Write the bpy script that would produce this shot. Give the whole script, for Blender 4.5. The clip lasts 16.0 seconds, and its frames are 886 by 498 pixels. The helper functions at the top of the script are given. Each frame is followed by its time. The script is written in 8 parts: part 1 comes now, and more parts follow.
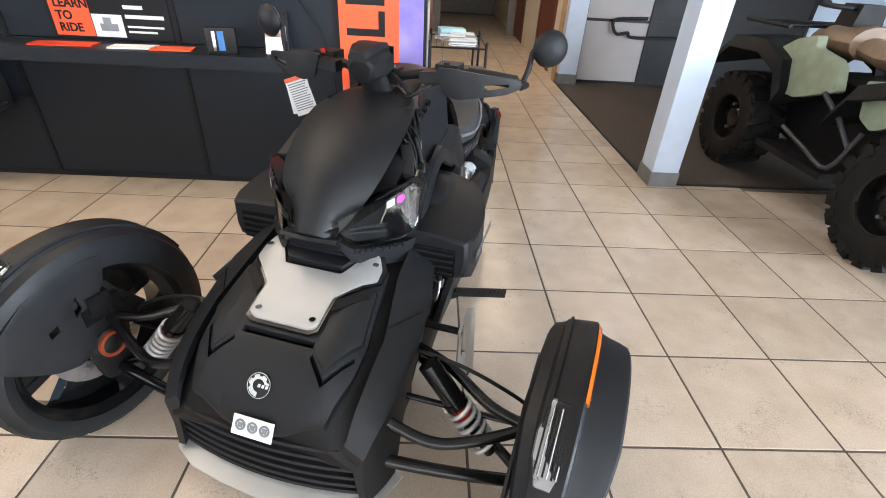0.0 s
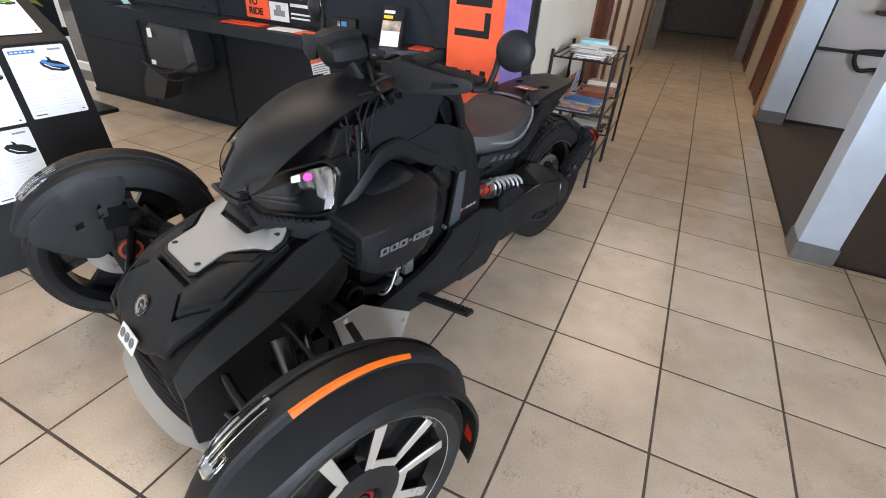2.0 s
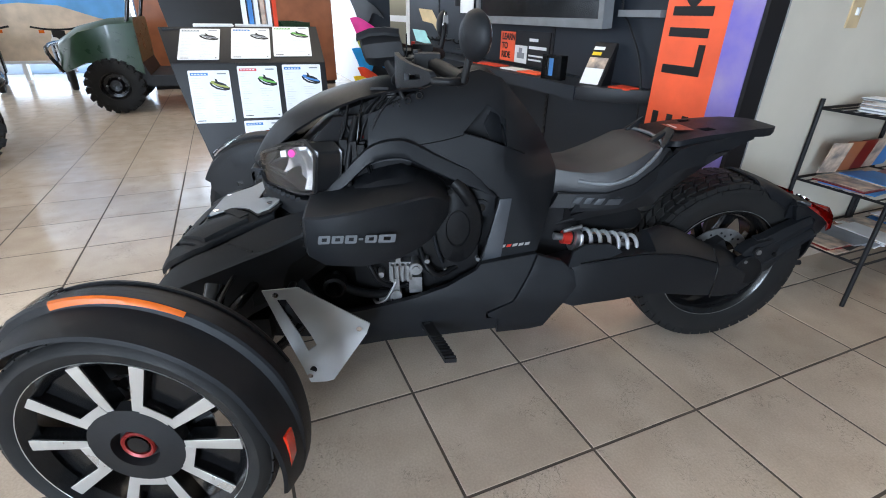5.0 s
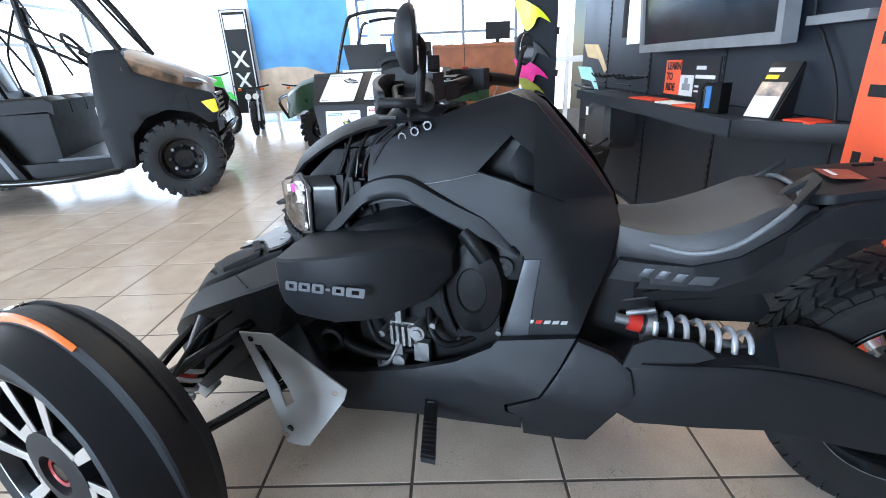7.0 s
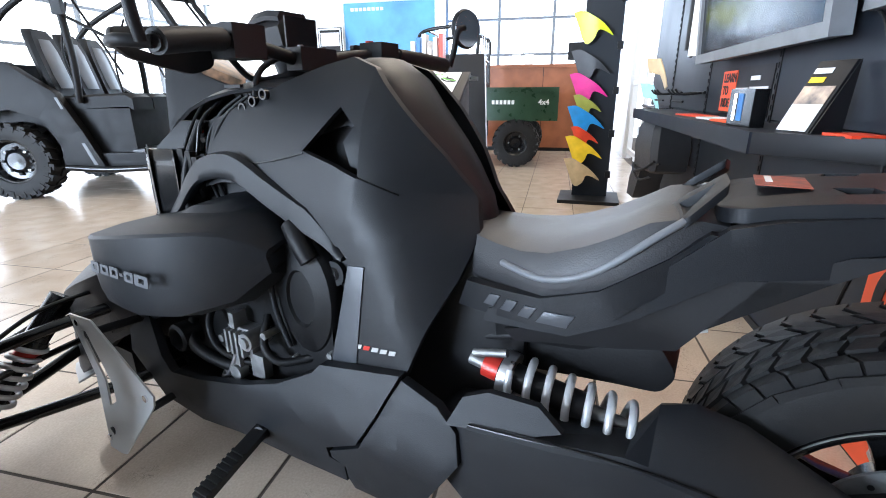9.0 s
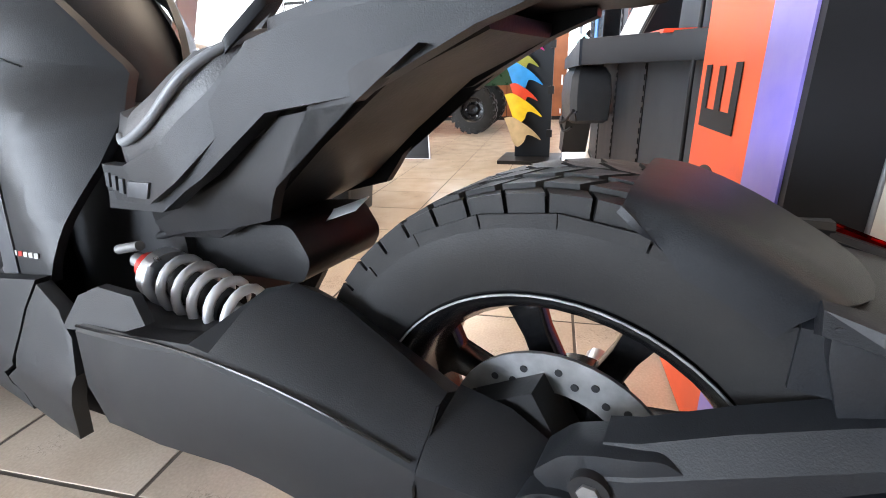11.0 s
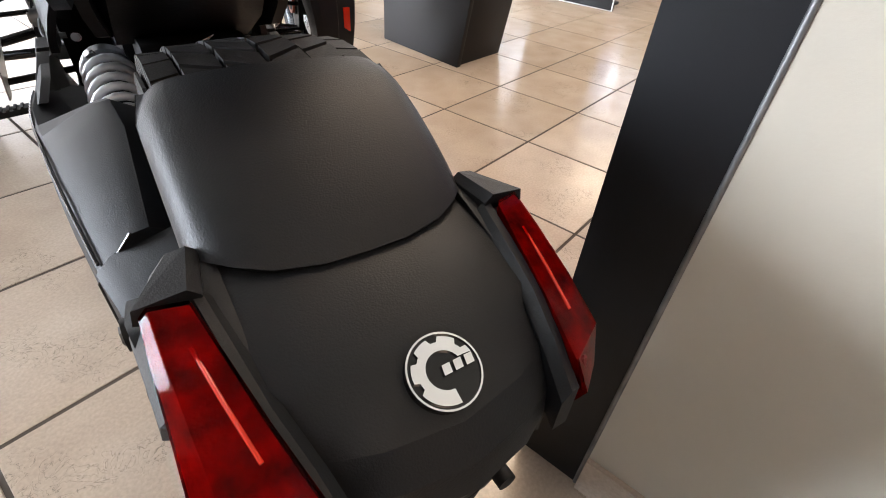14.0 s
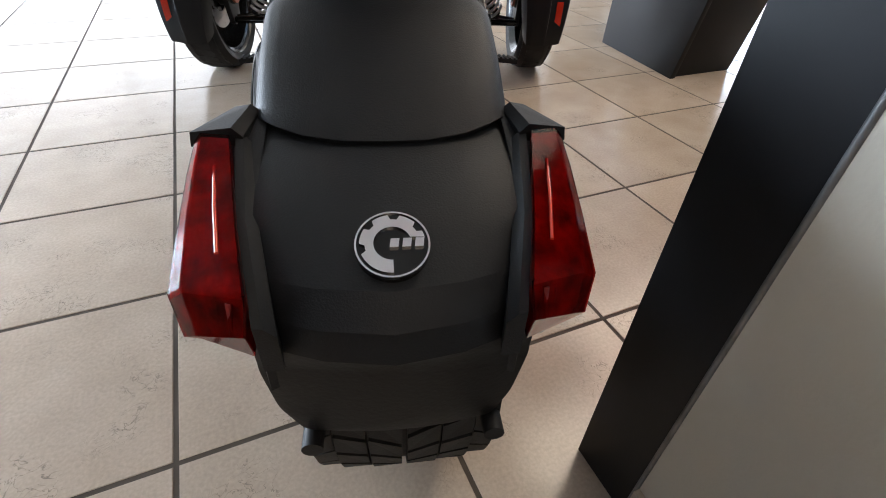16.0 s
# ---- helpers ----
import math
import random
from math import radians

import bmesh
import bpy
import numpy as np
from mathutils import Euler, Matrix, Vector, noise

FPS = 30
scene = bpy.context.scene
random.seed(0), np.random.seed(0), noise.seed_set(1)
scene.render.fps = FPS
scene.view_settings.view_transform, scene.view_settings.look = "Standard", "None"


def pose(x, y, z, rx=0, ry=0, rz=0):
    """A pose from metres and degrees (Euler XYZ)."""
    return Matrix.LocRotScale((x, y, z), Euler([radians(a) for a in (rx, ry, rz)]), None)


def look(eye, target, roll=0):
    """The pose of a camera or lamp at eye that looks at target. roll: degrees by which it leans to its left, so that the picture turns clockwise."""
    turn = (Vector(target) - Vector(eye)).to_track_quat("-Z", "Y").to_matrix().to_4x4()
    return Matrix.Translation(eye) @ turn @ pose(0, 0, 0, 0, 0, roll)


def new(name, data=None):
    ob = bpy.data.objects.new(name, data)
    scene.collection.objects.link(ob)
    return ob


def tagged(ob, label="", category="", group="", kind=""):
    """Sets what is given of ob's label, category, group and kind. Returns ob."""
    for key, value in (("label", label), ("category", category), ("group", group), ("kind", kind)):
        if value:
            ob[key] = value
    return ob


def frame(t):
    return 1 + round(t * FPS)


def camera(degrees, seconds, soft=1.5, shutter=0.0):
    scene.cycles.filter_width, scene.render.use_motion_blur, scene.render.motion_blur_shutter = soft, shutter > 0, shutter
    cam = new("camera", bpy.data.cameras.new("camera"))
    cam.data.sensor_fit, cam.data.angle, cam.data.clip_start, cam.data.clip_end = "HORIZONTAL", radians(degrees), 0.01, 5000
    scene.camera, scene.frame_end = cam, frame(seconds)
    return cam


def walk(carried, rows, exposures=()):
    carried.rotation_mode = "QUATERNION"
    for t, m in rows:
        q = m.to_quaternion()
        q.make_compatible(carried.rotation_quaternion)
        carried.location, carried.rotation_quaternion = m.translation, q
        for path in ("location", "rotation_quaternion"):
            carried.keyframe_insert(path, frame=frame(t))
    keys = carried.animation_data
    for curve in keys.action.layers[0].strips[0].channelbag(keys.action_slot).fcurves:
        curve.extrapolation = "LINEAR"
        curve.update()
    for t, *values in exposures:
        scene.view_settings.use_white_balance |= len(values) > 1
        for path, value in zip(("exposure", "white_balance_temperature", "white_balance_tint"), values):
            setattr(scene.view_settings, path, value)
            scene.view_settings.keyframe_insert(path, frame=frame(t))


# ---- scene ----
cam = camera(86.2, 16.0, soft=1.0)
PATH = [
    (0, (-0.553, -0.926, 1.287), (-0.48, 0.77, 0.23), 3.3),
    (0.5, (-0.399, -0.892, 1.311), (-0.523, 0.784, 0.227), 3.6),
    (1, (-0.211, -0.831, 1.347), (-0.531, 0.791, 0.222), 3.7),
    (1.5, (-0.004, -0.806, 1.292), (-0.538, 0.783, 0.2), 4.3),
    (2, (0.161, -0.726, 1.277), (-0.53, 0.82, 0.212), 4.3),
    (2.5, (0.34, -0.663, 1.276), (-0.52, 0.828, 0.258), 3.3),
    (3, (0.513, -0.574, 1.251), (-0.543, 0.824, 0.286), 2.6),
    (3.5, (0.601, -0.452, 1.222), (-0.652, 0.789, 0.279), 2.0),
    (4, (0.659, -0.297, 1.18), (-0.75, 0.785, 0.261), 1.9),
    (4.5, (0.702, -0.134, 1.154), (-0.84, 0.759, 0.246), 1.6),
    (4.7, (0.716, -0.07, 1.139), (-0.868, 0.752, 0.236), 1.4),
    (6.8, (0.562, 0.489, 1.038), (-1.294, 0.502, 0.291), -2.0),
    (7, (0.545, 0.546, 1.038), (-1.319, 0.49, 0.315), -2.6),
    (7.5, (0.484, 0.665, 1.011), (-1.39, 0.468, 0.341), -3.1),
    (8, (0.413, 0.798, 0.987), (-1.46, 0.5, 0.352), -2.6),
    (8.2, (0.39, 0.842, 0.975), (-1.479, 0.506, 0.349), -2.3),
    (10.3, (0.144, 1.385, 0.774), (-1.684, 0.877, 0.141), 0.6),
    (10.5, (0.133, 1.433, 0.753), (-1.698, 0.926, 0.129), -1.0),
    (11, (0.114, 1.535, 0.72), (-1.714, 1.107, 0.03), -1.7),
    (11.5, (0.1, 1.636, 0.693), (-1.703, 1.279, -0.095), -1.1),
    (12, (0.094, 1.725, 0.705), (-1.655, 1.356, -0.192), -0.8),
    (12.5, (0.054, 1.808, 0.728), (-1.621, 1.358, -0.269), 0.3),
    (13, (-0.013, 1.883, 0.762), (-1.568, 1.271, -0.336), 2.3),
    (13.5, (-0.076, 1.933, 0.765), (-1.49, 1.171, -0.427), 4.1),
    (14, (-0.133, 1.977, 0.766), (-1.389, 1.042, -0.479), 4.9),
    (14.5, (-0.19, 2.027, 0.765), (-1.244, 0.906, -0.513), 4.9),
    (15, (-0.209, 2.069, 0.747), (-1.101, 0.817, -0.532), 4.8),
    (15.5, (-0.212, 2.091, 0.734), (-0.976, 0.74, -0.528), 3.8),
    (16, (-0.205, 2.103, 0.723), (-0.873, 0.696, -0.531), 2.8),
]
EXPOSURES = [(0.0, 0.12, 6700, 14), (1.5, -0.24, 6700, 14), (2.5, -0.48, 6650, 14), (3.5, -0.63, 6550, 13), (4.5, -0.63, 6300, 12), (7.5, -0.06, 5750, 10), (8.2, -0.07, 5800, 11), (10.5, 0.6, 6650, 15), (11.0, 0.68, 6700, 15), (11.5, 0.92, 7050, 16), (12.0, 1.06, 7400, 17), (12.5, 0.93, 7200, 17), (13.0, 0.7, 7200, 17), (14.0, 0.3, 6950, 17), (15.0, 0.05, 6500, 14), (16.0, -0.2, 6350, 13)]
walk(cam, [(t, look(eye, target, roll)) for t, eye, target, roll in PATH], EXPOSURES)

# ---- world and light ----
world = bpy.data.worlds.new("sky")
scene.world = world
world.use_nodes = True
wn = world.node_tree.nodes
sky = wn.new("ShaderNodeTexSky")
sky.sky_type, sky.sun_disc = "NISHITA", False
sky.sun_elevation, sky.sun_rotation = radians(42), radians(200)
world.node_tree.links.new(sky.outputs[0], wn["Background"].inputs[0])
wn["Background"].inputs[1].default_value = 0.12
scene.view_settings.exposure = 0.0


def area(name, at, target, sx, sy, watts, colour):
    d = bpy.data.lights.new(name, "AREA")
    d.shape, d.size, d.size_y, d.energy, d.color = "RECTANGLE", sx, sy, watts, colour
    ob = new(name, d)
    ob.matrix_world = look(at, target)
    return ob


# daylight through the glass fronts
area("daylight_west", (-10.95, -2.7, 1.6), (0, -2.7, 1.6), 9.2, 2.7, 760, (0.64, 0.81, 1.0))
area("daylight_front", (-2.1, -7.5, 1.6), (-2.1, 0, 1.6), 17.0, 2.7, 215, (0.74, 0.87, 1.0))
area("daylight_east", (6.75, -5.1, 1.6), (0, -5.1, 1.6), 4.2, 2.7, 2000, (0.72, 0.86, 1.0))
# warm fill from assumed ceiling lights, placed to brighten the floor and hallway
for lx, ly in ((-7, -3.5), (-3.5, -3.5), (-7, 0), (-3.5, 0.0), (-2.3, 1.0), (0.2, 4.3), (0.2, 5.7), (0.2, 7.1)):
    area("ceiling_lamp_light", (lx, ly, 3.0), (lx, ly, 0), 1.2, 1.15, (22 - 2.4 * ly) if ly > 3 else (28 if lx > -3 else 18), (1.0, 0.66, 0.34) if ly > 3 else (1.0, 0.84, 0.62))


# ---- materials ----
def material(name, colour, rough=0.5, metal=0.0, vary=0.15, scale=12.0, bump=0.0, bscale=200.0, spec=0.5, coat=0.0,
             dirt=None, island=False, rvary=0.1):
    m = bpy.data.materials.new(name)
    m.use_nodes = True
    n, k = m.node_tree.nodes, m.node_tree.links
    b = n["Principled BSDF"]
    b.inputs["Metallic"].default_value = metal
    b.inputs["Specular IOR Level"].default_value = spec
    b.inputs["Coat Weight"].default_value = coat
    tc = n.new("ShaderNodeTexCoord")
    n1 = n.new("ShaderNodeTexNoise")
    n1.inputs["Scale"].default_value = scale
    n1.inputs["Detail"].default_value = 6
    k.new(tc.outputs["Object"], n1.inputs["Vector"])
    n2 = n.new("ShaderNodeTexNoise")
    n2.inputs["Scale"].default_value = bscale
    n2.inputs["Detail"].default_value = 3
    k.new(tc.outputs["Object"], n2.inputs["Vector"])
    ramp = n.new("ShaderNodeValToRGB")
    lo = [c * (1 - vary) for c in colour]
    hi = [min(1, c * (1 + vary)) for c in colour]
    if dirt:
        lo = dirt
    ramp.color_ramp.elements[0].color = (*lo, 1)
    ramp.color_ramp.elements[1].color = (*hi, 1)
    ramp.color_ramp.elements[0].position, ramp.color_ramp.elements[1].position = 0.3, 0.7
    k.new(n1.outputs["Fac"], ramp.inputs["Fac"])
    k.new(ramp.outputs["Color"], b.inputs["Base Color"])
    mr = n.new("ShaderNodeMapRange")
    mr.inputs["To Min"].default_value = max(0.02, rough - rvary)
    mr.inputs["To Max"].default_value = min(1, rough + rvary)
    k.new(n1.outputs["Fac"], mr.inputs["Value"])
    k.new(mr.outputs["Result"], b.inputs["Roughness"])
    if bump:
        bp = n.new("ShaderNodeBump")
        bp.inputs["Strength"].default_value = bump
        bp.inputs["Distance"].default_value = 0.001
        k.new(n2.outputs["Fac"], bp.inputs["Height"])
        k.new(bp.outputs["Normal"], b.inputs["Normal"])
    return m


def glass(name, colour, rough=0.03, ior=1.3):
    m = bpy.data.materials.new(name)
    m.use_nodes = True
    b = m.node_tree.nodes["Principled BSDF"]
    b.inputs["Base Color"].default_value = (*colour, 1)
    b.inputs["Roughness"].default_value = rough
    b.inputs["Transmission Weight"].default_value = 1.0
    b.inputs["IOR"].default_value = ior
    return m


def glow(name, colour, strength):
    m = bpy.data.materials.new(name)
    m.use_nodes = True
    n, k = m.node_tree.nodes, m.node_tree.links
    n.remove(n["Principled BSDF"])
    e = n.new("ShaderNodeEmission")
    e.inputs[0].default_value, e.inputs[1].default_value = (*colour, 1), strength
    k.new(e.outputs[0], n["Material Output"].inputs[0])
    return m


M = {
    "matte": material("matte_black_plastic", (0.006, 0.007, 0.009), 0.52, bump=0.3, bscale=700, scale=3.5, spec=0.31, rvary=0.12),
    "satin": material("satin_black_panel", (0.0055, 0.0063, 0.008), 0.5, bump=0.3, bscale=700, scale=3, spec=0.32, rvary=0.12),
    "gloss": material("gloss_black", (0.006, 0.006, 0.0065), 0.2, spec=0.4),
    "dark": material("dark_plastic", (0.008, 0.008, 0.009), 0.55, bump=0.2, spec=0.3),
    "rubber": material("tyre_rubber", (0.008, 0.008, 0.0085), 0.58, spec=0.25, bump=0.3, bscale=500, dirt=(0.013, 0.0125, 0.012)),
    "silver": material("brushed_aluminium", (0.62, 0.62, 0.63), 0.36, 0.85, vary=0.06, bump=0.1, bscale=800),
    "machined": material("machined_rim_face", (0.72, 0.71, 0.69), 0.3, 0.8, vary=0.06),
    "grey": material("grey_painted_plate", (0.42, 0.42, 0.41), 0.45, 0.5, vary=0.05),
    "casting": material("dull_aluminium_casting", (0.22, 0.22, 0.22), 0.5, 0.7, vary=0.3, scale=30, bump=0.4),
    "steel": material("worn_steel", (0.45, 0.45, 0.46), 0.3, 0.9),
    "lampsilver": material("lamp_reflector_silver", (0.88, 0.88, 0.9), 0.22, 0.9, vary=0.03),
    "chrome": material("chrome", (0.8, 0.8, 0.82), 0.08, 1.0, vary=0.03),
    "spring": material("spring_grey", (0.55, 0.56, 0.58), 0.35, 0.4, vary=0.08),
    "amber": material("amber_reflector", (0.62, 0.12, 0.008), 0.15, coat=0.3, bump=0.5, bscale=600),
    "redref": material("red_reflector", (0.6, 0.03, 0.01), 0.2, coat=0.5),
    "orange": material("orange_plastic", (0.75, 0.1, 0.02), 0.4),
    "rust": material("dull_orange_rubber", (0.3, 0.055, 0.02), 0.5),
    "engineblack": material("engine_black", (0.005, 0.005, 0.0055), 0.5, spec=0.2, bump=0.3),
    "markgrey": material("pale_grey_print", (0.095, 0.1, 0.108), 0.45, vary=0.1),
    "labelred": material("dark_red_label", (0.3, 0.07, 0.04), 0.45, vary=0.5, scale=60),
    "plategrey": material("brushed_grey_plate", (0.36, 0.365, 0.37), 0.5, 0.45, vary=0.08, scale=3, bump=0.3, bscale=900),
    "darkred": material("dark_red_ring", (0.2, 0.012, 0.01), 0.35, 0.3),
    "redpaint": material("red_anodised", (0.5, 0.03, 0.02), 0.3, 0.3),
    "white": material("white_card", (0.75, 0.75, 0.74), 0.6, vary=0.05),
    "paper": material("white_paper", (0.78, 0.79, 0.8), 0.55, vary=0.04),
    "seat": material("seat_vinyl", (0.03, 0.03, 0.032), 0.5, bump=0.6, bscale=400),
    "grey_strip": material("satin_grey_trim", (0.042, 0.046, 0.053), 0.42),
    "clear": glass("clear_lens", (0.95, 0.96, 0.97)),
    "redlens": glass("red_lens", (0.42, 0.012, 0.008), 0.06, 1.12),
    "redtray": material("red_reflector_tray", (0.24, 0.014, 0.01), 0.5, 0.0, vary=0.8, scale=60, bump=0.6, bscale=260),
    "piping": material("pale_grey_piping", (0.13, 0.138, 0.15), 0.45),
    "mirror": material("mirror_glass", (0.85, 0.86, 0.88), 0.03, 1.0, vary=0.02),
    "tile": None,
    "grout": material("grout", (0.085, 0.068, 0.054), 0.9, vary=0.3, scale=8),
    "carpet": material("brown_carpet", (0.065, 0.05, 0.041), 0.95, vary=0.25, scale=60, bump=1.0, bscale=500),
    "wall": material("cream_wall_paint", (0.57, 0.525, 0.44), 0.6, vary=0.06, scale=3, bump=0.3, bscale=250),
    "white_wall": material("white_wall_paint", (0.74, 0.74, 0.73), 0.6, vary=0.03, scale=3, bump=0.2),
    "panelwall": material("charcoal_slat_panel", (0.0115, 0.0155, 0.022), 0.5, vary=0.12, scale=3, bump=0.1, spec=0.3),
    "black": material("black_board", (0.009, 0.009, 0.0105), 0.5, vary=0.15, scale=4, spec=0.3),
    "bluepaint": material("pale_blue_paint", (0.54, 0.64, 0.79), 0.45, vary=0.04),
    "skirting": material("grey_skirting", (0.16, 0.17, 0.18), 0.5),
    "wood": material("dark_red_wood", (0.12, 0.035, 0.02), 0.4, vary=0.4, scale=9, bump=0.2),
    "brown": material("brown_counter_laminate", (0.3, 0.1, 0.04), 0.45, vary=0.2, scale=5),
    "banner": material("orange_banner", (0.85, 0.11, 0.035), 0.55, vary=0.12, scale=6),
    "purple": material("purple_print", (0.09, 0.07, 0.3), 0.5, vary=0.7, scale=4, dirt=(0.35, 0.28, 0.45)),
    "ceiling": material("ceiling_tiles", (0.62, 0.62, 0.6), 0.8, vary=0.04),
    "outside": glow("bright_daylight_outside", (0.93, 0.97, 1.0), 3.4),
    "lamp": glow("lamp_diffuser", (1.0, 0.93, 0.82), 3.0),
}


def tile_material():
    m = bpy.data.materials.new("glazed_beige_tile")
    m.use_nodes = True
    n, k = m.node_tree.nodes, m.node_tree.links
    b = n["Principled BSDF"]
    geo = n.new("ShaderNodeNewGeometry")
    info = n.new("ShaderNodeObjectInfo")
    # each tile has its own stretch of the pattern
    off = n.new("ShaderNodeVectorMath")
    off.operation = "MULTIPLY_ADD"
    off.inputs[1].default_value = (37.0, 53.0, 11.0)
    k.new(info.outputs["Random"], off.inputs[0])
    k.new(geo.outputs["Position"], off.inputs[2])
    n1 = n.new("ShaderNodeTexNoise")
    n1.inputs["Scale"].default_value, n1.inputs["Detail"].default_value = 7, 8
    k.new(off.outputs["Vector"], n1.inputs["Vector"])
    r1 = n.new("ShaderNodeValToRGB")
    r1.color_ramp.elements[0].position, r1.color_ramp.elements[1].position = 0.32, 0.7
    r1.color_ramp.elements[0].color = (0.485, 0.39, 0.305, 1)
    r1.color_ramp.elements[1].color = (0.565, 0.47, 0.378, 1)
    k.new(n1.outputs["Fac"], r1.inputs["Fac"])
    # worn pits and scratches: thin broken veins
    n3 = n.new("ShaderNodeTexNoise")
    n3.inputs["Scale"].default_value, n3.inputs["Detail"].default_value, n3.inputs["Distortion"].default_value = 26, 3, 2.2
    k.new(off.outputs["Vector"], n3.inputs["Vector"])
    n4 = n.new("ShaderNodeTexNoise")
    n4.inputs["Scale"].default_value, n4.inputs["Detail"].default_value = 6.5, 2
    k.new(off.outputs["Vector"], n4.inputs["Vector"])
    vein = n.new("ShaderNodeValToRGB")
    e = vein.color_ramp.elements
    e[0].position, e[0].color, e[1].position, e[1].color = 0.485, (0, 0, 0, 1), 0.497, (1, 1, 1, 1)
    x = e.new(0.503)
    x.color = (1, 1, 1, 1)
    x = e.new(0.515)
    x.color = (0, 0, 0, 1)
    k.new(n3.outputs["Fac"], vein.inputs["Fac"])
    patch = n.new("ShaderNodeMapRange")
    patch.inputs["From Min"].default_value, patch.inputs["From Max"].default_value = 0.55, 0.62
    k.new(n4.outputs["Fac"], patch.inputs["Value"])
    mul = n.new("ShaderNodeMath")
    mul.operation = "MULTIPLY"
    k.new(vein.outputs["Color"], mul.inputs[0])
    k.new(patch.outputs["Result"], mul.inputs[1])
    mix = n.new("ShaderNodeMix")
    mix.data_type = "RGBA"
    mix.inputs["B"].default_value = (0.27, 0.225, 0.18, 1)
    k.new(mul.outputs[0], mix.inputs["Factor"])
    hsv = n.new("ShaderNodeHueSaturation")
    mr = n.new("ShaderNodeMapRange")
    mr.inputs["To Min"].default_value, mr.inputs["To Max"].default_value = 0.93, 1.06
    k.new(info.outputs["Random"], mr.inputs["Value"])
    k.new(mr.outputs["Result"], hsv.inputs["Value"])
    grain = n.new("ShaderNodeTexNoise")
    grain.inputs["Scale"].default_value, grain.inputs["Detail"].default_value = 160, 4
    k.new(geo.outputs["Position"], grain.inputs["Vector"])
    gr = n.new("ShaderNodeMapRange")
    gr.inputs["From Min"].default_value, gr.inputs["From Max"].default_value = 0.3, 0.7
    gr.inputs["To Min"].default_value, gr.inputs["To Max"].default_value = 0.9, 1.08
    k.new(grain.outputs["Fac"], gr.inputs["Value"])
    gm = n.new("ShaderNodeMix")
    gm.data_type, gm.blend_type = "RGBA", "MULTIPLY"
    gm.inputs["Factor"].default_value = 1.0
    k.new(r1.outputs["Color"], gm.inputs["A"])
    k.new(gr.outputs["Result"], gm.inputs["B"])
    k.new(gm.outputs["Result"], hsv.inputs["Color"])
    k.new(hsv.outputs["Color"], mix.inputs["A"])
    k.new(mix.outputs["Result"], b.inputs["Base Color"])
    rr = n.new("ShaderNodeMapRange")
    rr.inputs["To Min"].default_value, rr.inputs["To Max"].default_value = 0.13, 0.24
    k.new(n1.outputs["Fac"], rr.inputs["Value"])
    k.new(rr.outputs["Result"], b.inputs["Roughness"])
    bp = n.new("ShaderNodeBump")
    bp.inputs["Strength"].default_value, bp.inputs["Distance"].default_value = 0.07, 0.004
    k.new(n1.outputs["Fac"], bp.inputs["Height"])
    k.new(bp.outputs["Normal"], b.inputs["Normal"])
    return m


M["redlens"].node_tree.nodes["Principled BSDF"].inputs["Specular IOR Level"].default_value = 0.3
M["tile"] = tile_material()


# ---- building helpers ----
def finish(name, bm, mat, parent=None, label="", smooth=35):
    bmesh.ops.recalc_face_normals(bm, faces=bm.faces)
    me = bpy.data.meshes.new(name)
    bm.to_mesh(me)
    bm.free()
    me.materials.append(mat if not isinstance(mat, str) else M[mat])
    if smooth:
        me.shade_smooth()
        me.set_sharp_from_angle(angle=radians(smooth))
    ob = new(name, me)
    if parent:
        ob.parent = parent
    if label:
        ob["label"] = label
    return ob


part = finish


def thing(name, label, category, at=(0, 0, 0), turn=0, group=""):
    ob = new(name)
    ob.matrix_world = pose(*at, 0, 0, turn)
    return tagged(ob, label, category, group)


def sharp_bevel(bm, r, segs=2, angle=35):
    edges = [e for e in bm.edges if len(e.link_faces) == 2 and e.calc_face_angle(0) > radians(angle)]
    if edges and r:
        bmesh.ops.bevel(bm, geom=edges, offset=r, segments=segs, profile=0.6, affect="EDGES", clamp_overlap=True)


def add_box(bm, lo, hi, m=None):
    pts = [Vector((x, y, z)) for z in (lo[2], hi[2]) for y in (lo[1], hi[1]) for x in (lo[0], hi[0])]
    if m:
        pts = [m @ p for p in pts]
    v = [bm.verts.new(p) for p in pts]
    for f in ((0, 2, 3, 1), (4, 5, 7, 6), (0, 1, 5, 4), (2, 6, 7, 3), (0, 4, 6, 2), (1, 3, 7, 5)):
        bm.faces.new([v[i] for i in f])


def box(name, lo, hi, mat, parent=None, label="", r=0.004, m=None):
    bm = bmesh.new()
    add_box(bm, lo, hi, m)
    sharp_bevel(bm, r)
    return finish(name, bm, mat, parent, label)


def add_loft(bm, rings, cap=True, closed=True):
    vs = [[bm.verts.new(p) for p in ring] for ring in rings]
    n = len(vs[0])
    for a, b in zip(vs, vs[1:]):
        for i in range(n if closed else n - 1):
            bm.faces.new((a[i], a[(i + 1) % n], b[(i + 1) % n], b[i]))
    if cap:
        bm.faces.new(vs[0][::-1])
        bm.faces.new(vs[-1])


def loft(name, rings, mat, parent=None, label="", cap=True, closed=True, r=0.0, thick=0.0, smooth=35):
    bm = bmesh.new()
    add_loft(bm, rings, cap, closed)
    if thick:
        shell(bm, thick)
    sharp_bevel(bm, r)
    return finish(name, bm, mat, parent, label, smooth)


def shell(bm, thick):
    bmesh.ops.recalc_face_normals(bm, faces=bm.faces)
    bmesh.ops.solidify(bm, geom=bm.faces[:], thickness=thick)


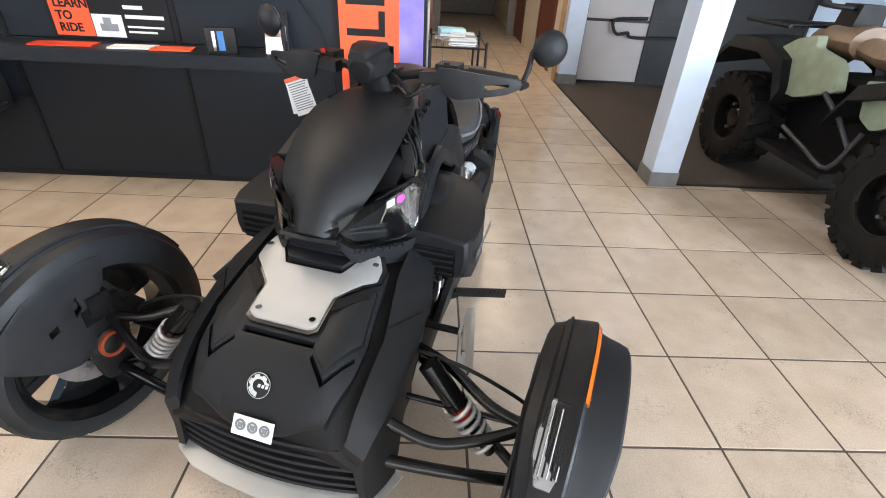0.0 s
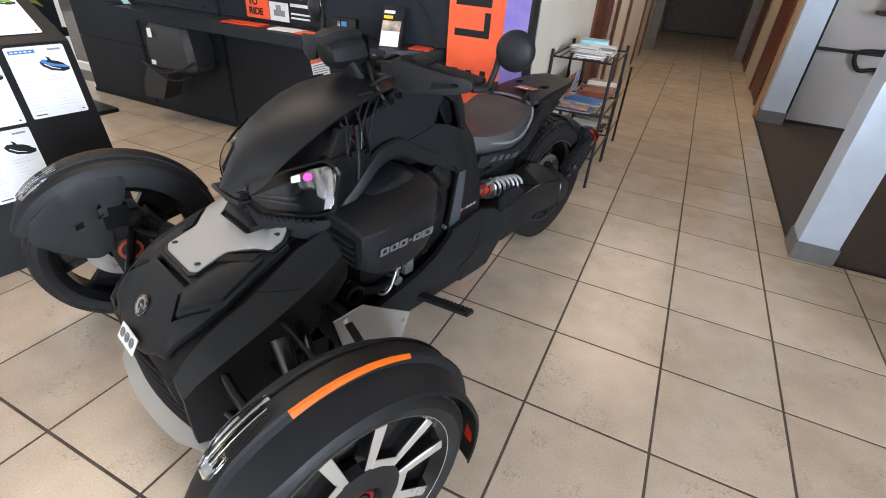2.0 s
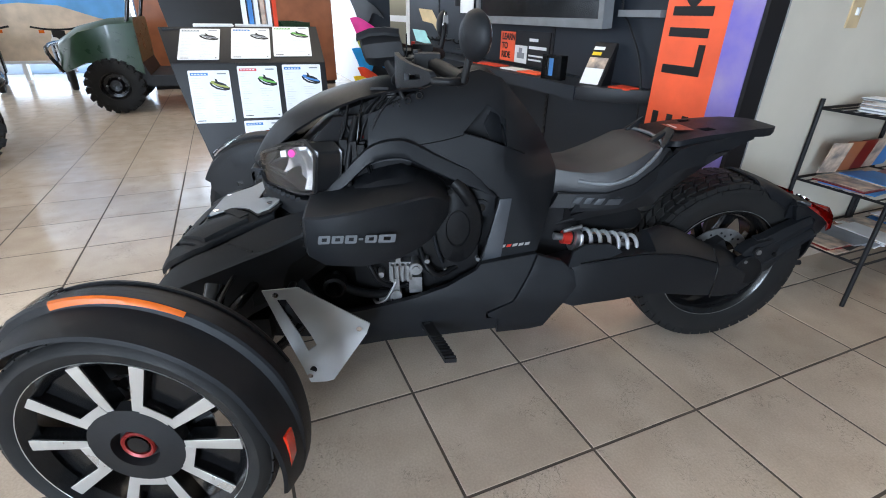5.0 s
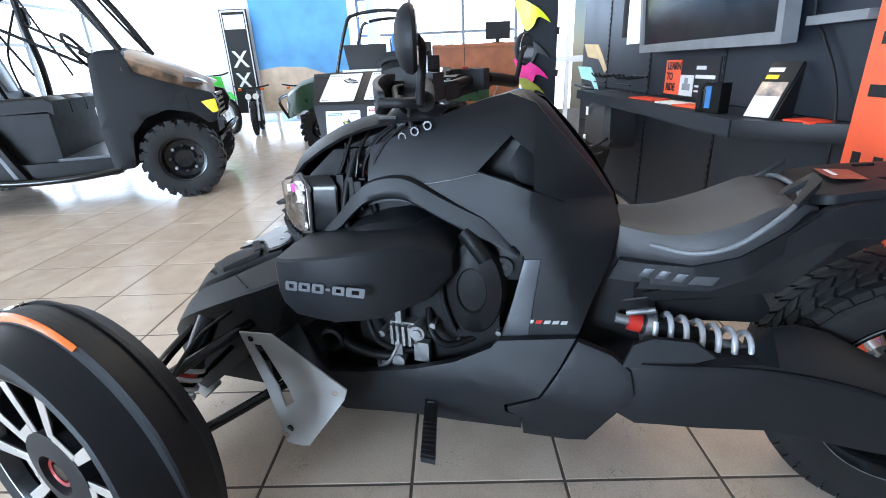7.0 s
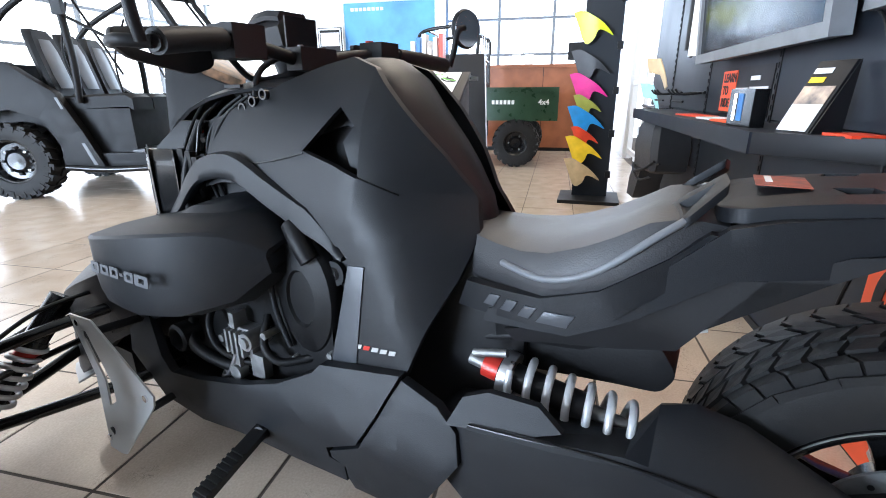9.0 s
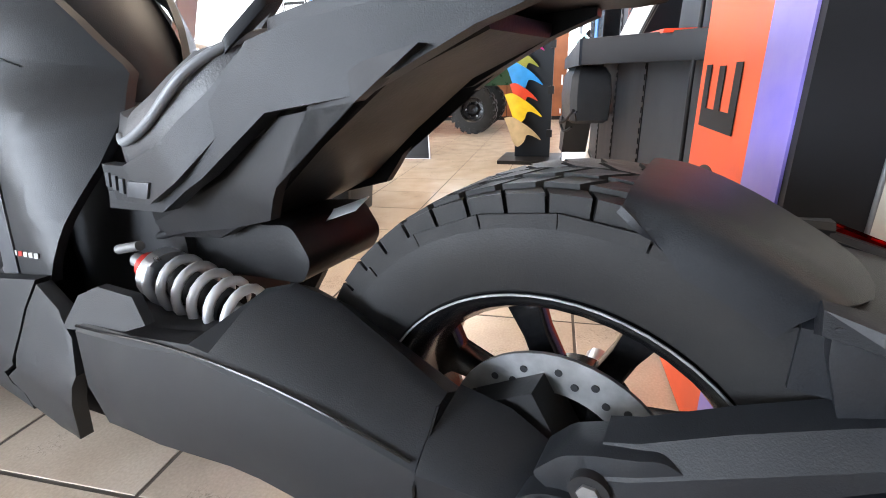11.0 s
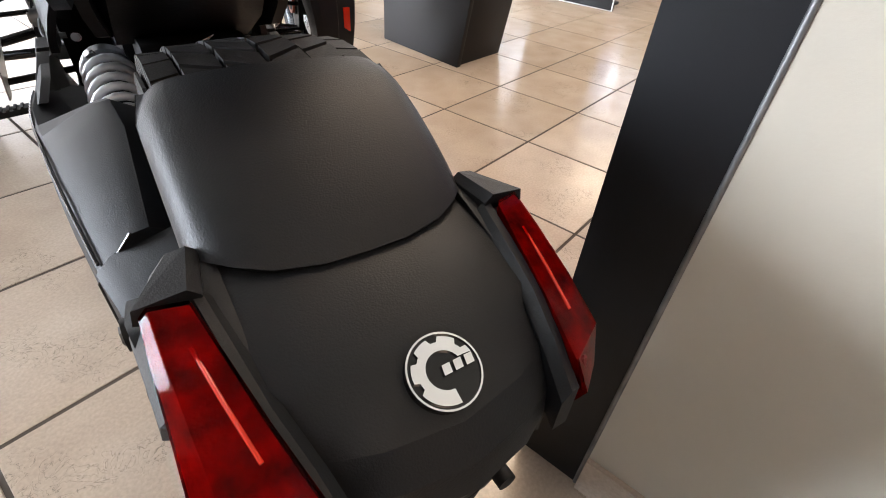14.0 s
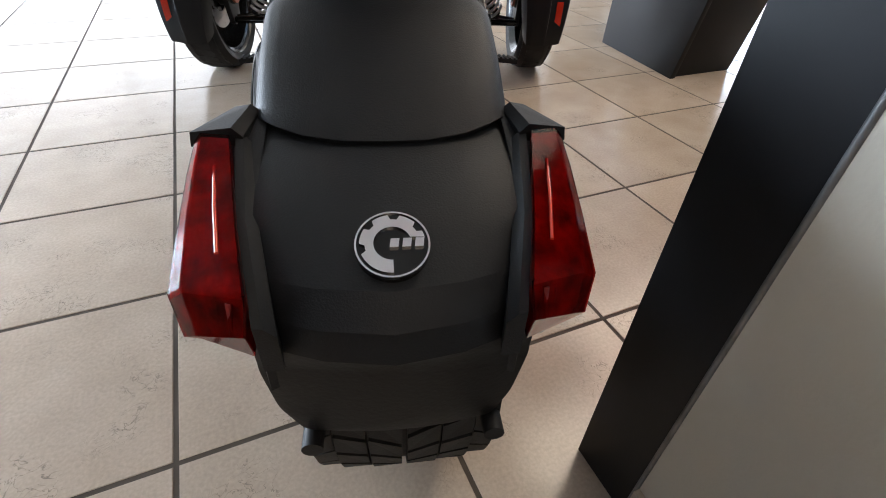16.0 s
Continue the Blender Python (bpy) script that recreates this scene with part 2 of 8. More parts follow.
def frame_of(d):
    d = Vector(d).normalized()
    u = d.orthogonal().normalized()
    return u, d.cross(u)


def add_tube(bm, pts, r, n=10, cap=True):
    pts = [Vector(p) for p in pts]
    rs = r if isinstance(r, (list, tuple)) else [r] * len(pts)
    u = None
    rings = []
    for i, p in enumerate(pts):
        d = (pts[min(i + 1, len(pts) - 1)] - pts[max(i - 1, 0)]).normalized()
        if u is None:
            u = d.orthogonal().normalized()
        else:
            u = (u - d * u.dot(d)).normalized()
        w = d.cross(u)
        rings.append([p + rs[i] * (math.cos(a) * u + math.sin(a) * w) for a in (2 * math.pi * k / n for k in range(n))])
    add_loft(bm, rings, cap)


def tube(name, pts, r, mat, parent=None, label="", n=10):
    bm = bmesh.new()
    add_tube(bm, pts, r, n)
    return finish(name, bm, mat, parent, label, 50)


def smooth_path(pts, k=6):
    pts = [Vector(p) for p in pts]
    out = []
    for i in range(len(pts) - 1):
        p0, p1, p2, p3 = pts[max(i - 1, 0)], pts[i], pts[i + 1], pts[min(i + 2, len(pts) - 1)]
        for j in range(k):
            t = j / k
            out.append(0.5 * ((2 * p1) + (p2 - p0) * t + (2 * p0 - 5 * p1 + 4 * p2 - p3) * t * t + (3 * p1 - p0 - 3 * p2 + p3) * t ** 3))
    return out + [pts[-1]]


def coil(p0, p1, r, turns, n=14):
    p0, p1 = Vector(p0), Vector(p1)
    u, w = frame_of(p1 - p0)
    k = int(turns * n)
    return [p0 + (p1 - p0) * (i / k) + r * (math.cos(2 * math.pi * i / n) * u + math.sin(2 * math.pi * i / n) * w) for i in range(k + 1)]


def add_lathe(bm, profile, n=48, centre=(0, 0, 0), axis=0):
    """profile: (radius, along the axis), closed ring."""
    rings = []
    for k in range(n):
        a = 2 * math.pi * k / n
        ring = []
        for r, s in profile:
            p = [0, 0, 0]
            p[axis], p[(axis + 1) % 3], p[(axis + 2) % 3] = s, r * math.cos(a), r * math.sin(a)
            ring.append(Vector(p) + Vector(centre))
        rings.append(ring)
    vs = [[bm.verts.new(p) for p in ring] for ring in rings]
    m = len(profile)
    for k in range(n):
        a, b = vs[k], vs[(k + 1) % n]
        for i in range(m):
            bm.faces.new((a[i], a[(i + 1) % m], b[(i + 1) % m], b[i]))


def lathe(name, profile, mat, parent=None, label="", n=48, centre=(0, 0, 0), axis=0, smooth=35):
    bm = bmesh.new()
    add_lathe(bm, profile, n, centre, axis)
    return finish(name, bm, mat, parent, label, smooth)


def add_disc(bm, r, a, b, centre, axis=0, n=32):
    rings = []
    for s in (a, b):
        ring = []
        for k in range(n):
            t = 2 * math.pi * k / n
            p = [0, 0, 0]
            p[axis], p[(axis + 1) % 3], p[(axis + 2) % 3] = s, r * math.cos(t), r * math.sin(t)
            ring.append(Vector(p) + Vector(centre))
        rings.append(ring)
    add_loft(bm, rings)


def disc(name, r, a, b, centre, mat, parent=None, label="", axis=0, n=32, bevel=0.0):
    bm = bmesh.new()
    add_disc(bm, r, a, b, centre, axis, n)
    sharp_bevel(bm, bevel)
    return finish(name, bm, mat, parent, label)


def add_skin(bm, loops, place, inward, step=0.04):
    """Fill closed outlines (the first outer, others holes) in a plane, cut them fine, lift each point by place(a, b) and give depth."""
    tmp = bmesh.new()
    edges = []
    for loop in loops:
        v = [tmp.verts.new((a, b, 0)) for a, b in loop]
        edges += [tmp.edges.new((v[i], v[(i + 1) % len(v)])) for i in range(len(v))]
    bmesh.ops.triangle_fill(tmp, edges=edges, use_beauty=True)
    if step:
        for ax in (0, 1):
            lo = min(v.co[ax] for v in tmp.verts)
            hi = max(v.co[ax] for v in tmp.verts)
            c = lo + step
            while c < hi - step * 0.3:
                co, no = [0, 0, 0], [0, 0, 0]
                co[ax], no[ax] = c, 1
                bmesh.ops.bisect_plane(tmp, geom=tmp.verts[:] + tmp.edges[:] + tmp.faces[:], plane_co=co, plane_no=no)
                c += step
    for v in tmp.verts:
        v.co = place(v.co[0], v.co[1])
    ret = bmesh.ops.extrude_face_region(tmp, geom=tmp.faces[:])
    for g in ret["geom"]:
        if isinstance(g, bmesh.types.BMVert):
            g.co += inward(g.co) if callable(inward) else Vector(inward)
    bmesh.ops.recalc_face_normals(tmp, faces=tmp.faces)
    me = bpy.data.meshes.new("tmp")
    tmp.to_mesh(me)
    tmp.free()
    bm.from_mesh(me)
    bpy.data.meshes.remove(me)


def skin(name, loops, place, inward, mat, parent=None, label="", step=0.04, r=0.003, smooth=35):
    if isinstance(loops[0][0], (int, float)):
        loops = [loops]
    bm = bmesh.new()
    add_skin(bm, loops, place, inward, step)
    sharp_bevel(bm, r, 2, 50)
    return finish(name, bm, mat, parent, label, smooth)


def rounded(pts, r, n=4):
    """An outline with its corners rounded."""
    out = []
    k = len(pts)
    for i in range(k):
        p, a, b = Vector(pts[i]), Vector(pts[i - 1]), Vector(pts[(i + 1) % k])
        d1, d2 = a - p, b - p
        q = min(r, d1.length * 0.45, d2.length * 0.45)
        s, e = p + d1.normalized() * q, p + d2.normalized() * q
        for j in range(n + 1):
            t = j / n
            v = (1 - t) ** 2 * s + 2 * t * (1 - t) * p + t * t * e
            out.append((v.x, v.y))
    return out


def lerp_table(table):
    xs, ys = zip(*table)
    return lambda v: float(np.interp(v, xs, ys))


def words(name, body, size, m, mat, parent=None, depth=0.0008, align="CENTER", label="", shear=0.0, bold=0.0):
    cu = bpy.data.curves.new(name, "FONT")
    cu.body, cu.size, cu.extrude, cu.align_x, cu.align_y, cu.shear, cu.offset = body, size, depth, align, "CENTER", shear, bold
    tmp = new(name + "_curve", cu)
    me = bpy.data.meshes.new_from_object(tmp.evaluated_get(bpy.context.evaluated_depsgraph_get()))
    bpy.data.objects.remove(tmp)
    bpy.data.curves.remove(cu)
    me.materials.clear()
    me.materials.append(M[mat] if isinstance(mat, str) else mat)
    ob = new(name, me)
    if parent:
        ob.parent = parent
    ob.matrix_local = m
    if label:
        ob["label"] = label
    return ob


# ---- the showroom: walls, ceiling, openings ----
S = 0.406


def wall(name, lo, hi, mat, label):
    return tagged(box(name, lo, hi, mat, r=0.0), label, "wall", kind="structure")


def lamp_panel(x, y):
    ob = thing("ceiling_light", "assumed flush fluorescent ceiling light with white diffuser, out of view", "ceiling light", (x, y, 3.04), group="ceiling lights")
    bm = bmesh.new()
    for lo, hi in (((-0.65, -0.63, 0), (0.65, -0.59, 0.055)), ((-0.65, 0.59, 0), (0.65, 0.63, 0.055)), ((-0.65, -0.59, 0), (-0.61, 0.59, 0.055)), ((0.61, -0.59, 0), (0.65, 0.59, 0.055))):
        add_box(bm, lo, hi)
    part("frame", bm, "white", ob)
    box("diffuser", (-0.61, -0.59, 0.03), (0.61, 0.59, 0.05), "lamp", ob)


wall("ceiling", (-10.9, -7.5, 3.1), (6.7, 13.2, 3.2), "ceiling", "white suspended ceiling over the showroom")
# fixtures for the assumed lights, none of them in view
for lx, ly in ((-7, -3.5), (-3.5, -3.5), (-7, 0), (-3.5, 0.0), (-2.3, 1.0), (0.2, 4.3), (0.2, 5.7), (0.2, 7.1)):
    lamp_panel(lx, ly)
# out of view; dark grey so the bodywork reflects little light from this side
wall("wall_east", (6.5, -3.0, -0.02), (6.65, 5.4, 3.1), "skirting", "unseen side wall in dark grey, added for dim reflections")
wall("wall_display", (-4.57, 1.9, -0.02), (-1.06, 2.02, 3.1), "panelwall", "charcoal display wall behind the three-wheeler")
wall("wall_hall_west", (-0.72, 1.945, -0.02), (-0.587, 3.55, 3.1), "wall", "cream painted hallway wall with light switches")
wall("wall_over_door", (-0.72, 3.55, 2.1), (-0.587, 4.25, 3.1), "wall", "cream wall above the hallway door")
wall("wall_hall_west_far", (-0.72, 4.25, -0.02), (-0.587, 13.0, 3.1), "wall", "cream hallway wall with dark wooden door frames")
wall("wall_hall_east", (1.02, 5.3, -0.02), (1.14, 13.0, 3.1), "wall", "cream hallway wall on the carpet side")
# end wall coloured dark grey in place of the hallway's shade
wall("wall_hall_end", (-0.72, 12.9, -0.02), (1.14, 13.05, 3.1), "skirting", "hallway end wall with its shade painted in as dark grey")
wall("wall_back_east", (1.14, 5.3, -0.02), (6.5, 5.42, 3.1), "bluepaint", "pale wall behind the parts counter")
wall("wall_behind_display", (-4.6, 2.022, -0.02), (-0.72, 2.14, 3.1), "white_wall", "white showroom wall behind the display")
wall("wall_beside_display", (-10.8, 2.022, -0.02), (-7.2, 2.14, 3.1), "white_wall", "white showroom wall beside the display")
wall("wall_over_glass_door", (-7.2, 2.022, 2.6), (-4.6, 2.14, 3.1), "white_wall", "white wall above the glass door")

# glass fronts: low sills, heads and mullions
for nm, lo, hi in (("wall_west_sill", (-10.8, -7.4, -0.02), (-10.65, 2.02, 0.25)), ("wall_west_head", (-10.8, -7.4, 2.95), (-10.65, 2.02, 3.1)),
                   ("wall_front_sill", (-10.8, -7.35, -0.02), (6.5, -7.2, 0.25)), ("wall_east_sill", (6.5, -7.35, -0.02), (6.65, -3.0, 0.25)), ("wall_east_head", (6.5, -7.35, 2.95), (6.65, -3.0, 3.1)),
                   ("wall_front_head", (-10.8, -7.35, 2.95), (6.5, -7.2, 3.1))):
    wall(nm, lo, hi, "white_wall", "white window surround of the glazed shop front")


def mullions(name, fixed, along, a, b, step):
    ob = tagged(new(name), "tall shop window in dark metal frames", "window", kind="structure")
    k = 0
    v = a
    while v <= b + 0.01:
        lo, hi = [0, 0, 0.25], [0, 0, 2.95]
        lo[1 - along], hi[1 - along] = fixed - 0.03, fixed + 0.03
        lo[along], hi[along] = v - 0.03, v + 0.03
        box("mullion", lo, hi, "skirting", ob)
        v += step
    for z in (1.7, 2.4):
        lo, hi = [0, 0, z - 0.025], [0, 0, z + 0.025]
        lo[1 - along], hi[1 - along] = fixed - 0.025, fixed + 0.025
        lo[along], hi[along] = a, b
        box("transom", lo, hi, "skirting", ob)
    return ob


mullions("window_1", -10.72, 1, -1.4, 2.0, 1.13)
mullions("window_2", -7.27, 0, -10.6, 6.4, 1.7)
mullions("window_3", 6.57, 1, -7.2, -3.0, 1.4)
tagged(box("backdrop", (-14.0, -13, -1), (-13.9, 4, 6), "outside", r=0), "bright overexposed daylight outside the shop windows", "sky", kind="structure")
tagged(box("backdrop", (-14, -10.6, -1), (9, -10.5, 6), "outside", r=0), "bright overexposed daylight outside the shop windows", "sky", kind="structure")

glass_door = tagged(new("door_6"), "white framed glass door to the bright yard", "door", kind="structure")
for x in (-7.17, -6.15, -5.2, -4.64):
    box("stile", (x - 0.03, 2.06, 0.0), (x + 0.03, 2.11, 2.6), "white_wall", glass_door)
for z in (0.12, 1.05, 2.57):
    box("rail", (-7.14, 2.065, z - 0.04), (-4.67, 2.105, z + 0.03), "white_wall", glass_door)
tagged(box("ground_outside", (-9.0, 2.141, -0.04), (-3.0, 4.6, -0.01), "white_wall", r=0), "bright concrete yard outside the glass door", "ground", kind="structure")
tagged(box("backdrop", (-9.5, 4.6, -1), (-0.8, 4.7, 5), "outside", r=0), "bright overexposed daylight outside the glass door", "sky", kind="structure")

# carpet under the quad, with its dark edge strip
bm = bmesh.new()
add_box(bm, (0.985, 2.1, -0.004), (6.5, 5.3, 0.006))
tagged(finish("carpet", bm, "carpet"), "flat brown commercial carpet beside the tiles", "carpet", kind="structure")
tagged(box("carpet_edge", (0.965, 2.08, 0.0), (0.985, 5.3, 0.009), "black", r=0.002), "black rubber edge strip of the carpet", "trim", kind="structure")
tagged(box("carpet_edge", (0.985, 2.08, 0.0), (6.5, 2.1, 0.009), "black", r=0.002), "black rubber edge strip of the carpet", "trim", kind="structure")

pillar = tagged(new("pillar"), "square pale blue painted pillar with grey base", "pillar", kind="structure")
box("shaft", (0.965, 2.06, 0.1), (1.145, 2.25, 3.1), "bluepaint", pillar, r=0.006)
box("base", (0.957, 2.052, 0.0), (1.153, 2.258, 0.1), "skirting", pillar, r=0.004)

# tiled skirting of the hallway wall
sk = tagged(new("baseboard"), "beige tile baseboard along the cream wall", "baseboard", kind="structure")
y = 1.95
while y < 3.5:
    box("baseboard_tile", (-0.587, y, 0.0), (-0.578, min(y + 0.4, 3.5), 0.083), "tile", sk, r=0.002)
    y += S


def door_frame(x, y0, y1, side, name):
    ob = tagged(new(name), "dark red wooden door frame in the hallway", "door", kind="structure")
    for lo, hi in (((x - 0.07, y0 - 0.13, 0), (x + 0.02, y0, 2.15)), ((x - 0.07, y1, 0), (x + 0.02, y1 + 0.13, 2.15)), ((x - 0.07, y0, 2.06), (x + 0.02, y1, 2.15))):
        box("jamb", lo, hi, "wood", ob)
    box("leaf", (x - 0.06, y0, 0.01), (x - 0.02, y1, 2.06), "wood", ob)
    return ob


door_frame(-0.587, 3.64, 4.16, 1, "door_1")
door_frame(-0.587, 4.75, 5.55, 1, "door_2")
door_frame(-0.587, 7.45, 8.3, 1, "door_3")
door_frame(1.07, 5.95, 6.75, -1, "door_4")
door_frame(1.07, 8.3, 9.1, -1, "door_5")
wall("wall_hall_cross", (-0.587, 9.2, 2.15), (1.02, 9.3, 3.1), "skirting", "dark grey lintel across the hallway")
tagged(box("trim", (-0.587, 9.15, 0), (-0.43, 9.3, 2.15), "skirting", r=0.004), "grey door jamb at the end of the hallway", "trim", kind="structure")
tagged(box("trim", (0.86, 9.15, 0), (1.02, 9.3, 2.15), "skirting", r=0.004), "grey door jamb at the end of the hallway", "trim", kind="structure")
pilaster = tagged(new("pilaster"), "pale blue painted pilaster with grey base at the hallway mouth", "pillar", kind="structure")
box("shaft", (0.985, 5.06, 0.12), (1.2, 5.298, 3.1), "bluepaint", pilaster, r=0.005)
box("base", (0.975, 5.05, 0.0), (1.21, 5.298, 0.12), "skirting", pilaster, r=0.004)
tagged(box("trim", (0.955, 5.18, 0.0), (0.983, 5.3, 2.3), material("light_wood_trim", (0.42, 0.27, 0.14), 0.5), r=0.003), "light wooden corner trim at the hallway mouth", "trim", kind="structure")

# ---- banner board at the end of the display wall ----
banner = thing("banner_board", "tall orange and purple printed banner board with black edge", "banner", (0, 0, 0))
box("core", (-1.055, 1.842, 0.0), (-0.588, 1.944, 2.6), "black", banner, "black board edge", r=0.002)
box("orange_print", (-1.053, 1.838, 0.01), (-0.735, 1.842, 2.59), "banner", banner, "orange print", r=0)
box("purple_print", (-0.735, 1.838, 0.01), (-0.605, 1.842, 2.59), "purple", banner, "purple cloud print", r=0)
tube("edge_strip", [(-0.588, 1.947, 0.0), (-0.588, 1.947, 2.6)], 0.0035, "casting", banner, "metal edge strip")
for ch, z in (("D", 0.44), ("E", 0.66), ("L", 0.945), ("I", 1.06), ("K", 1.2), ("E", 1.4)):
    words("letter", ch, 0.285, Matrix.Translation((-0.9, 1.836, z)) @ Euler((radians(90), radians(-90), 0)).to_matrix().to_4x4(), "black", banner, bold=0.004)

# ---- shelf and screen on the display wall ----
panels = tagged(new("wall_panel_system"), "charcoal slotted wall panels with black uprights", "wall panel", kind="structure")
for i, x in enumerate((-3.75, -2.84, -1.93)):
    for z0, z1 in (((0.03, 0.47), (0.475, 0.8), (0.805, 1.66), (1.665, 2.6)) if i == 0 else ((0.03, 0.8), (0.805, 1.66), (1.665, 2.6))):
        box("panel", (x + 0.016, 1.872, z0), (x + 0.91 - 0.016, 1.9, z1), "panelwall", panels, r=0.003)
for x in (-3.75, -2.84, -1.93):
    bm = bmesh.new()
    add_box(bm, (x - 0.014, 1.868, 0.0), (x + 0.014, 1.9, 2.6))
    for k in range(60):
        add_box(bm, (x - 0.006, 1.864, 0.04 + k * 0.04), (x + 0.006, 1.868, 0.062 + k * 0.04))
    part("upright", bm, "black", panels)
for z0, z1 in ((0.03, 0.47), (0.475, 0.8), (0.805, 1.66), (1.665, 2.6)):
    box("panel", (-4.56, 1.872, z0), (-3.766, 1.9, z1), "panelwall", panels, r=0.003)
tube("hook_bar", smooth_path([(-4.5, 1.8, 0.8), (-4.45, 1.79, 0.8), (-3.9, 1.79, 0.79), (-3.78, 1.84, 0.78)]), 0.012, "black", panels)
tagged(box("baseboard_display", (-4.57, 1.865, 0), (-1.06, 1.9, 0.03), "black", r=0.002), "black plinth of the display wall", "baseboard", kind="structure")

shelf = thing("display_shelf", "long charcoal display shelf with a folded lip", "shelf", (0, 0, 0))
skin("board", [(-3.62, 1.602), (-1.31, 1.602), (-1.07, 1.865), (-3.62, 1.865)], lambda a, b: Vector((a, b, 0.795)), (0, 0, -0.02), "panelwall", shelf, "", 0)
box("lip", (-3.62, 1.594, 0.735), (-1.31, 1.602, 0.8), "panelwall", shelf)
skin("side", [(0, 0.735), (1, 0.735), (1, 0.8), (0, 0.8)], lambda a, b: Vector((-1.308 + 0.24 * a, 1.6 + 0.265 * a, b)), (-0.006, 0.006, 0), "black", shelf, "", 0)
box("side", (-3.624, 1.602, 0.735), (-3.616, 1.865, 0.8), "black", shelf)

tv = thing("television", "large flat television in a dark bezel on the wall", "television", (0, 0, 0))
tvm = Matrix.Translation((-2.08, 1.80, 1.06)) @ Euler((radians(4), 0, 0)).to_matrix().to_4x4()
bm = bmesh.new()
for lo, hi in (((-0.7, -0.03, 0), (0.7, 0.03, 0.045)), ((-0.7, -0.03, 0.765), (0.7, 0.03, 0.8)), ((-0.7, -0.03, 0.045), (-0.66, 0.03, 0.765)), ((0.66, -0.03, 0.045), (0.7, 0.03, 0.765))):
    add_box(bm, lo, hi, tvm)
sharp_bevel(bm, 0.004)
part("bezel", bm, "skirting", tv)
box("screen", (-0.66, -0.015, 0.045), (0.66, 0.02, 0.765), "gloss", tv, "glossy dark screen", r=0, m=tvm)


# ---- the three-wheeler: x to its left, y to its rear, z up, from the middle of the front axle ----
TURN_T = math.degrees(math.atan2(-0.29186, 0.95646))
trike = thing("three_wheeler", "matte black three-wheeled motorcycle with orange reflectors parked on the tiles", "motorcycle", (-0.8747, -0.0656, 0), TURN_T)
AXLE_Y, RF, RR, STEER = 1.711, 0.292, 0.315, -6.0


def both(fn):
    for s in (1, -1):
        fn(s)


# -- tyres with grooves --
def tyre_profile(r, w, rim):
    h = w / 2
    return [(rim, -h * 0.78), (rim + 0.01, -h * 0.9), (rim + (r - rim) * 0.5, -h), (r - 0.028, -h * 0.97), (r - 0.012, -h * 0.82), (r - 0.003, -h * 0.55), (r, 0),
            (r - 0.003, h * 0.55), (r - 0.012, h * 0.82), (r - 0.028, h * 0.97), (rim + (r - rim) * 0.5, h), (rim + 0.01, h * 0.9), (rim, h * 0.78)]


def add_lug(bm, r0, r1, a0, a1, x0, x1, skew, cx, cy, cz):
    pts = []
    for r in (r0, r1):
        for x, off in ((x0, 0), (x1, skew)):
            for a in (a0, a1):
                pts.append(Vector((cx + x, cy + r * math.cos(a + off), cz + r * math.sin(a + off))))
    v = [bm.verts.new(p) for p in pts]
    for f in ((0, 1, 3, 2), (4, 6, 7, 5), (0, 4, 5, 1), (2, 3, 7, 6), (0, 2, 6, 4), (1, 5, 7, 3)):
        bm.faces.new([v[i] for i in f])


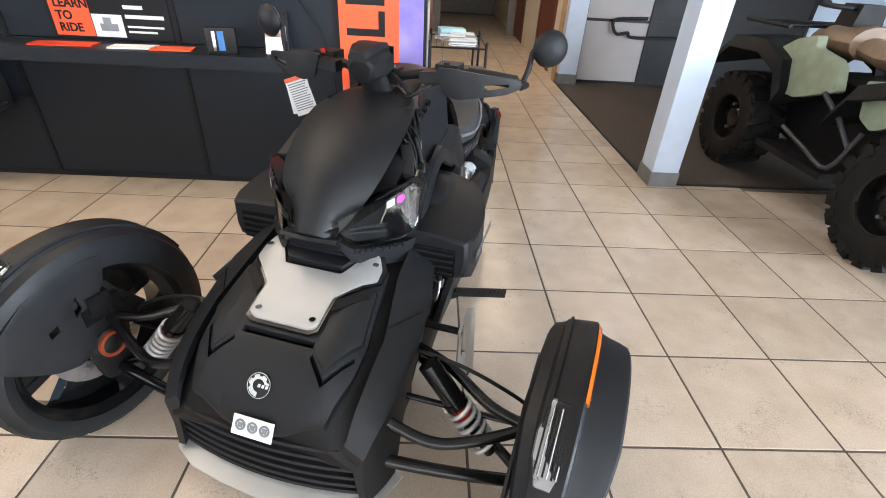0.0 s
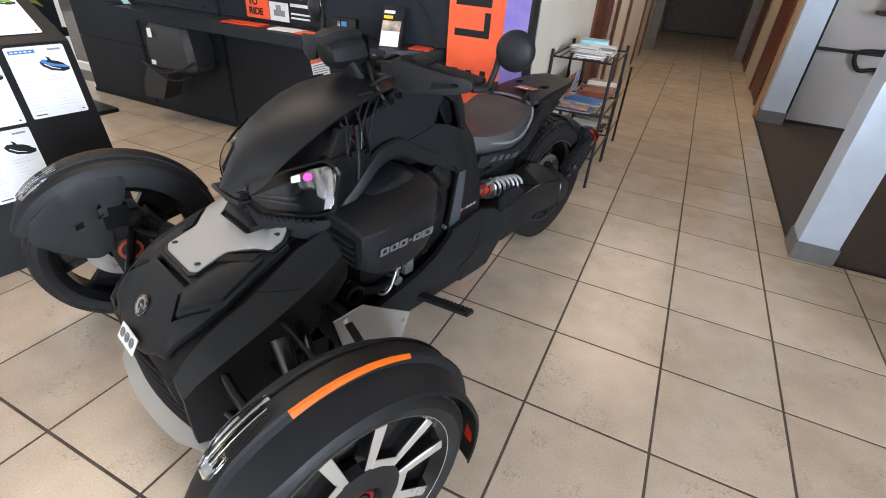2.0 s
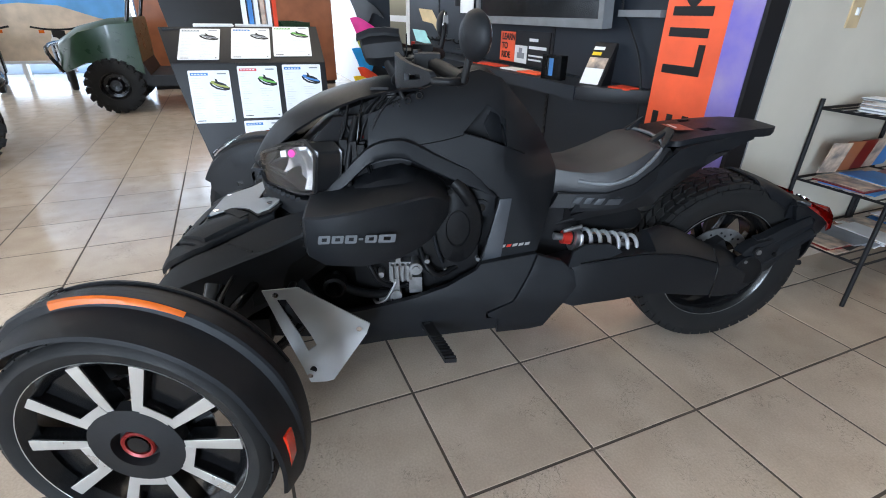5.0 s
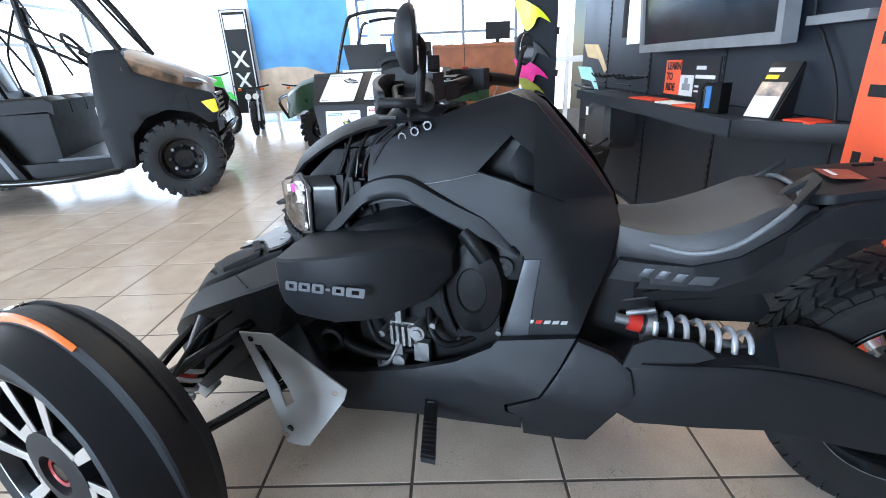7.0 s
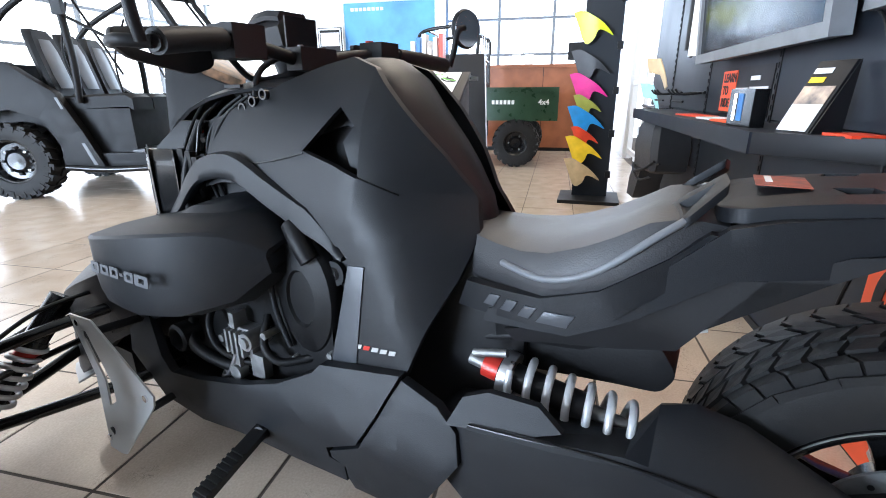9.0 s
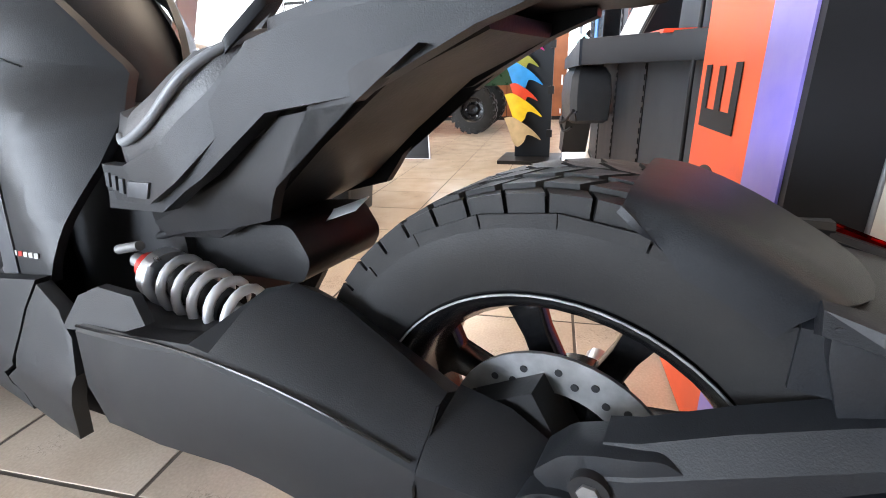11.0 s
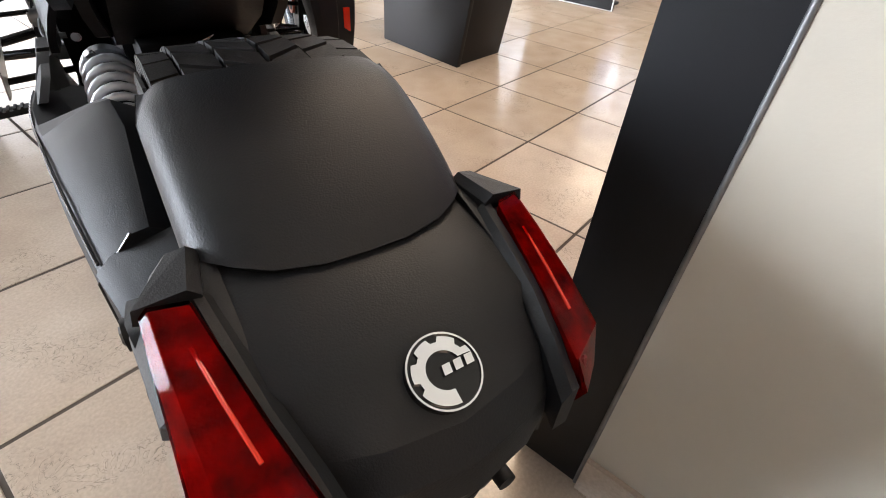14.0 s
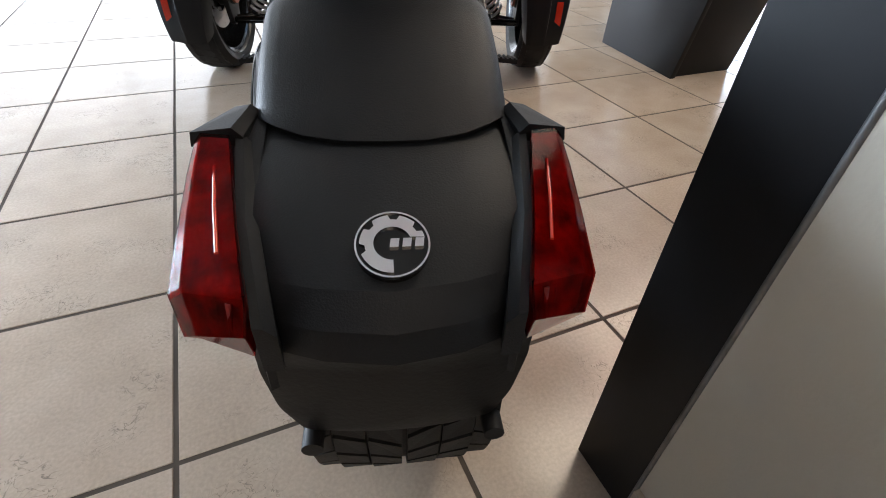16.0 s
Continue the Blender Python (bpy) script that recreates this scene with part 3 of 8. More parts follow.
def front_wheel(s):
    cx = 0.672 * s
    hub = new("front_wheel")
    hub.parent = trike
    hub.matrix_local = pose(cx, 0, RF, 0, 0, STEER)
    hub["label"] = "front wheel with machined double spokes and low tyre"
    bm = bmesh.new()
    add_lathe(bm, tyre_profile(RF, 0.15, 0.226), 64)
    part("tyre", bm, "rubber", hub)
    bm = bmesh.new()
    for side in (1, -1):
        for k in range(44):
            a = 2 * math.pi * k / 44
            add_lug(bm, RF - 0.012, RF - 0.0005, a, a + 0.128, side * 0.006, side * 0.036, 0.03 * side, 0, 0, 0)
            add_lug(bm, RF - 0.024, RF - 0.0075, a + 0.03, a + 0.155, side * 0.041, side * 0.0605, 0.02 * side, 0, 0, 0)
    tagged(part("tread", bm, "rubber", hub), kind="stuff")
    lathe("rim", [(0.224, -0.06), (0.231, -0.068), (0.231, -0.06), (0.212, -0.05), (0.207, 0.04), (0.222, 0.058), (0.231, 0.066), (0.233, 0.06), (0.227, 0.055), (0.222, -0.05)], "gloss", hub, "black rim barrel")
    o = s
    for k in range(5):
        a = 2 * math.pi * k / 5 + (0.97 if s > 0 else 0.6)
        for d in (-1, 1):
            t = a + d * 0.345
            u, w = (math.cos(t), math.sin(t)), (-math.sin(t), math.cos(t))
            at = lambda r, q: (r * u[0] + q * w[0], r * u[1] + q * w[1])
            for nm, x0, dep, mt, g in (("spoke", 0.048, 0.035, "gloss", 0.0), ("spoke_face", 0.0505, 0.002, "machined", 0.0012)):
                bm = bmesh.new()
                add_skin(bm, [[at(0.1, -0.012 + g), at(0.1, 0.012 - g), at(0.228 - g, 0.016 - g), at(0.228 - g, -0.016 + g)]],
                         lambda p, q: Vector((o * (x0 + 0.006 * math.hypot(p, q) / 0.2), p, q)), (-dep * o, 0, 0), 0)
                sharp_bevel(bm, 0.0012, 1)
                part(nm, bm, mt, hub)
        polar = lambda r, t: (r * math.cos(t), r * math.sin(t))
        for nm, x0, dep, mt in (("spoke_root", 0.0475, 0.03, "gloss"), ("root_face", 0.0522, 0.002, "machined")):
            bm = bmesh.new()
            add_skin(bm, [[polar(0.1, a - 0.3), polar(0.1, a + 0.3), polar(0.122, a + 0.27), polar(0.118, a), polar(0.122, a - 0.27)]], lambda p, q: Vector((o * (x0 + 0.003), p, q)), (-dep * o, 0, 0), 0)
            part(nm, bm, mt, hub)
        # dark pocket floor between the two legs of a spoke
        bm = bmesh.new()
        add_skin(bm, [[polar(0.12, a - 0.26), polar(0.12, a + 0.26), polar(0.222, a + 0.28), polar(0.222, a - 0.28)]], lambda p, q: Vector((o * 0.03, p, q)), (-0.008 * o, 0, 0), 0)
        part("spoke_pocket", bm, "gloss", hub)
    lathe("rim_line", [(0.2295, 0.0575 * o), (0.2325, 0.0575 * o), (0.2325, 0.0665 * o), (0.2295, 0.0645 * o)], "machined", hub, "thin machined rim line", 64)
    lathe("hub_cover", [(0.0005, 0.03 * o), (0.104, 0.03 * o), (0.101, 0.055 * o), (0.05, 0.062 * o), (0.044, 0.04 * o), (0.0005, 0.04 * o)], "dark", hub, "dark grey hub cover")
    lathe("lock_ring", [(0.027, 0.045 * o), (0.036, 0.045 * o), (0.036, 0.052 * o), (0.033, 0.055 * o), (0.027, 0.052 * o)], "darkred", hub, "red lock ring")
    disc("axle_nut", 0.022, 0.03 * o, 0.052 * o, (0, 0, 0), "gloss", hub, n=12)
    bm = bmesh.new()
    add_lathe(bm, [(0.075, -0.012 * o), (0.135, -0.012 * o), (0.135, -0.017 * o), (0.075, -0.017 * o)], 40)
    for k in range(20):
        a = 2 * math.pi * k / 20
        add_disc(bm, 0.005, -0.0105 * o, -0.0185 * o, (0, (0.098 + 0.02 * (k % 2)) * math.cos(a), (0.098 + 0.02 * (k % 2)) * math.sin(a)), n=8)
    part("brake_disc", bm, "steel", hub, "drilled brake disc")
    bm = bmesh.new()
    m = Euler((radians(35), 0, 0)).to_matrix().to_4x4()
    add_box(bm, (-0.055, 0.08, -0.045), (0.005, 0.145, 0.045), m)
    add_box(bm, (-0.07, 0.09, -0.03), (-0.05, 0.13, 0.03), m)
    sharp_bevel(bm, 0.006)
    for g in bm.verts:
        g.co.x *= o
    part("caliper", bm, "dark", hub)
    lathe("knuckle", [(0.0005, -0.02 * o), (0.05, -0.02 * o), (0.045, -0.075 * o), (0.02, -0.09 * o), (0.0005, -0.09 * o)], "dark", hub)
    lathe("seal_ring", [(0.03, -0.075 * o), (0.04, -0.075 * o), (0.04, -0.088 * o), (0.03, -0.088 * o)], "rust", hub, "dull orange seal ring")

    # fender over the tyre
    def arc(a, x, lift=0.0):
        r = RF + 0.032 + lift
        return Vector((x, -r * math.cos(a), r * math.sin(a)))
    sec = ((-0.094, -0.082), (-0.093, -0.05), (-0.09, -0.024), (-0.082, -0.006), (-0.06, 0.003), (-0.054, 0.011), (-0.03, 0.016), (0.0, 0.021), (0.011, 0.022), (0.016, 0.017), (0.019, 0.002), (0.045, -0.007), (0.07, -0.012), (0.086, -0.017), (0.091, -0.024))
    rings = []
    n = 36
    for k in range(n + 1):
        a = radians(26 + (200 - 26) * k / n)
        q = min(1, 0.72 + 1.3 * min(k, n - k) / n)
        flat = min(1, max(0, (k - 1) / 5), max(0, (n - k) / 10))
        wide = 1 + 0.22 * max(0, (k - 24) / 12)
        rings.append([arc(a, s * x * q * (wide if x > 0.03 else 1), (h if h < 0 else h * flat) + 0.02 * max(0, (k - 26) / 10) ** 2) for x, h in sec])
    loft("fender", rings, "matte", hub, "matte black front mudguard", cap=False, closed=False, thick=0.005, r=0.0, smooth=28)
    # shallow groove along the crown
    for x0 in (-0.046, -0.012):
        rr = [[arc(radians(62 + 92 * k / 20), s * (x0 + x), q) for x, q in ((-0.004, 0.01), (-0.0035, 0.0185), (0.0035, 0.0195), (0.004, 0.01))] for k in range(21)]
        loft("fender_rib", rr, "dark", hub, closed=True)
    rr = []
    for k in range(25):
        a = radians(73 + 43 * k / 24)
        h = 0.0125 - 0.009 * k / 24
        rr.append([arc(a, s * x, q) for x, q in ((0.013, 0.022), (0.0185, 0.0185), (0.0215, 0.0185 - h), (0.0165, 0.016 - h))])
    loft("amber_strip", rr, "amber", hub, "amber side reflector strip")
    rr, rt = [], []
    for k in range(17):
        a = radians(46 + 25 * k / 16)
        w = float(np.interp(k / 16, [0, 0.3, 0.6, 1], [0.016, 0.031, 0.033, 0.02]))
        rr.append([arc(a, s * (-0.024 + x), q) for x, q in ((-w, 0.004), (-w * 0.9, 0.024), (w * 0.9, 0.024), (w, 0.004))])
        rt.append([arc(a, s * (-0.024 + x), q) for x, q in ((-w * 0.88, 0.002), (-w * 0.86, 0.015), (w * 0.86, 0.015), (w * 0.88, 0.002))])
    loft("marker_lens", rr, "clear", hub, "clear front position light", r=0.001)
    loft("marker_tray", rt, "steel", hub, "grey ribbed light tray")
    for j in range(6):
        x0 = s * (-0.043 + j * 0.0076)
        bm = bmesh.new()
        add_tube(bm, [arc(radians(49 + 20 * k / 8), x0, 0.017) for k in range(9)], 0.0018, 6)
        part("light_guide", bm, "lampsilver" if j % 2 else "dark", hub)
    bm = bmesh.new()
    add_loft(bm, [[arc(radians(172 + 17 * k / 6), s * x, -q) for x, q in ((0.04, 0.004), (0.04, -0.003), (0.066, 0.001), (0.066, 0.008))] for k in range(7)])
    part("red_side_reflector", bm, "redref", hub)
    # support plate of the mudguard on the wheel's inner side
    bm = bmesh.new()
    add_skin(bm, [rounded([(-0.255, 0.11), (-0.24, 0.18), (-0.14, 0.26), (-0.02, 0.285), (0.05, 0.28), (0.03, 0.2), (-0.03, 0.13), (-0.04, 0.03), (-0.09, 0.0), (-0.15, 0.02), (-0.2, 0.06)], 0.02), [(-0.13, 0.12), (-0.105, 0.13), (-0.105, 0.15), (-0.13, 0.14)], [(-0.06, 0.14), (-0.04, 0.16), (-0.045, 0.2), (-0.06, 0.18)]], lambda p, q: Vector((s * (-0.088 - 0.03 * p), p, q)), (-0.006 * s, 0, 0), 0.05)
    sharp_bevel(bm, 0.002)
    part("fender_bracket", bm, "dark", hub, "black mudguard support plate")
    # upright carrying the wheel
    bm = bmesh.new()
    add_skin(bm, [rounded([(-0.07, 0.17), (0.05, 0.19), (0.085, 0.1), (0.06, -0.02), (0.03, -0.12), (-0.04, -0.12), (-0.06, 0.0), (-0.04, 0.08)], 0.02)], lambda p, q: Vector((-0.05 * s, p, q)), (-0.02 * s, 0, 0), 0.05)
    sharp_bevel(bm, 0.006)
    part("upright", bm, "dark", hub)
    bm = bmesh.new()
    for lo, hi in (((-0.095, -0.05, 0.1), (-0.05, 0.06, 0.15)), ((-0.1, -0.03, 0.13), (-0.06, 0.03, 0.18)), ((-0.085, 0.02, 0.05), (-0.055, 0.07, 0.11))):
        add_box(bm, lo, hi)
    sharp_bevel(bm, 0.008)
    for v in bm.verts:
        v.co.x *= s
    part("brake_caliper", bm, "gloss", hub)
    return hub


both(front_wheel)

# black sheets added to stand in for the dark area behind the quad

# -- front suspension --
def suspension(s):
    def A(name, pts, r, mat="gloss"):
        return tube(name, [(s * x, y, z) for x, y, z in pts], r, mat, trike, "", 10)
    A("upper_arm", smooth_path([(0.2, 0.16, 0.42), (0.36, 0.12, 0.405), (0.5, 0.05, 0.37), (0.6, 0.02, 0.37)]), 0.014)
    A("upper_arm", smooth_path([(0.2, -0.06, 0.40), (0.36, -0.07, 0.345), (0.46, -0.04, 0.335), (0.6, 0.02, 0.37)]), 0.014)
    A("lower_arm", smooth_path([(0.18, -0.10, 0.26), (0.4, -0.05, 0.215), (0.6, 0.0, 0.19)]), 0.016)
    A("lower_arm", smooth_path([(0.2, 0.3, 0.27), (0.4, 0.16, 0.225), (0.6, 0.02, 0.19)]), 0.014)
    A("tie_rod", [(0.2, 0.05, 0.33), (0.59, 0.075, 0.305)], 0.008)
    A("brake_hose", smooth_path([(0.22, 0.1, 0.45), (0.4, 0.09, 0.44), (0.55, 0.1, 0.37), (0.6, 0.1, 0.33)]), 0.005, "dark")
    a, b = Vector((s * 0.335, 0.06, 0.45)), Vector((s * 0.515, 0.035, 0.225))
    d = b - a
    sh = new("front_shock")
    sh.parent = trike
    bm = bmesh.new()
    add_tube(bm, [a, a + d * 0.42], 0.027, 16)
    add_tube(bm, [a + d * 0.40, a + d * 0.46], 0.031, 16)
    part("shock_body", bm, "gloss", sh)
    tube("shock_rod", [a + d * 0.4, b], 0.016, "dark", sh)
    tube("shock_spring", coil(a + d * 0.44, a + d * 0.94, 0.031, 6.5), 0.0062, "spring", sh, "light grey coil spring", 8)
    tube("preload_ring", [a + d * 0.47, a + d * 0.58], 0.024, "redpaint", sh, "red spring seat")
    bm = bmesh.new()
    add_box(bm, (-0.02, -0.035, 0.34), (0.12, 0.13, 0.37))
    add_box(bm, (0.0, -0.03, 0.2), (0.1, 0.16, 0.28))
    sharp_bevel(bm, 0.006)
    for v in bm.verts:
        v.co.x = s * (v.co.x + 0.16)
    part("arm_mount", bm, "dark", trike)


both(suspension)

# -- nose --
zc = lerp_table([(-0.2, 0.3), (-0.19, 0.345), (-0.175, 0.385), (-0.15, 0.43), (-0.12, 0.468), (-0.07, 0.508), (-0.012, 0.538), (0.1, 0.573), (0.195, 0.604), (0.34, 0.645)])
wn_ = lerp_table([(-0.2, 0.2), (-0.16, 0.248), (-0.08, 0.275), (0.05, 0.288), (0.2, 0.285), (0.34, 0.25)])
zsh = lerp_table([(-0.2, 0.27), (-0.17, 0.335), (-0.12, 0.39), (-0.05, 0.43), (0.08, 0.485), (0.2, 0.53), (0.34, 0.58)])


def nose_z(x, y):
    return zc(y) - max(0.0, abs(x) - 0.14) / (wn_(y) - 0.14) * (zc(y) - zsh(y))


def top_skin(name, loops, lift, depth, mat, label="", step=0.03, r=0.0025, parent=None):
    return skin(name, loops, lambda a, b: Vector((a, b, nose_z(a, b) + lift)), (0, 0, -depth), mat, parent or trike, label, step, r)


rings = []
for y in (-0.168, -0.15, -0.12, -0.06, 0.0, 0.08, 0.16, 0.25, 0.33):
    w = wn_(y)
    zb = np.interp(y, [-0.2, -0.15, 0.0, 0.2, 0.34], [0.31, 0.3, 0.3, 0.36, 0.47])
    ring = [Vector((w * 0.97, y, zb))]
    ring += [Vector((w * c, y, nose_z(w * c, y) - 0.032)) for c in (1.0, 0.9, 0.7, 0.45, 0.2, 0, -0.2, -0.45, -0.7, -0.9, -1.0)]
    ring.append(Vector((-w * 0.97, y, zb)))
    rings.append(ring)
loft("nose_core", rings, "engineblack", trike)

# centre hood panel, side shells, silver plate
top_skin("hood_panel", [[(-0.168, -0.152), (-0.08, -0.176), (0.0, -0.184), (0.08, -0.176), (0.168, -0.152), (0.197, -0.07), (0.203, 0.0), (0.185, 0.15), (0.178, 0.2), (0.1, 0.2), (0.075, 0.225), (-0.075, 0.225), (-0.1, 0.2), (-0.178, 0.2), (-0.185, 0.15), (-0.203, 0.0), (-0.197, -0.07)], [(-0.088, -0.05), (-0.088, -0.036), (0.095, -0.036), (0.095, -0.05)],
                        [(0.1, -0.06), (0.142, -0.097), (0.186, -0.03), (0.19, -0.036), (0.142, -0.112), (0.095, -0.068)], [(-0.1, -0.06), (-0.142, -0.097), (-0.186, -0.03), (-0.19, -0.036), (-0.142, -0.112), (-0.095, -0.068)]],
         0.004, 0.018, "matte", "matte black centre hood panel")


def nose_side(s):
    rs = []
    for y in (-0.16, -0.152, -0.13, -0.1, -0.06, -0.02, 0.04, 0.12, 0.2, 0.27, 0.34):
        w = wn_(y) + 0.012
        xi = np.interp(y, [-0.2, -0.15, -0.06, 0.05, 0.2, 0.34], [0.195, 0.215, 0.222, 0.226, 0.2, 0.195])
        zb = np.interp(y, [-0.16, -0.06, 0.0, 0.1, 0.25, 0.34], [0.178, 0.172, 0.215, 0.3, 0.38, 0.44])
        foot = np.interp(y, [-0.16, -0.06, 0.04, 0.34], [0.004, 0.006, -0.02, -0.03])
        zo = nose_z(w, y)
        ring = [(xi, nose_z(xi, y) - 0.015), (xi + 0.004, nose_z(xi, y) + 0.006), (w - 0.006, zo + 0.008), (w, zo), (w - 0.006 + foot * 0.4, (zo + zb) / 2), (w + foot, zb), (w + foot - 0.02, zb), (w - 0.03, zo - 0.03)]
        rs.append([Vector((s * x, y, z)) for x, z in ring])
    loft("nose_side_panel", rs, "matte", trike, "matte black nose side panel", r=0.0, smooth=22)
    tube("panel_seam", [(s * x, y, nose_z(x, y) + 0.009) for x, y in ((0.228, 0.07), (0.245, 0.095), (0.265, 0.125), (0.285, 0.155))], 0.0022, "engineblack", trike, "", 6)
    # thin dark sheets beside the panel, standing in for the shade in channel slots
    top_skin("air_slot", [(s * 0.098, 0.06), (s * 0.165, 0.125), (s * 0.17, 0.1), (s * 0.1, 0.035)], 0.019, 0.006, "engineblack", "", 0, 0)
    skin("hood_facet", [(s * 0.095, -0.05), (s * 0.14, -0.085), (s * 0.195, 0.0), (s * 0.178, 0.125), (s * 0.17, 0.12), (s * 0.1, 0.04)], lambda a, b: Vector((a, b, nose_z(a, b) + 0.002 + 0.016 * min(1, max(0, (abs(a) - 0.09) / 0.09)))), (0, 0, -0.02), "matte", trike, "", 0.03, 0.002, 20)



both(nose_side)
plate = [(-0.168, 0.185), (-0.15, 0.215), (-0.118, 0.205), (-0.078, 0.135), (0.078, 0.135), (0.118, 0.205), (0.15, 0.215), (0.168, 0.185), (0.168, 0.15), (0.09, 0.07), (0.088, -0.012), (0.07, -0.022), (-0.07, -0.022), (-0.088, -0.012), (-0.09, 0.07), (-0.168, 0.15)]
top_skin("silver_plate", rounded(plate, 0.008, 3), 0.016, 0.006, "plategrey", "brushed silver hood plate with screws", 0.05, 0.0015)
for x, y in ((-0.15, 0.185), (0.15, 0.185), (-0.07, 0.0), (0.07, 0.0)):
    z = nose_z(x, y) + 0.016
    disc("plate_screw", 0.008, z, z + 0.003, (x, y, 0), "chrome", trike, axis=2, n=16, bevel=0.001)

skin("collar", rounded([(-0.13, 0.225), (-0.075, 0.148), (0.075, 0.148), (0.13, 0.225), (0.13, 0.29), (-0.13, 0.29)], 0.008), lambda a, b: Vector((a, b, nose_z(a, b) + 0.024 + 0.12 * (b - 0.148))), (0, 0, -0.05), "satin", trike, "", 0.04, 0.004)
top_skin("plate_recess", [(x * 1.06, 0.093 + (y - 0.093) * 1.07) for x, y in plate], 0.0125, 0.006, "gloss", "black recess round the plate", 0.05, 0)


def round_badge(at, r, rx, ry, spin=0):
    ob = new("badge")
    ob.parent = trike
    ob.matrix_local = Matrix.Translation(at) @ Euler((radians(rx), radians(ry), 0)).to_matrix().to_4x4() @ pose(0, 0, 0, 0, 0, spin)
    ob["label"] = "round black and chrome gear-shaped badge"
    disc("badge_base", r, -0.004, 0.002, (0, 0, 0), "gloss", ob, axis=2, n=40, bevel=0.001)
    lathe("badge_rim", [(r * 0.95, 0.0), (r * 1.0, 0.0), (r * 1.0, 0.0035), (r * 0.95, 0.0035)], "chrome", ob, n=40, axis=2)
    pts = []
    for k in range(61):
        a = radians(10 + 260 * k / 60)
        tooth = 0.87 if (k // 4) % 3 != 1 or k > 44 else 0.73
        pts.append((r * tooth * math.cos(a), r * tooth * math.sin(a)))
    for k in range(40, -1, -1):
        a = radians(20 + 250 * k / 40)
        pts.append((r * 0.5 * math.cos(a), r * 0.5 * math.sin(a)))
    bm = bmesh.new()
    add_skin(bm, [pts], lambda a, b: Vector((a, b, 0.004)), (0, 0, -0.003), 0)
    part("gear_mark", bm, "chrome", ob)
    for q in range(3):
        x0 = r * (-0.08 + 0.33 * q)
        skin("badge_bar", [(x0, -r * 0.13), (x0 + r * 0.23, -r * 0.13), (x0 + r * 0.27, r * 0.13), (x0 + r * 0.04, r * 0.13)], lambda a, b: Vector((a, b, 0.0042)), (0, 0, -0.002), "chrome", ob, "", 0, 0)
    return ob


round_badge((0.004, -0.132, nose_z(0, -0.132) + 0.006), 0.0285, 52, 0)
box("warning_label", (-0.05, -0.003, -0.022), (0.05, 0.0, 0.022), "white", trike, "white safety label with three round pictograms", r=0, m=Matrix.Translation((0.012, -0.187, 0.384)) @ Euler((radians(-32), 0, 0)).to_matrix().to_4x4())
bm = bmesh.new()
for x in (-0.03, 0.0, 0.03):
    add_lathe(bm, [(0.008, 0), (0.013, 0), (0.013, -0.001), (0.008, -0.001)], 20, (x, -0.0035, 0.002), 1)
    add_box(bm, (x - 0.006, -0.0045, -0.004), (x + 0.006, -0.0035, 0.007))
for v in bm.verts:
    v.co = Matrix.Translation((0.012, -0.187, 0.384)) @ Euler((radians(-32), 0, 0)).to_matrix().to_4x4() @ v.co
part("pictogram", bm, "skirting", trike)

# grille mouth with slats, bumper and silver lip
loft("grille_box", [[Vector((x * k, y, z)) for x, z in ((-0.19, 0.352), (0.19, 0.352), (0.225, 0.26), (0.18, 0.19), (-0.18, 0.19), (-0.225, 0.26))] for y, k in ((-0.14, 1.08), (-0.04, 0.95))], "gloss", trike)
for z, w in ((0.344, 0.2), (0.312, 0.225), (0.28, 0.24), (0.248, 0.245), (0.216, 0.247), (0.19, 0.248)):
    rr = []
    for k in range(13):
        x = -w + 2 * w * k / 12
        y = -0.178 + 0.5 * x * x + 0.05 * max(0, 0.3 - z)
        rr.append([Vector((x, y + a, z + b)) for a, b in ((0, -0.003), (-0.006, -0.001), (-0.002, 0.004), (0.03, 0.006))])
    loft("grille_slat", rr, "dark", trike)
# flat grey lip: straight across the mouth and back along both sides
rr = []
for p in ((-0.298, -0.05, 0.166), (-0.275, -0.12, 0.17), (-0.26, -0.15, 0.172), (-0.2, -0.164, 0.17), (-0.1, -0.178, 0.168), (0.0, -0.184, 0.167), (0.1, -0.178, 0.168), (0.2, -0.164, 0.17), (0.26, -0.15, 0.172), (0.275, -0.12, 0.17), (0.298, -0.05, 0.166)):
    n_ = Vector((p[0] * 0.9, p[1] - 0.02, 0)).normalized() if abs(p[0]) > 0.24 else Vector((p[0] * 0.5, -1, 0)).normalized()
    w = 0.03 if abs(p[0]) < 0.24 else 0.016
    c = Vector(p)
    rr.append([c + n_ * w + Vector((0, 0, -0.016)), c + n_ * w + Vector((0, 0, -0.011)), c - n_ * 0.04 + Vector((0, 0, 0.008)), c - n_ * 0.04])
loft("skid_lip", rr, "grey", trike, "silver grey skid lip under the nose", smooth=20)

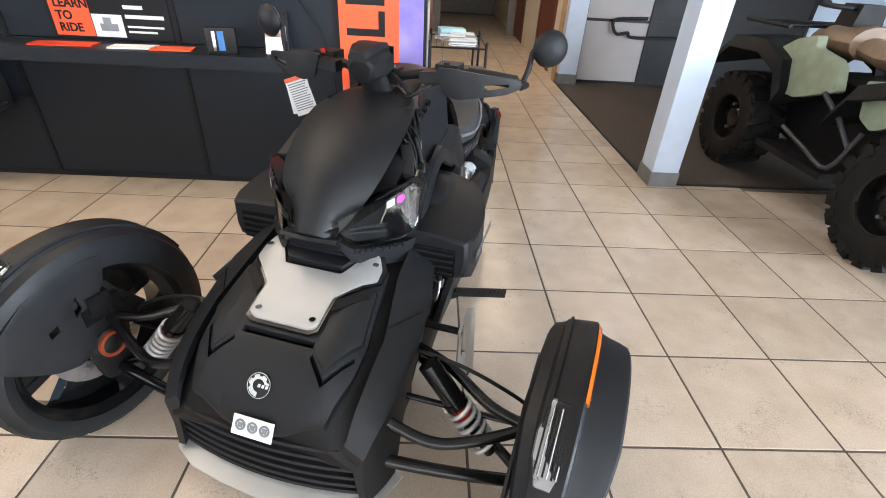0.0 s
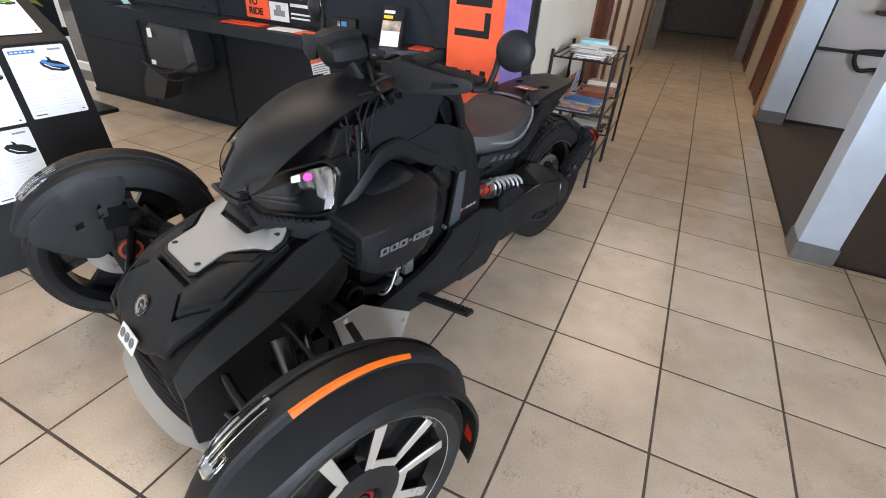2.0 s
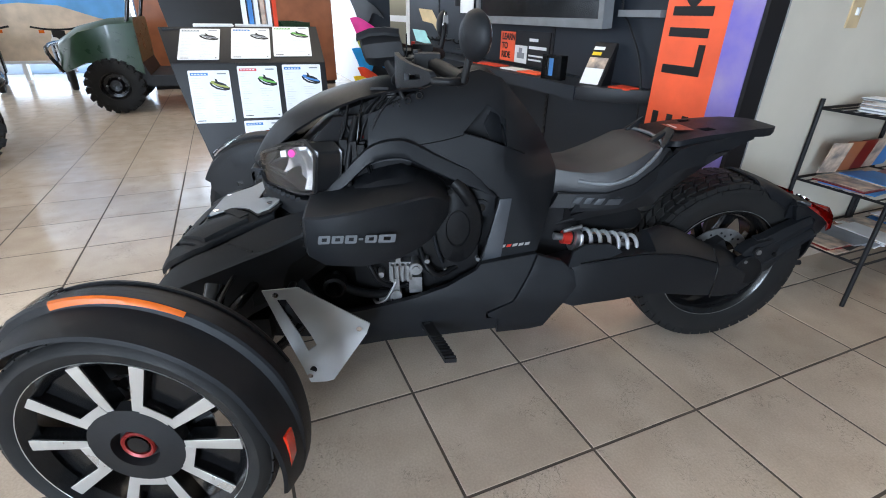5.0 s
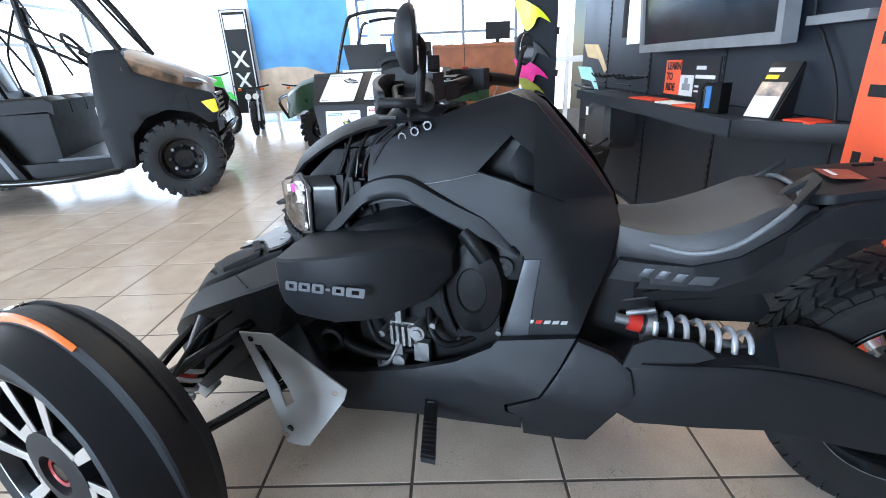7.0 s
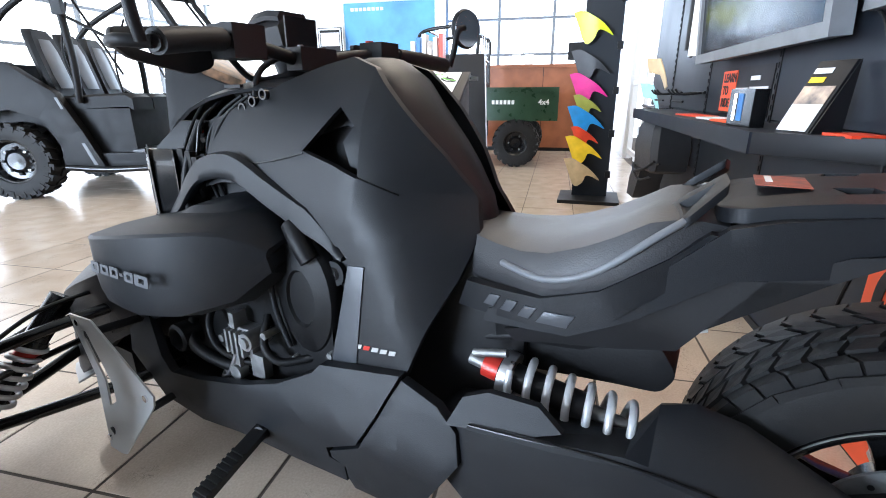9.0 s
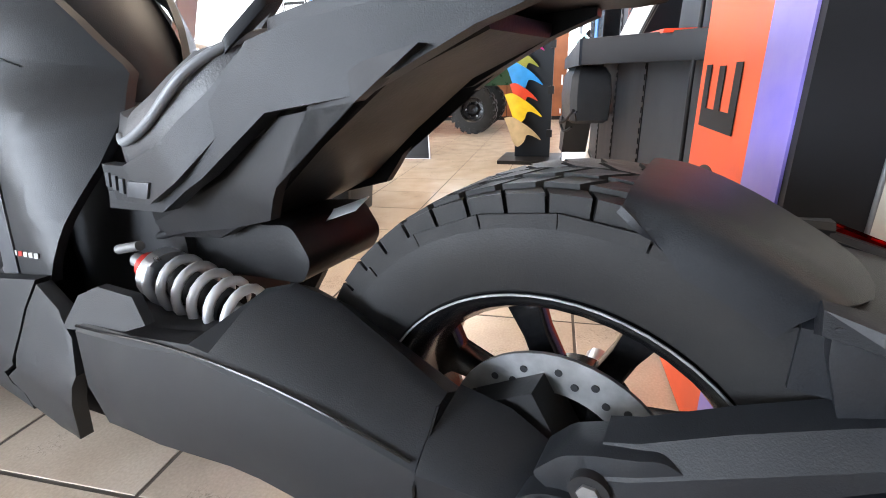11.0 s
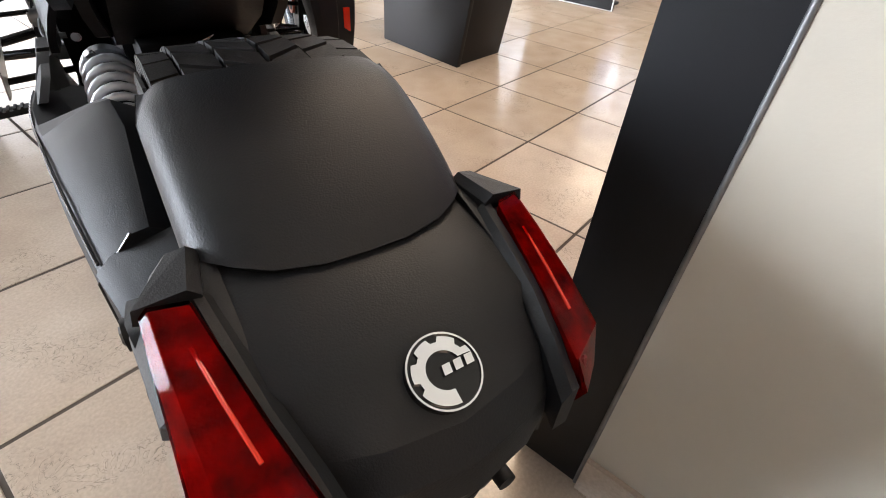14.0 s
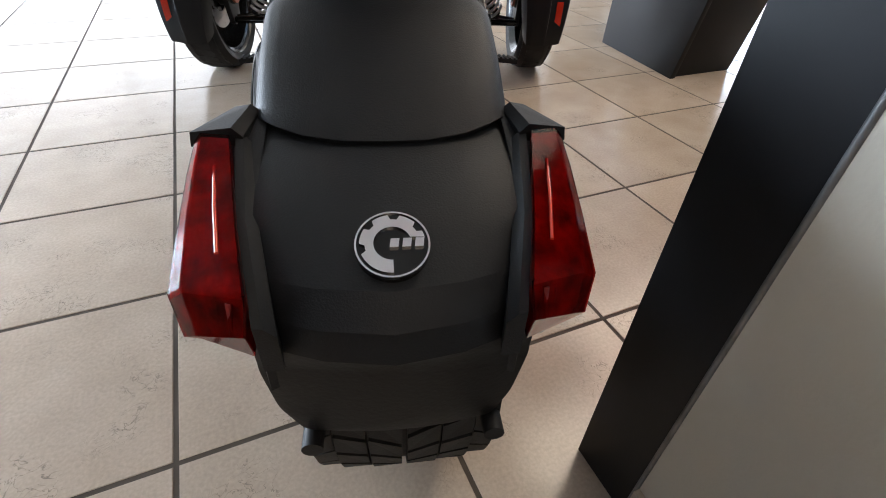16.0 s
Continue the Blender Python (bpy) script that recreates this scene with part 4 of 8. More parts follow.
# -- upper cowl over the headlights --
ct = lerp_table([(0.12, 0.705), (0.14, 0.738), (0.165, 0.775), (0.2, 0.815), (0.24, 0.85), (0.32, 0.893), (0.405, 0.921), (0.5, 0.943), (0.56, 0.95), (0.66, 0.945)])
ce = lerp_table([(0.12, 0.688), (0.14, 0.697), (0.165, 0.712), (0.237, 0.785), (0.3, 0.835), (0.43, 0.9), (0.55, 0.925), (0.66, 0.925)])
cw = lerp_table([(0.12, 0.045), (0.14, 0.06), (0.165, 0.075), (0.237, 0.125), (0.3, 0.142), (0.43, 0.15), (0.55, 0.13), (0.66, 0.095)])
rings = []
for y in (0.122, 0.13, 0.145, 0.165, 0.19, 0.23, 0.28, 0.34, 0.4, 0.46, 0.52, 0.58, 0.64):
    w, t, e = cw(y), ct(y), ce(y)
    rings.append([Vector((w * a, y + (0.02 * a * a if y < 0.2 else 0), e + (t - e) * (1 - abs(a) ** 2.4))) for a in (-1, -0.96, -0.85, -0.68, -0.45, -0.2, 0, 0.2, 0.45, 0.68, 0.85, 0.96, 1)])
loft("upper_cowl", rings, "satin", trike, "satin black upper cowl", cap=False, closed=False, thick=0.007)

loft("nose_vent", [[Vector((x, y + 0.6 * x * x * 10 * 0.1, z)) for x, z in ((-0.058, 0.672), (0.058, 0.672), (0.064, 0.712), (-0.064, 0.712))] for y in (0.146, 0.2)], "engineblack", trike, "", r=0.003)
for k in range(3):
    rr = []
    for q in range(9):
        x = -0.056 + 0.112 * q / 8
        rr.append([Vector((x, 0.146 + 3 * x * x + u, 0.678 + 0.0125 * k + v)) for u, v in ((0.0, 0.0), (-0.01, 0.0025), (-0.009, 0.006), (0.004, 0.007))])
    loft("vent_slat", rr, "matte", trike)


def dash_side(s):
    # ribbed vents behind the cowl edge
    bm = bmesh.new()
    for k in range(5):
        add_box(bm, (0.0, 0.0, 0.0), (0.008, 0.05, 0.006), Matrix.Translation((0.115 - 0.004 * k, 0.49 + 0.01 * k, 0.925 - 0.008 * k)))
    for v in bm.verts:
        v.co.x *= s
    part("cowl_vent", bm, "dark", trike)
    # headlight
    lamp = new("headlight")
    lamp.parent = trike
    lamp["label"] = "angular headlight with clear lens and chrome reflector"

    def face(a, b):  # a: 0 inner .. 1 outer, b: 0 low .. 1 high
        x = 0.062 + 0.155 * a
        y = 0.155 + 0.17 * max(a, 0.0) ** 1.3
        z0 = float(np.interp(a, [0, 0.22, 1], [0.695, 0.664, 0.646]))
        z1 = float(np.interp(a, [0, 0.25, 1], [0.735, 0.762, 0.81]))
        return Vector((s * x, y - 0.012 * math.sin(math.pi * a), z0 + (z1 - z0) * b))
    out = rounded([(0.0, 0.1), (0.2, 0.0), (0.8, 0.0), (0.97, 0.1), (1.02, 0.8), (0.92, 1.0), (0.0, 0.9)], 0.06, 3)
    back = Vector((-0.012 * s, 0.075, 0))
    bm = bmesh.new()
    add_skin(bm, [out], face, (0, 0.003, 0), 0.15)
    part("lens", bm, "clear", lamp)
    bm = bmesh.new()
    add_skin(bm, [out], lambda a, b: face(a, b) + back, (0, 0.006, 0), 0.2)
    add_loft(bm, [[face(a, b) + Vector((0, 0.006, 0)) for a, b in out], [face(a, b) + back for a, b in out]], cap=False)
    part("housing", bm, "gloss", lamp)
    # pale rim round the outer end
    rim = [(0.62, -0.02), (0.8, -0.03), (0.99, 0.08), (1.05, 0.8), (0.94, 1.03), (0.5, 1.01), (0.5, 0.97), (0.9, 0.97), (1.015, 0.78), (0.965, 0.11), (0.8, 0.02), (0.62, 0.02)]
    bm = bmesh.new()
    add_skin(bm, [rim], lambda a, b: face(a, b) + Vector((0, 0.006, 0)), (0, 0.006, 0), 0.15)
    part("lens_rim", bm, "gloss", lamp)

    def bowl(a, b):
        d = math.hypot((a - 0.72) / 0.3, (b - 0.55) / 0.5)
        return face(a, b) + Vector((0, 0.04 - 0.026 * d * d, 0))
    bm = bmesh.new()
    add_skin(bm, [[(0.5, 0.35), (0.62, 0.5), (0.7, 0.3), (0.86, 0.08), (0.96, 0.2), (0.985, 0.78), (0.9, 0.93), (0.6, 0.85)]], bowl, (0, 0.003, 0), 0.16)
    part("reflector", bm, "chrome", lamp, "", 12)
    for j, (a0, a1, b0, b1) in enumerate(((0.6, 0.665, 0.52, 0.86), (0.665, 0.73, 0.45, 0.88), (0.73, 0.79, 0.36, 0.9), (0.79, 0.845, 0.26, 0.91), (0.845, 0.9, 0.18, 0.9), (0.9, 0.955, 0.14, 0.84))):
        bm = bmesh.new()
        tip = 0.006 if j % 2 else -0.004
        add_loft(bm, [[bowl(p, b) + Vector((0, -0.006 + (tip if e else -tip) - 0.004 * k, 0)) for p, e in ((a0, 0), (a1 - 0.006, 1))] + [bowl(p, b) + Vector((0, -0.002, 0)) for p in (a1 - 0.006, a0)] for k, b in enumerate((b0, (2 * b0 + b1) / 3, (b0 + 2 * b1) / 3, b1))])
        part("reflector_rib", bm, "lampsilver", lamp)
    bm = bmesh.new()
    add_skin(bm, [[(0.6, 0.3), (0.74, 0.52), (0.9, 0.1), (0.8, 0.06)]], lambda a, b: face(a, b) + Vector((0, 0.008, 0)), (0, 0.02, 0), 0.2)
    part("lamp_wedge", bm, "gloss", lamp)
    bm = bmesh.new()
    for b0 in (0.2, 0.34):
        add_skin(bm, [[(0.12, b0), (0.6, b0 - 0.05), (0.6, b0 + 0.02), (0.14, b0 + 0.06)]], lambda a, b: face(a, b) + Vector((0, 0.02, 0)), (0, 0.006, 0), 0)
    part("light_bar", bm, "grey_strip", lamp)
    bm = bmesh.new()
    add_skin(bm, [[(0.64, 0.72), (0.72, 0.73), (0.72, 0.86), (0.64, 0.85)]], lambda a, b: face(a, b) + Vector((0, -0.0025, 0)), (0, 0.0015, 0), 0)
    part("sticker", bm, "white", lamp, "small white sticker")
    bm = bmesh.new()
    add_skin(bm, [[(0.79 + 0.042 * math.cos(t), 0.79 + 0.075 * math.sin(t)) for t in [2 * math.pi * k / 16 for k in range(16)]]], lambda a, b: face(a, b) + Vector((0, -0.0025, 0)), (0, 0.0015, 0), 0)
    part("sticker", bm, material("pink_sticker", (0.8, 0.05, 0.35), 0.5), lamp, "round pink sticker")
    # brow and chin around the lamp
    bm = bmesh.new()
    add_skin(bm, [[(-0.1, 0.0), (0.75, -0.12), (1.06, -0.02), (1.1, -0.35), (0.75, -0.5), (-0.25, -0.42)]], lambda a, b: face(a, b) + Vector((0, -0.006, 0)), (0, 0.05, 0), 0.15)
    sharp_bevel(bm, 0.004)
    part("lamp_chin", bm, "matte", trike)
    for k in range(9):
        a = 0.25 + 0.07 * k
        pt = face(a, -0.1)
        box("chin_tooth", (-0.004, -0.008, -0.006), (0.004, 0.004, 0.006), "matte", lamp, r=0.001, m=Matrix.Translation(pt))
    # side wing of the lamp: the pale plate beyond the outer edge
    skin("lamp_side", [(0.33, 0.64), (0.37, 0.625), (0.43, 0.7), (0.45, 0.86), (0.39, 0.86), (0.335, 0.805)], lambda a, b: Vector((s * (0.2 - 0.35 * max(0, a - 0.33) - 0.2 * max(0, b - 0.8)), a, b)), (-0.03 * s, 0, 0), "dark", trike)


both(dash_side)
for k, z in enumerate((0.69, 0.667, 0.645)):
    rr = [[Vector((x, 0.128 + 0.9 * x * x + 0.015 * k + a, z + b)) for a, b in ((0.0, -0.006), (-0.008, 0.0), (0.0, 0.006), (0.04, 0.0))] for x in [-0.075 + 0.015 * i for i in range(11)]]
    loft("centre_slat", rr, "matte", trike)
loft("chin_block", [[Vector((x, y, z)) for x, z in ((-w, z0), (w, z0), (w, z1), (-w, z1))] for y, w, z0, z1 in ((0.17, 0.07, 0.63, 0.7), (0.26, 0.15, 0.6, 0.75), (0.36, 0.17, 0.5, 0.83), (0.6, 0.13, 0.45, 0.9))], "dark", trike, r=0.01)

# -- inner frame core, engine --
loft("frame_core", [[Vector((x, y, z)) for x, z in ((-w, z0), (w, z0), (w, z1), (-w, z1))] for y, w, z0, z1 in
                    ((0.02, 0.12, 0.2, 0.5), (0.3, 0.15, 0.17, 0.6), (0.55, 0.1, 0.16, 0.86), (0.8, 0.1, 0.15, 0.88), (1.0, 0.1, 0.16, 0.7), (1.15, 0.09, 0.2, 0.56))], "dark", trike, r=0.01)

loft("dash_fill", [[Vector((x, y, z)) for x, z in ((-w, z0), (w, z0), (w, z1 - 0.015), (w * 0.7, z1), (-w * 0.7, z1), (-w, z1 - 0.015))] for y, w, z0, z1 in ((0.4, 0.1, 0.8, 0.875), (0.5, 0.1, 0.8, 0.912), (0.6, 0.09, 0.8, 0.925), (0.74, 0.078, 0.8, 0.945))], "engineblack", trike, "", r=0.008)


def engine(s):
    g = new("engine")
    g.parent = trike
    g["label"] = "dark engine with bare metal castings and hoses"
    bm = bmesh.new()
    add_box(bm, (0.1, 0.42, 0.28), (0.19, 0.80, 0.55))
    add_box(bm, (0.1, 0.64, 0.34), (0.165, 0.80, 0.66))
    sharp_bevel(bm, 0.02, 3)
    for v in bm.verts:
        v.co.x *= s
    part("crankcase", bm, "engineblack", g)
    rs = [[Vector((s * (0.16 + h), 0.735 + r * 0.62 * math.cos(t), 0.535 + r * math.sin(t))) for t in [2 * math.pi * q / 28 for q in range(28)]] for r, h in ((0.13, 0.0), (0.128, 0.022), (0.115, 0.034), (0.06, 0.042), (0.055, 0.036), (0.02, 0.038))]
    loft("clutch_cover", rs, "engineblack", g, "dark ribbed transmission cover")
    tube("cover_lip", [(s * x, y, z) for x, y, z in smooth_path([(0.2, 0.665, 0.66), (0.205, 0.66, 0.58), (0.205, 0.665, 0.5), (0.2, 0.69, 0.42)])], 0.006, "matte", g)
    tube("vent_duct", [(s * x, y, z) for x, y, z in smooth_path([(0.19, 0.72, 0.68), (0.2, 0.745, 0.655), (0.2, 0.77, 0.62)])], 0.02, "engineblack", g)
    casts = [((0.17, 0.525, 0.375), (0.222, 0.595, 0.44)), ((0.19, 0.535, 0.315), (0.228, 0.555, 0.385)), ((0.2, 0.585, 0.33), (0.222, 0.625, 0.385)), ((0.2, 0.545, 0.44), (0.232, 0.56, 0.475)), ((0.19, 0.49, 0.305), (0.224, 0.53, 0.33))]
    casts += [((0.222, 0.53 + 0.016 * k, 0.38), (0.238, 0.537 + 0.016 * k, 0.435)) for k in range(4)]
    for lo, hi in casts:
        box("casting", (s * lo[0], lo[1], lo[2]), (s * hi[0], hi[1], hi[2]), "casting", g, "bare aluminium casting", r=0.004)
    for r_, x_, y_, z_ in ((0.02, 0.244, 0.605, 0.425), (0.012, 0.25, 0.605, 0.425), (0.017, 0.236, 0.545, 0.33), (0.009, 0.228, 0.5, 0.4), (0.008, 0.226, 0.64, 0.44)):
        disc("casting_boss", r_, s * 0.19, s * x_, (0, y_, z_), "casting", g, n=16, bevel=0.002)
    tube("clamp_band", [(s * x, y, z) for x, y, z in smooth_path([(0.2, 0.47, 0.305), (0.226, 0.485, 0.3), (0.23, 0.51, 0.312), (0.228, 0.53, 0.345), (0.226, 0.545, 0.375)])], 0.005, "steel", g, "", 8)
    tube("hose", [(s * x, y, z) for x, y, z in smooth_path([(0.2, 0.36, 0.4), (0.23, 0.4, 0.36), (0.22, 0.48, 0.33), (0.2, 0.56, 0.33)])], 0.014, "engineblack", g)
    lathe("exhaust_flange", [(0.02, 0.2 * s), (0.034, 0.2 * s), (0.034, 0.245 * s), (0.026, 0.25 * s), (0.02, 0.235 * s)], "engineblack", g, n=24, centre=(0, 0.36, 0.37))
    tube("hose", [(s * x, y, z) for x, y, z in smooth_path([(0.19, 0.45, 0.47), (0.23, 0.47, 0.43), (0.235, 0.5, 0.38), (0.21, 0.56, 0.35), (0.19, 0.62, 0.36)])], 0.008, "engineblack", g)
    tube("hose", [(s * x, y, z) for x, y, z in smooth_path([(0.19, 0.62, 0.47), (0.225, 0.64, 0.42), (0.22, 0.68, 0.39), (0.18, 0.74, 0.4)])], 0.009, "engineblack", g)
    tube("cable", [(s * x, y, z) for x, y, z in smooth_path([(0.16, 0.45, 0.86), (0.19, 0.43, 0.78), (0.2, 0.42, 0.7), (0.19, 0.44, 0.62)])], 0.009, "engineblack", g)
    tube("cable", [(s * x, y, z) for x, y, z in smooth_path([(0.15, 0.42, 0.86), (0.18, 0.40, 0.78), (0.185, 0.38, 0.7), (0.17, 0.4, 0.62)])], 0.007, "engineblack", g)
    for k, (y, z) in enumerate(((0.405, 0.77), (0.43, 0.765), (0.45, 0.755))):
        box("connector", (s * 0.165, y, z - 0.035), (s * 0.195, y + 0.018, z + 0.035), "engineblack", g, r=0.003)
    for pts, mt in (([(0.13, 0.43, 0.9), (0.168, 0.42, 0.84), (0.18, 0.4, 0.78), (0.172, 0.41, 0.72), (0.15, 0.44, 0.66)], "engineblack"),
                    ([(0.12, 0.47, 0.9), (0.165, 0.46, 0.86), (0.178, 0.45, 0.8), (0.182, 0.43, 0.75), (0.165, 0.4, 0.7), (0.14, 0.38, 0.65)], "gloss"),
                    ([(0.14, 0.41, 0.87), (0.17, 0.43, 0.82), (0.176, 0.46, 0.77), (0.165, 0.48, 0.7)], "engineblack")):
        tube("wiring", [(s * x, y, z) for x, y, z in smooth_path(pts)], 0.004, mt, g, "", 8)
    for y, z, h in ((0.405, 0.8, 0.05), (0.43, 0.785, 0.06), (0.455, 0.795, 0.045)):
        box("connector", (s * 0.155, y, z - h), (s * 0.178, y + 0.016, z), "engineblack", g, r=0.003)
        box("connector_tab", (s * 0.1775, y + 0.002, z - 0.012), (s * 0.181, y + 0.012, z - 0.007), "darkred", g, r=0)
    box("connector_tab", (s * 0.182, 0.425, 0.777), (s * 0.189, 0.434, 0.787), "orange", g, r=0)
    for y, z in ((0.80, 0.43), (0.7, 0.395)):
        disc("bolt_head", 0.007, 0.18 * s, 0.205 * s, (0, y, z), "casting", g, n=6)


both(engine)

# -- side pods --
def pod(s):
    ow = lerp_table([(0.31, 0.355), (0.36, 0.372), (0.45, 0.372), (0.55, 0.352), (0.63, 0.31), (0.7, 0.24)])
    zt = lerp_table([(0.31, 0.645), (0.4, 0.658), (0.5, 0.672), (0.6, 0.682), (0.66, 0.675), (0.7, 0.64)])
    zb = lerp_table([(0.31, 0.525), (0.36, 0.5), (0.45, 0.49), (0.55, 0.498), (0.65, 0.53), (0.7, 0.58)])
    rs = []
    for y in (0.31, 0.318, 0.36, 0.41, 0.46, 0.51, 0.56, 0.61, 0.65, 0.68, 0.7):
        w, a, b = ow(y), zb(y), zt(y)
        if y < 0.312:
            w, a, b = w - 0.006, a + 0.006, b - 0.006
        up = 0.01 + 0.012 * min(1, max(0, (y - 0.33) / 0.2))
        sec = [(0.16, a + 0.03), (w - 0.05, a), (w - 0.008, a + 0.014), (w, a + 0.045), (w - 0.001, b - 0.006), (w - 0.006, b), (w - 0.07, b + up * 0.8), (w - 0.14, b + up), (0.14, b + up)]
        rs.append([Vector((s * x, y, z)) for x, z in sec])
    loft("air_pod", rs, "matte", trike, "matte black side pod with grey lettering", smooth=26)
    rs = []
    for y, zt2, w2 in ((0.4, 0.655, 0.27), (0.44, 0.68, 0.285), (0.5, 0.702, 0.29), (0.57, 0.712, 0.285), (0.62, 0.695, 0.275), (0.67, 0.655, 0.255), (0.7, 0.62, 0.235)):
        rs.append([Vector((s * x, y, z)) for x, z in ((0.14, 0.6), (w2 - 0.004, 0.6), (w2, 0.64), (w2 - 0.012, zt2 - 0.03), (w2 - 0.05, zt2), (0.14, zt2 + 0.01))])
    loft("air_box", rs, "matte", trike, "", r=0.004, smooth=30)
    # open front with vent bars
    box("pod_mouth", (s * 0.2, 0.305, 0.535), (s * 0.325, 0.33, 0.62), "gloss", trike, r=0.004)
    for k in range(4):
        box("pod_vane", (s * 0.205, 0.298, 0.545 + 0.02 * k), (s * 0.32, 0.312, 0.55 + 0.02 * k), "matte", trike, r=0.001)
    # lettering as plain shapes
    rx = 90
    m = Matrix.Translation((s * 0.3745, 0.45, 0.592)) @ Euler((radians(90), 0, radians(90 if s > 0 else -90))).to_matrix().to_4x4()
    g = new("brand_mark")
    g.parent = trike
    g.matrix_local = m
    g["label"] = "light grey brand mark drawn as plain rounded bars"
    for x0, wd, hh in ((-0.1, 0.03, 0.0115), (-0.066, 0.03, 0.0105), (-0.032, 0.03, 0.0115), (0.002, 0.012, 0.003), (0.019, 0.03, 0.0105), (0.053, 0.044, 0.0115)):
        bm = bmesh.new()
        ring = rounded([(x0, -hh), (x0 + wd, -hh), (x0 + wd, hh), (x0, hh)], 0.004, 3)
        hole = [[(x0 + wd * 0.3, -hh * 0.45), (x0 + wd * 0.3, hh * 0.45), (x0 + wd * 0.72, hh * 0.45), (x0 + wd * 0.72, -hh * 0.45)]] if hh > 0.005 else []
        add_skin(bm, [ring] + hole, lambda a, b: Vector((a, b, 0.0015)), (0, 0, -0.0015), 0)
        for v in bm.verts:
            v.co.x += v.co.y * 0.2
        part("mark_bar", bm, "markgrey", g)


both(pod)


# -- upper side fairing with triangular window, leg panel --
def fairing_x(y, z):
    base = float(np.interp(z, [0.4, 0.5, 0.62, 0.72, 0.8, 0.88, 0.94, 0.985], [0.208, 0.203, 0.196, 0.19, 0.176, 0.145, 0.108, 0.07]))
    start = float(np.interp(z, [0.46, 0.58, 0.68, 0.74, 0.9], [0.98, 0.934, 0.9, 0.85, 0.85]))
    return max(0.02, base - 1.68 * max(0, y - start) ** 1.5)


FAIR = [(0.475, 0.73), (0.48, 0.80), (0.482, 0.862), (0.56, 0.895), (0.66, 0.935), (0.74, 0.962), (0.80, 0.975), (0.86, 0.955), (0.925, 0.885), (0.99, 0.81), (1.04, 0.735), (1.06, 0.68), (1.042, 0.61),
        (1.008, 0.53), (0.98, 0.443), (0.805, 0.418), (0.822, 0.48), (0.845, 0.56), (0.858, 0.63), (0.835, 0.655), (0.80, 0.655), (0.775, 0.668), (0.735, 0.70), (0.68, 0.722), (0.62, 0.737), (0.56, 0.745), (0.52, 0.742)]
HOLE = [(0.815, 0.89), (0.868, 0.85), (0.872, 0.775), (0.82, 0.795), (0.745, 0.815)]


def smooth_path2(line):
    return [(p.x, p.y) for p in smooth_path([(a, b, 0) for a, b in line], 3)]


def fairing(s):
    skin("side_fairing", [FAIR, HOLE[::-1]], lambda a, b: Vector((s * fairing_x(a, b), a, b)), (-0.014 * s, 0, 0), "satin", trike, "satin black side fairing with a triangular window", 0.03, 0.004)
    for line in (((0.49, 0.77), (0.6, 0.783), (0.68, 0.795), (0.748, 0.811)), ((0.872, 0.778), (0.9, 0.765), (0.935, 0.748))):
        tube("panel_seam", [(s * (fairing_x(y, z) + 0.0005), y, z) for y, z in smooth_path2(line)], 0.0016, "gloss", trike, "", 6)
    skin("window_facet", [(0.862, 0.852), (0.868, 0.775), (0.83, 0.79), (0.81, 0.83), (0.83, 0.865)], lambda a, b: Vector((s * (fairing_x(a, b) - 0.03 - 0.25 * (a - 0.81)), a, b)), (-0.006 * s, 0, 0), "satin", trike, "", 0, 0.001)
    # crease line strip of the leg panel
    skin("leg_strip", [(0.812, 0.424), (0.872, 0.44), (0.894, 0.628), (0.858, 0.625)], lambda a, b: Vector((s * (fairing_x(a, b) + 0.003), a, b)), (-0.006 * s, 0, 0), "grey_strip", trike, "lighter grey trim strip", 0.05, 0.001)
    # small model name on the leg panel
    g = new("model_mark")
    g.parent = trike
    g["label"] = "small silver model name with one red letter, as bars"
    for k in range(5):
        y0 = 0.868 + 0.019 * k
        skin("mark_bar", [(y0, 0.468), (y0 + 0.014, 0.469), (y0 + 0.017, 0.4775), (y0 + 0.003, 0.4765)], lambda a, b: Vector((s * (fairing_x(a, b) + 0.0015), a, b + 0.09 * (a - 0.86))), (-0.001 * s, 0, 0), "redpaint" if k == 1 else "grey", g, "", 0, 0)
    skin("bolt_plate", rounded([(0.77, 0.65), (0.85, 0.635), (0.85, 0.56), (0.78, 0.557)], 0.012), lambda a, b: Vector((s * 0.168, a, b)), (-0.012 * s, 0, 0), "matte", trike, "", 0, 0.003)
    disc("fairing_bolt", 0.024, s * 0.168, s * 0.18, (0, 0.806, 0.594), "matte", trike, n=28, bevel=0.004)
    disc("fairing_bolt_head", 0.013, s * 0.18, s * 0.1815, (0, 0.806, 0.594), "gloss", trike, n=20)
    # rolled lower edge from the lamp over the pod to the leg panel
    rr = []
    for p in smooth_path([(0.2, 0.3, 0.622), (0.208, 0.397, 0.668), (0.21, 0.445, 0.71), (0.208, 0.485, 0.742), (0.204, 0.54, 0.756), (0.2, 0.59, 0.75), (0.197, 0.663, 0.712), (0.196, 0.741, 0.676), (0.194, 0.8, 0.652), (0.196, 0.845, 0.63)], 4):
        k = min(1.0, max(0.25, (p.y - 0.3) / 0.12), max(0.2, (0.86 - p.y) / 0.1))
        rr.append([Vector((s * (p.x + x), p.y + 0.1 * z * k, p.z + z * k)) for x, z in ((-0.014, 0.05), (-0.0005, 0.046), (0.005, 0.02), (0.006, 0.004), (0.0, -0.002), (-0.016, 0.002))])
    loft("fairing_edge", rr, "satin", trike, "rolled lower edge of the fairing", smooth=50)


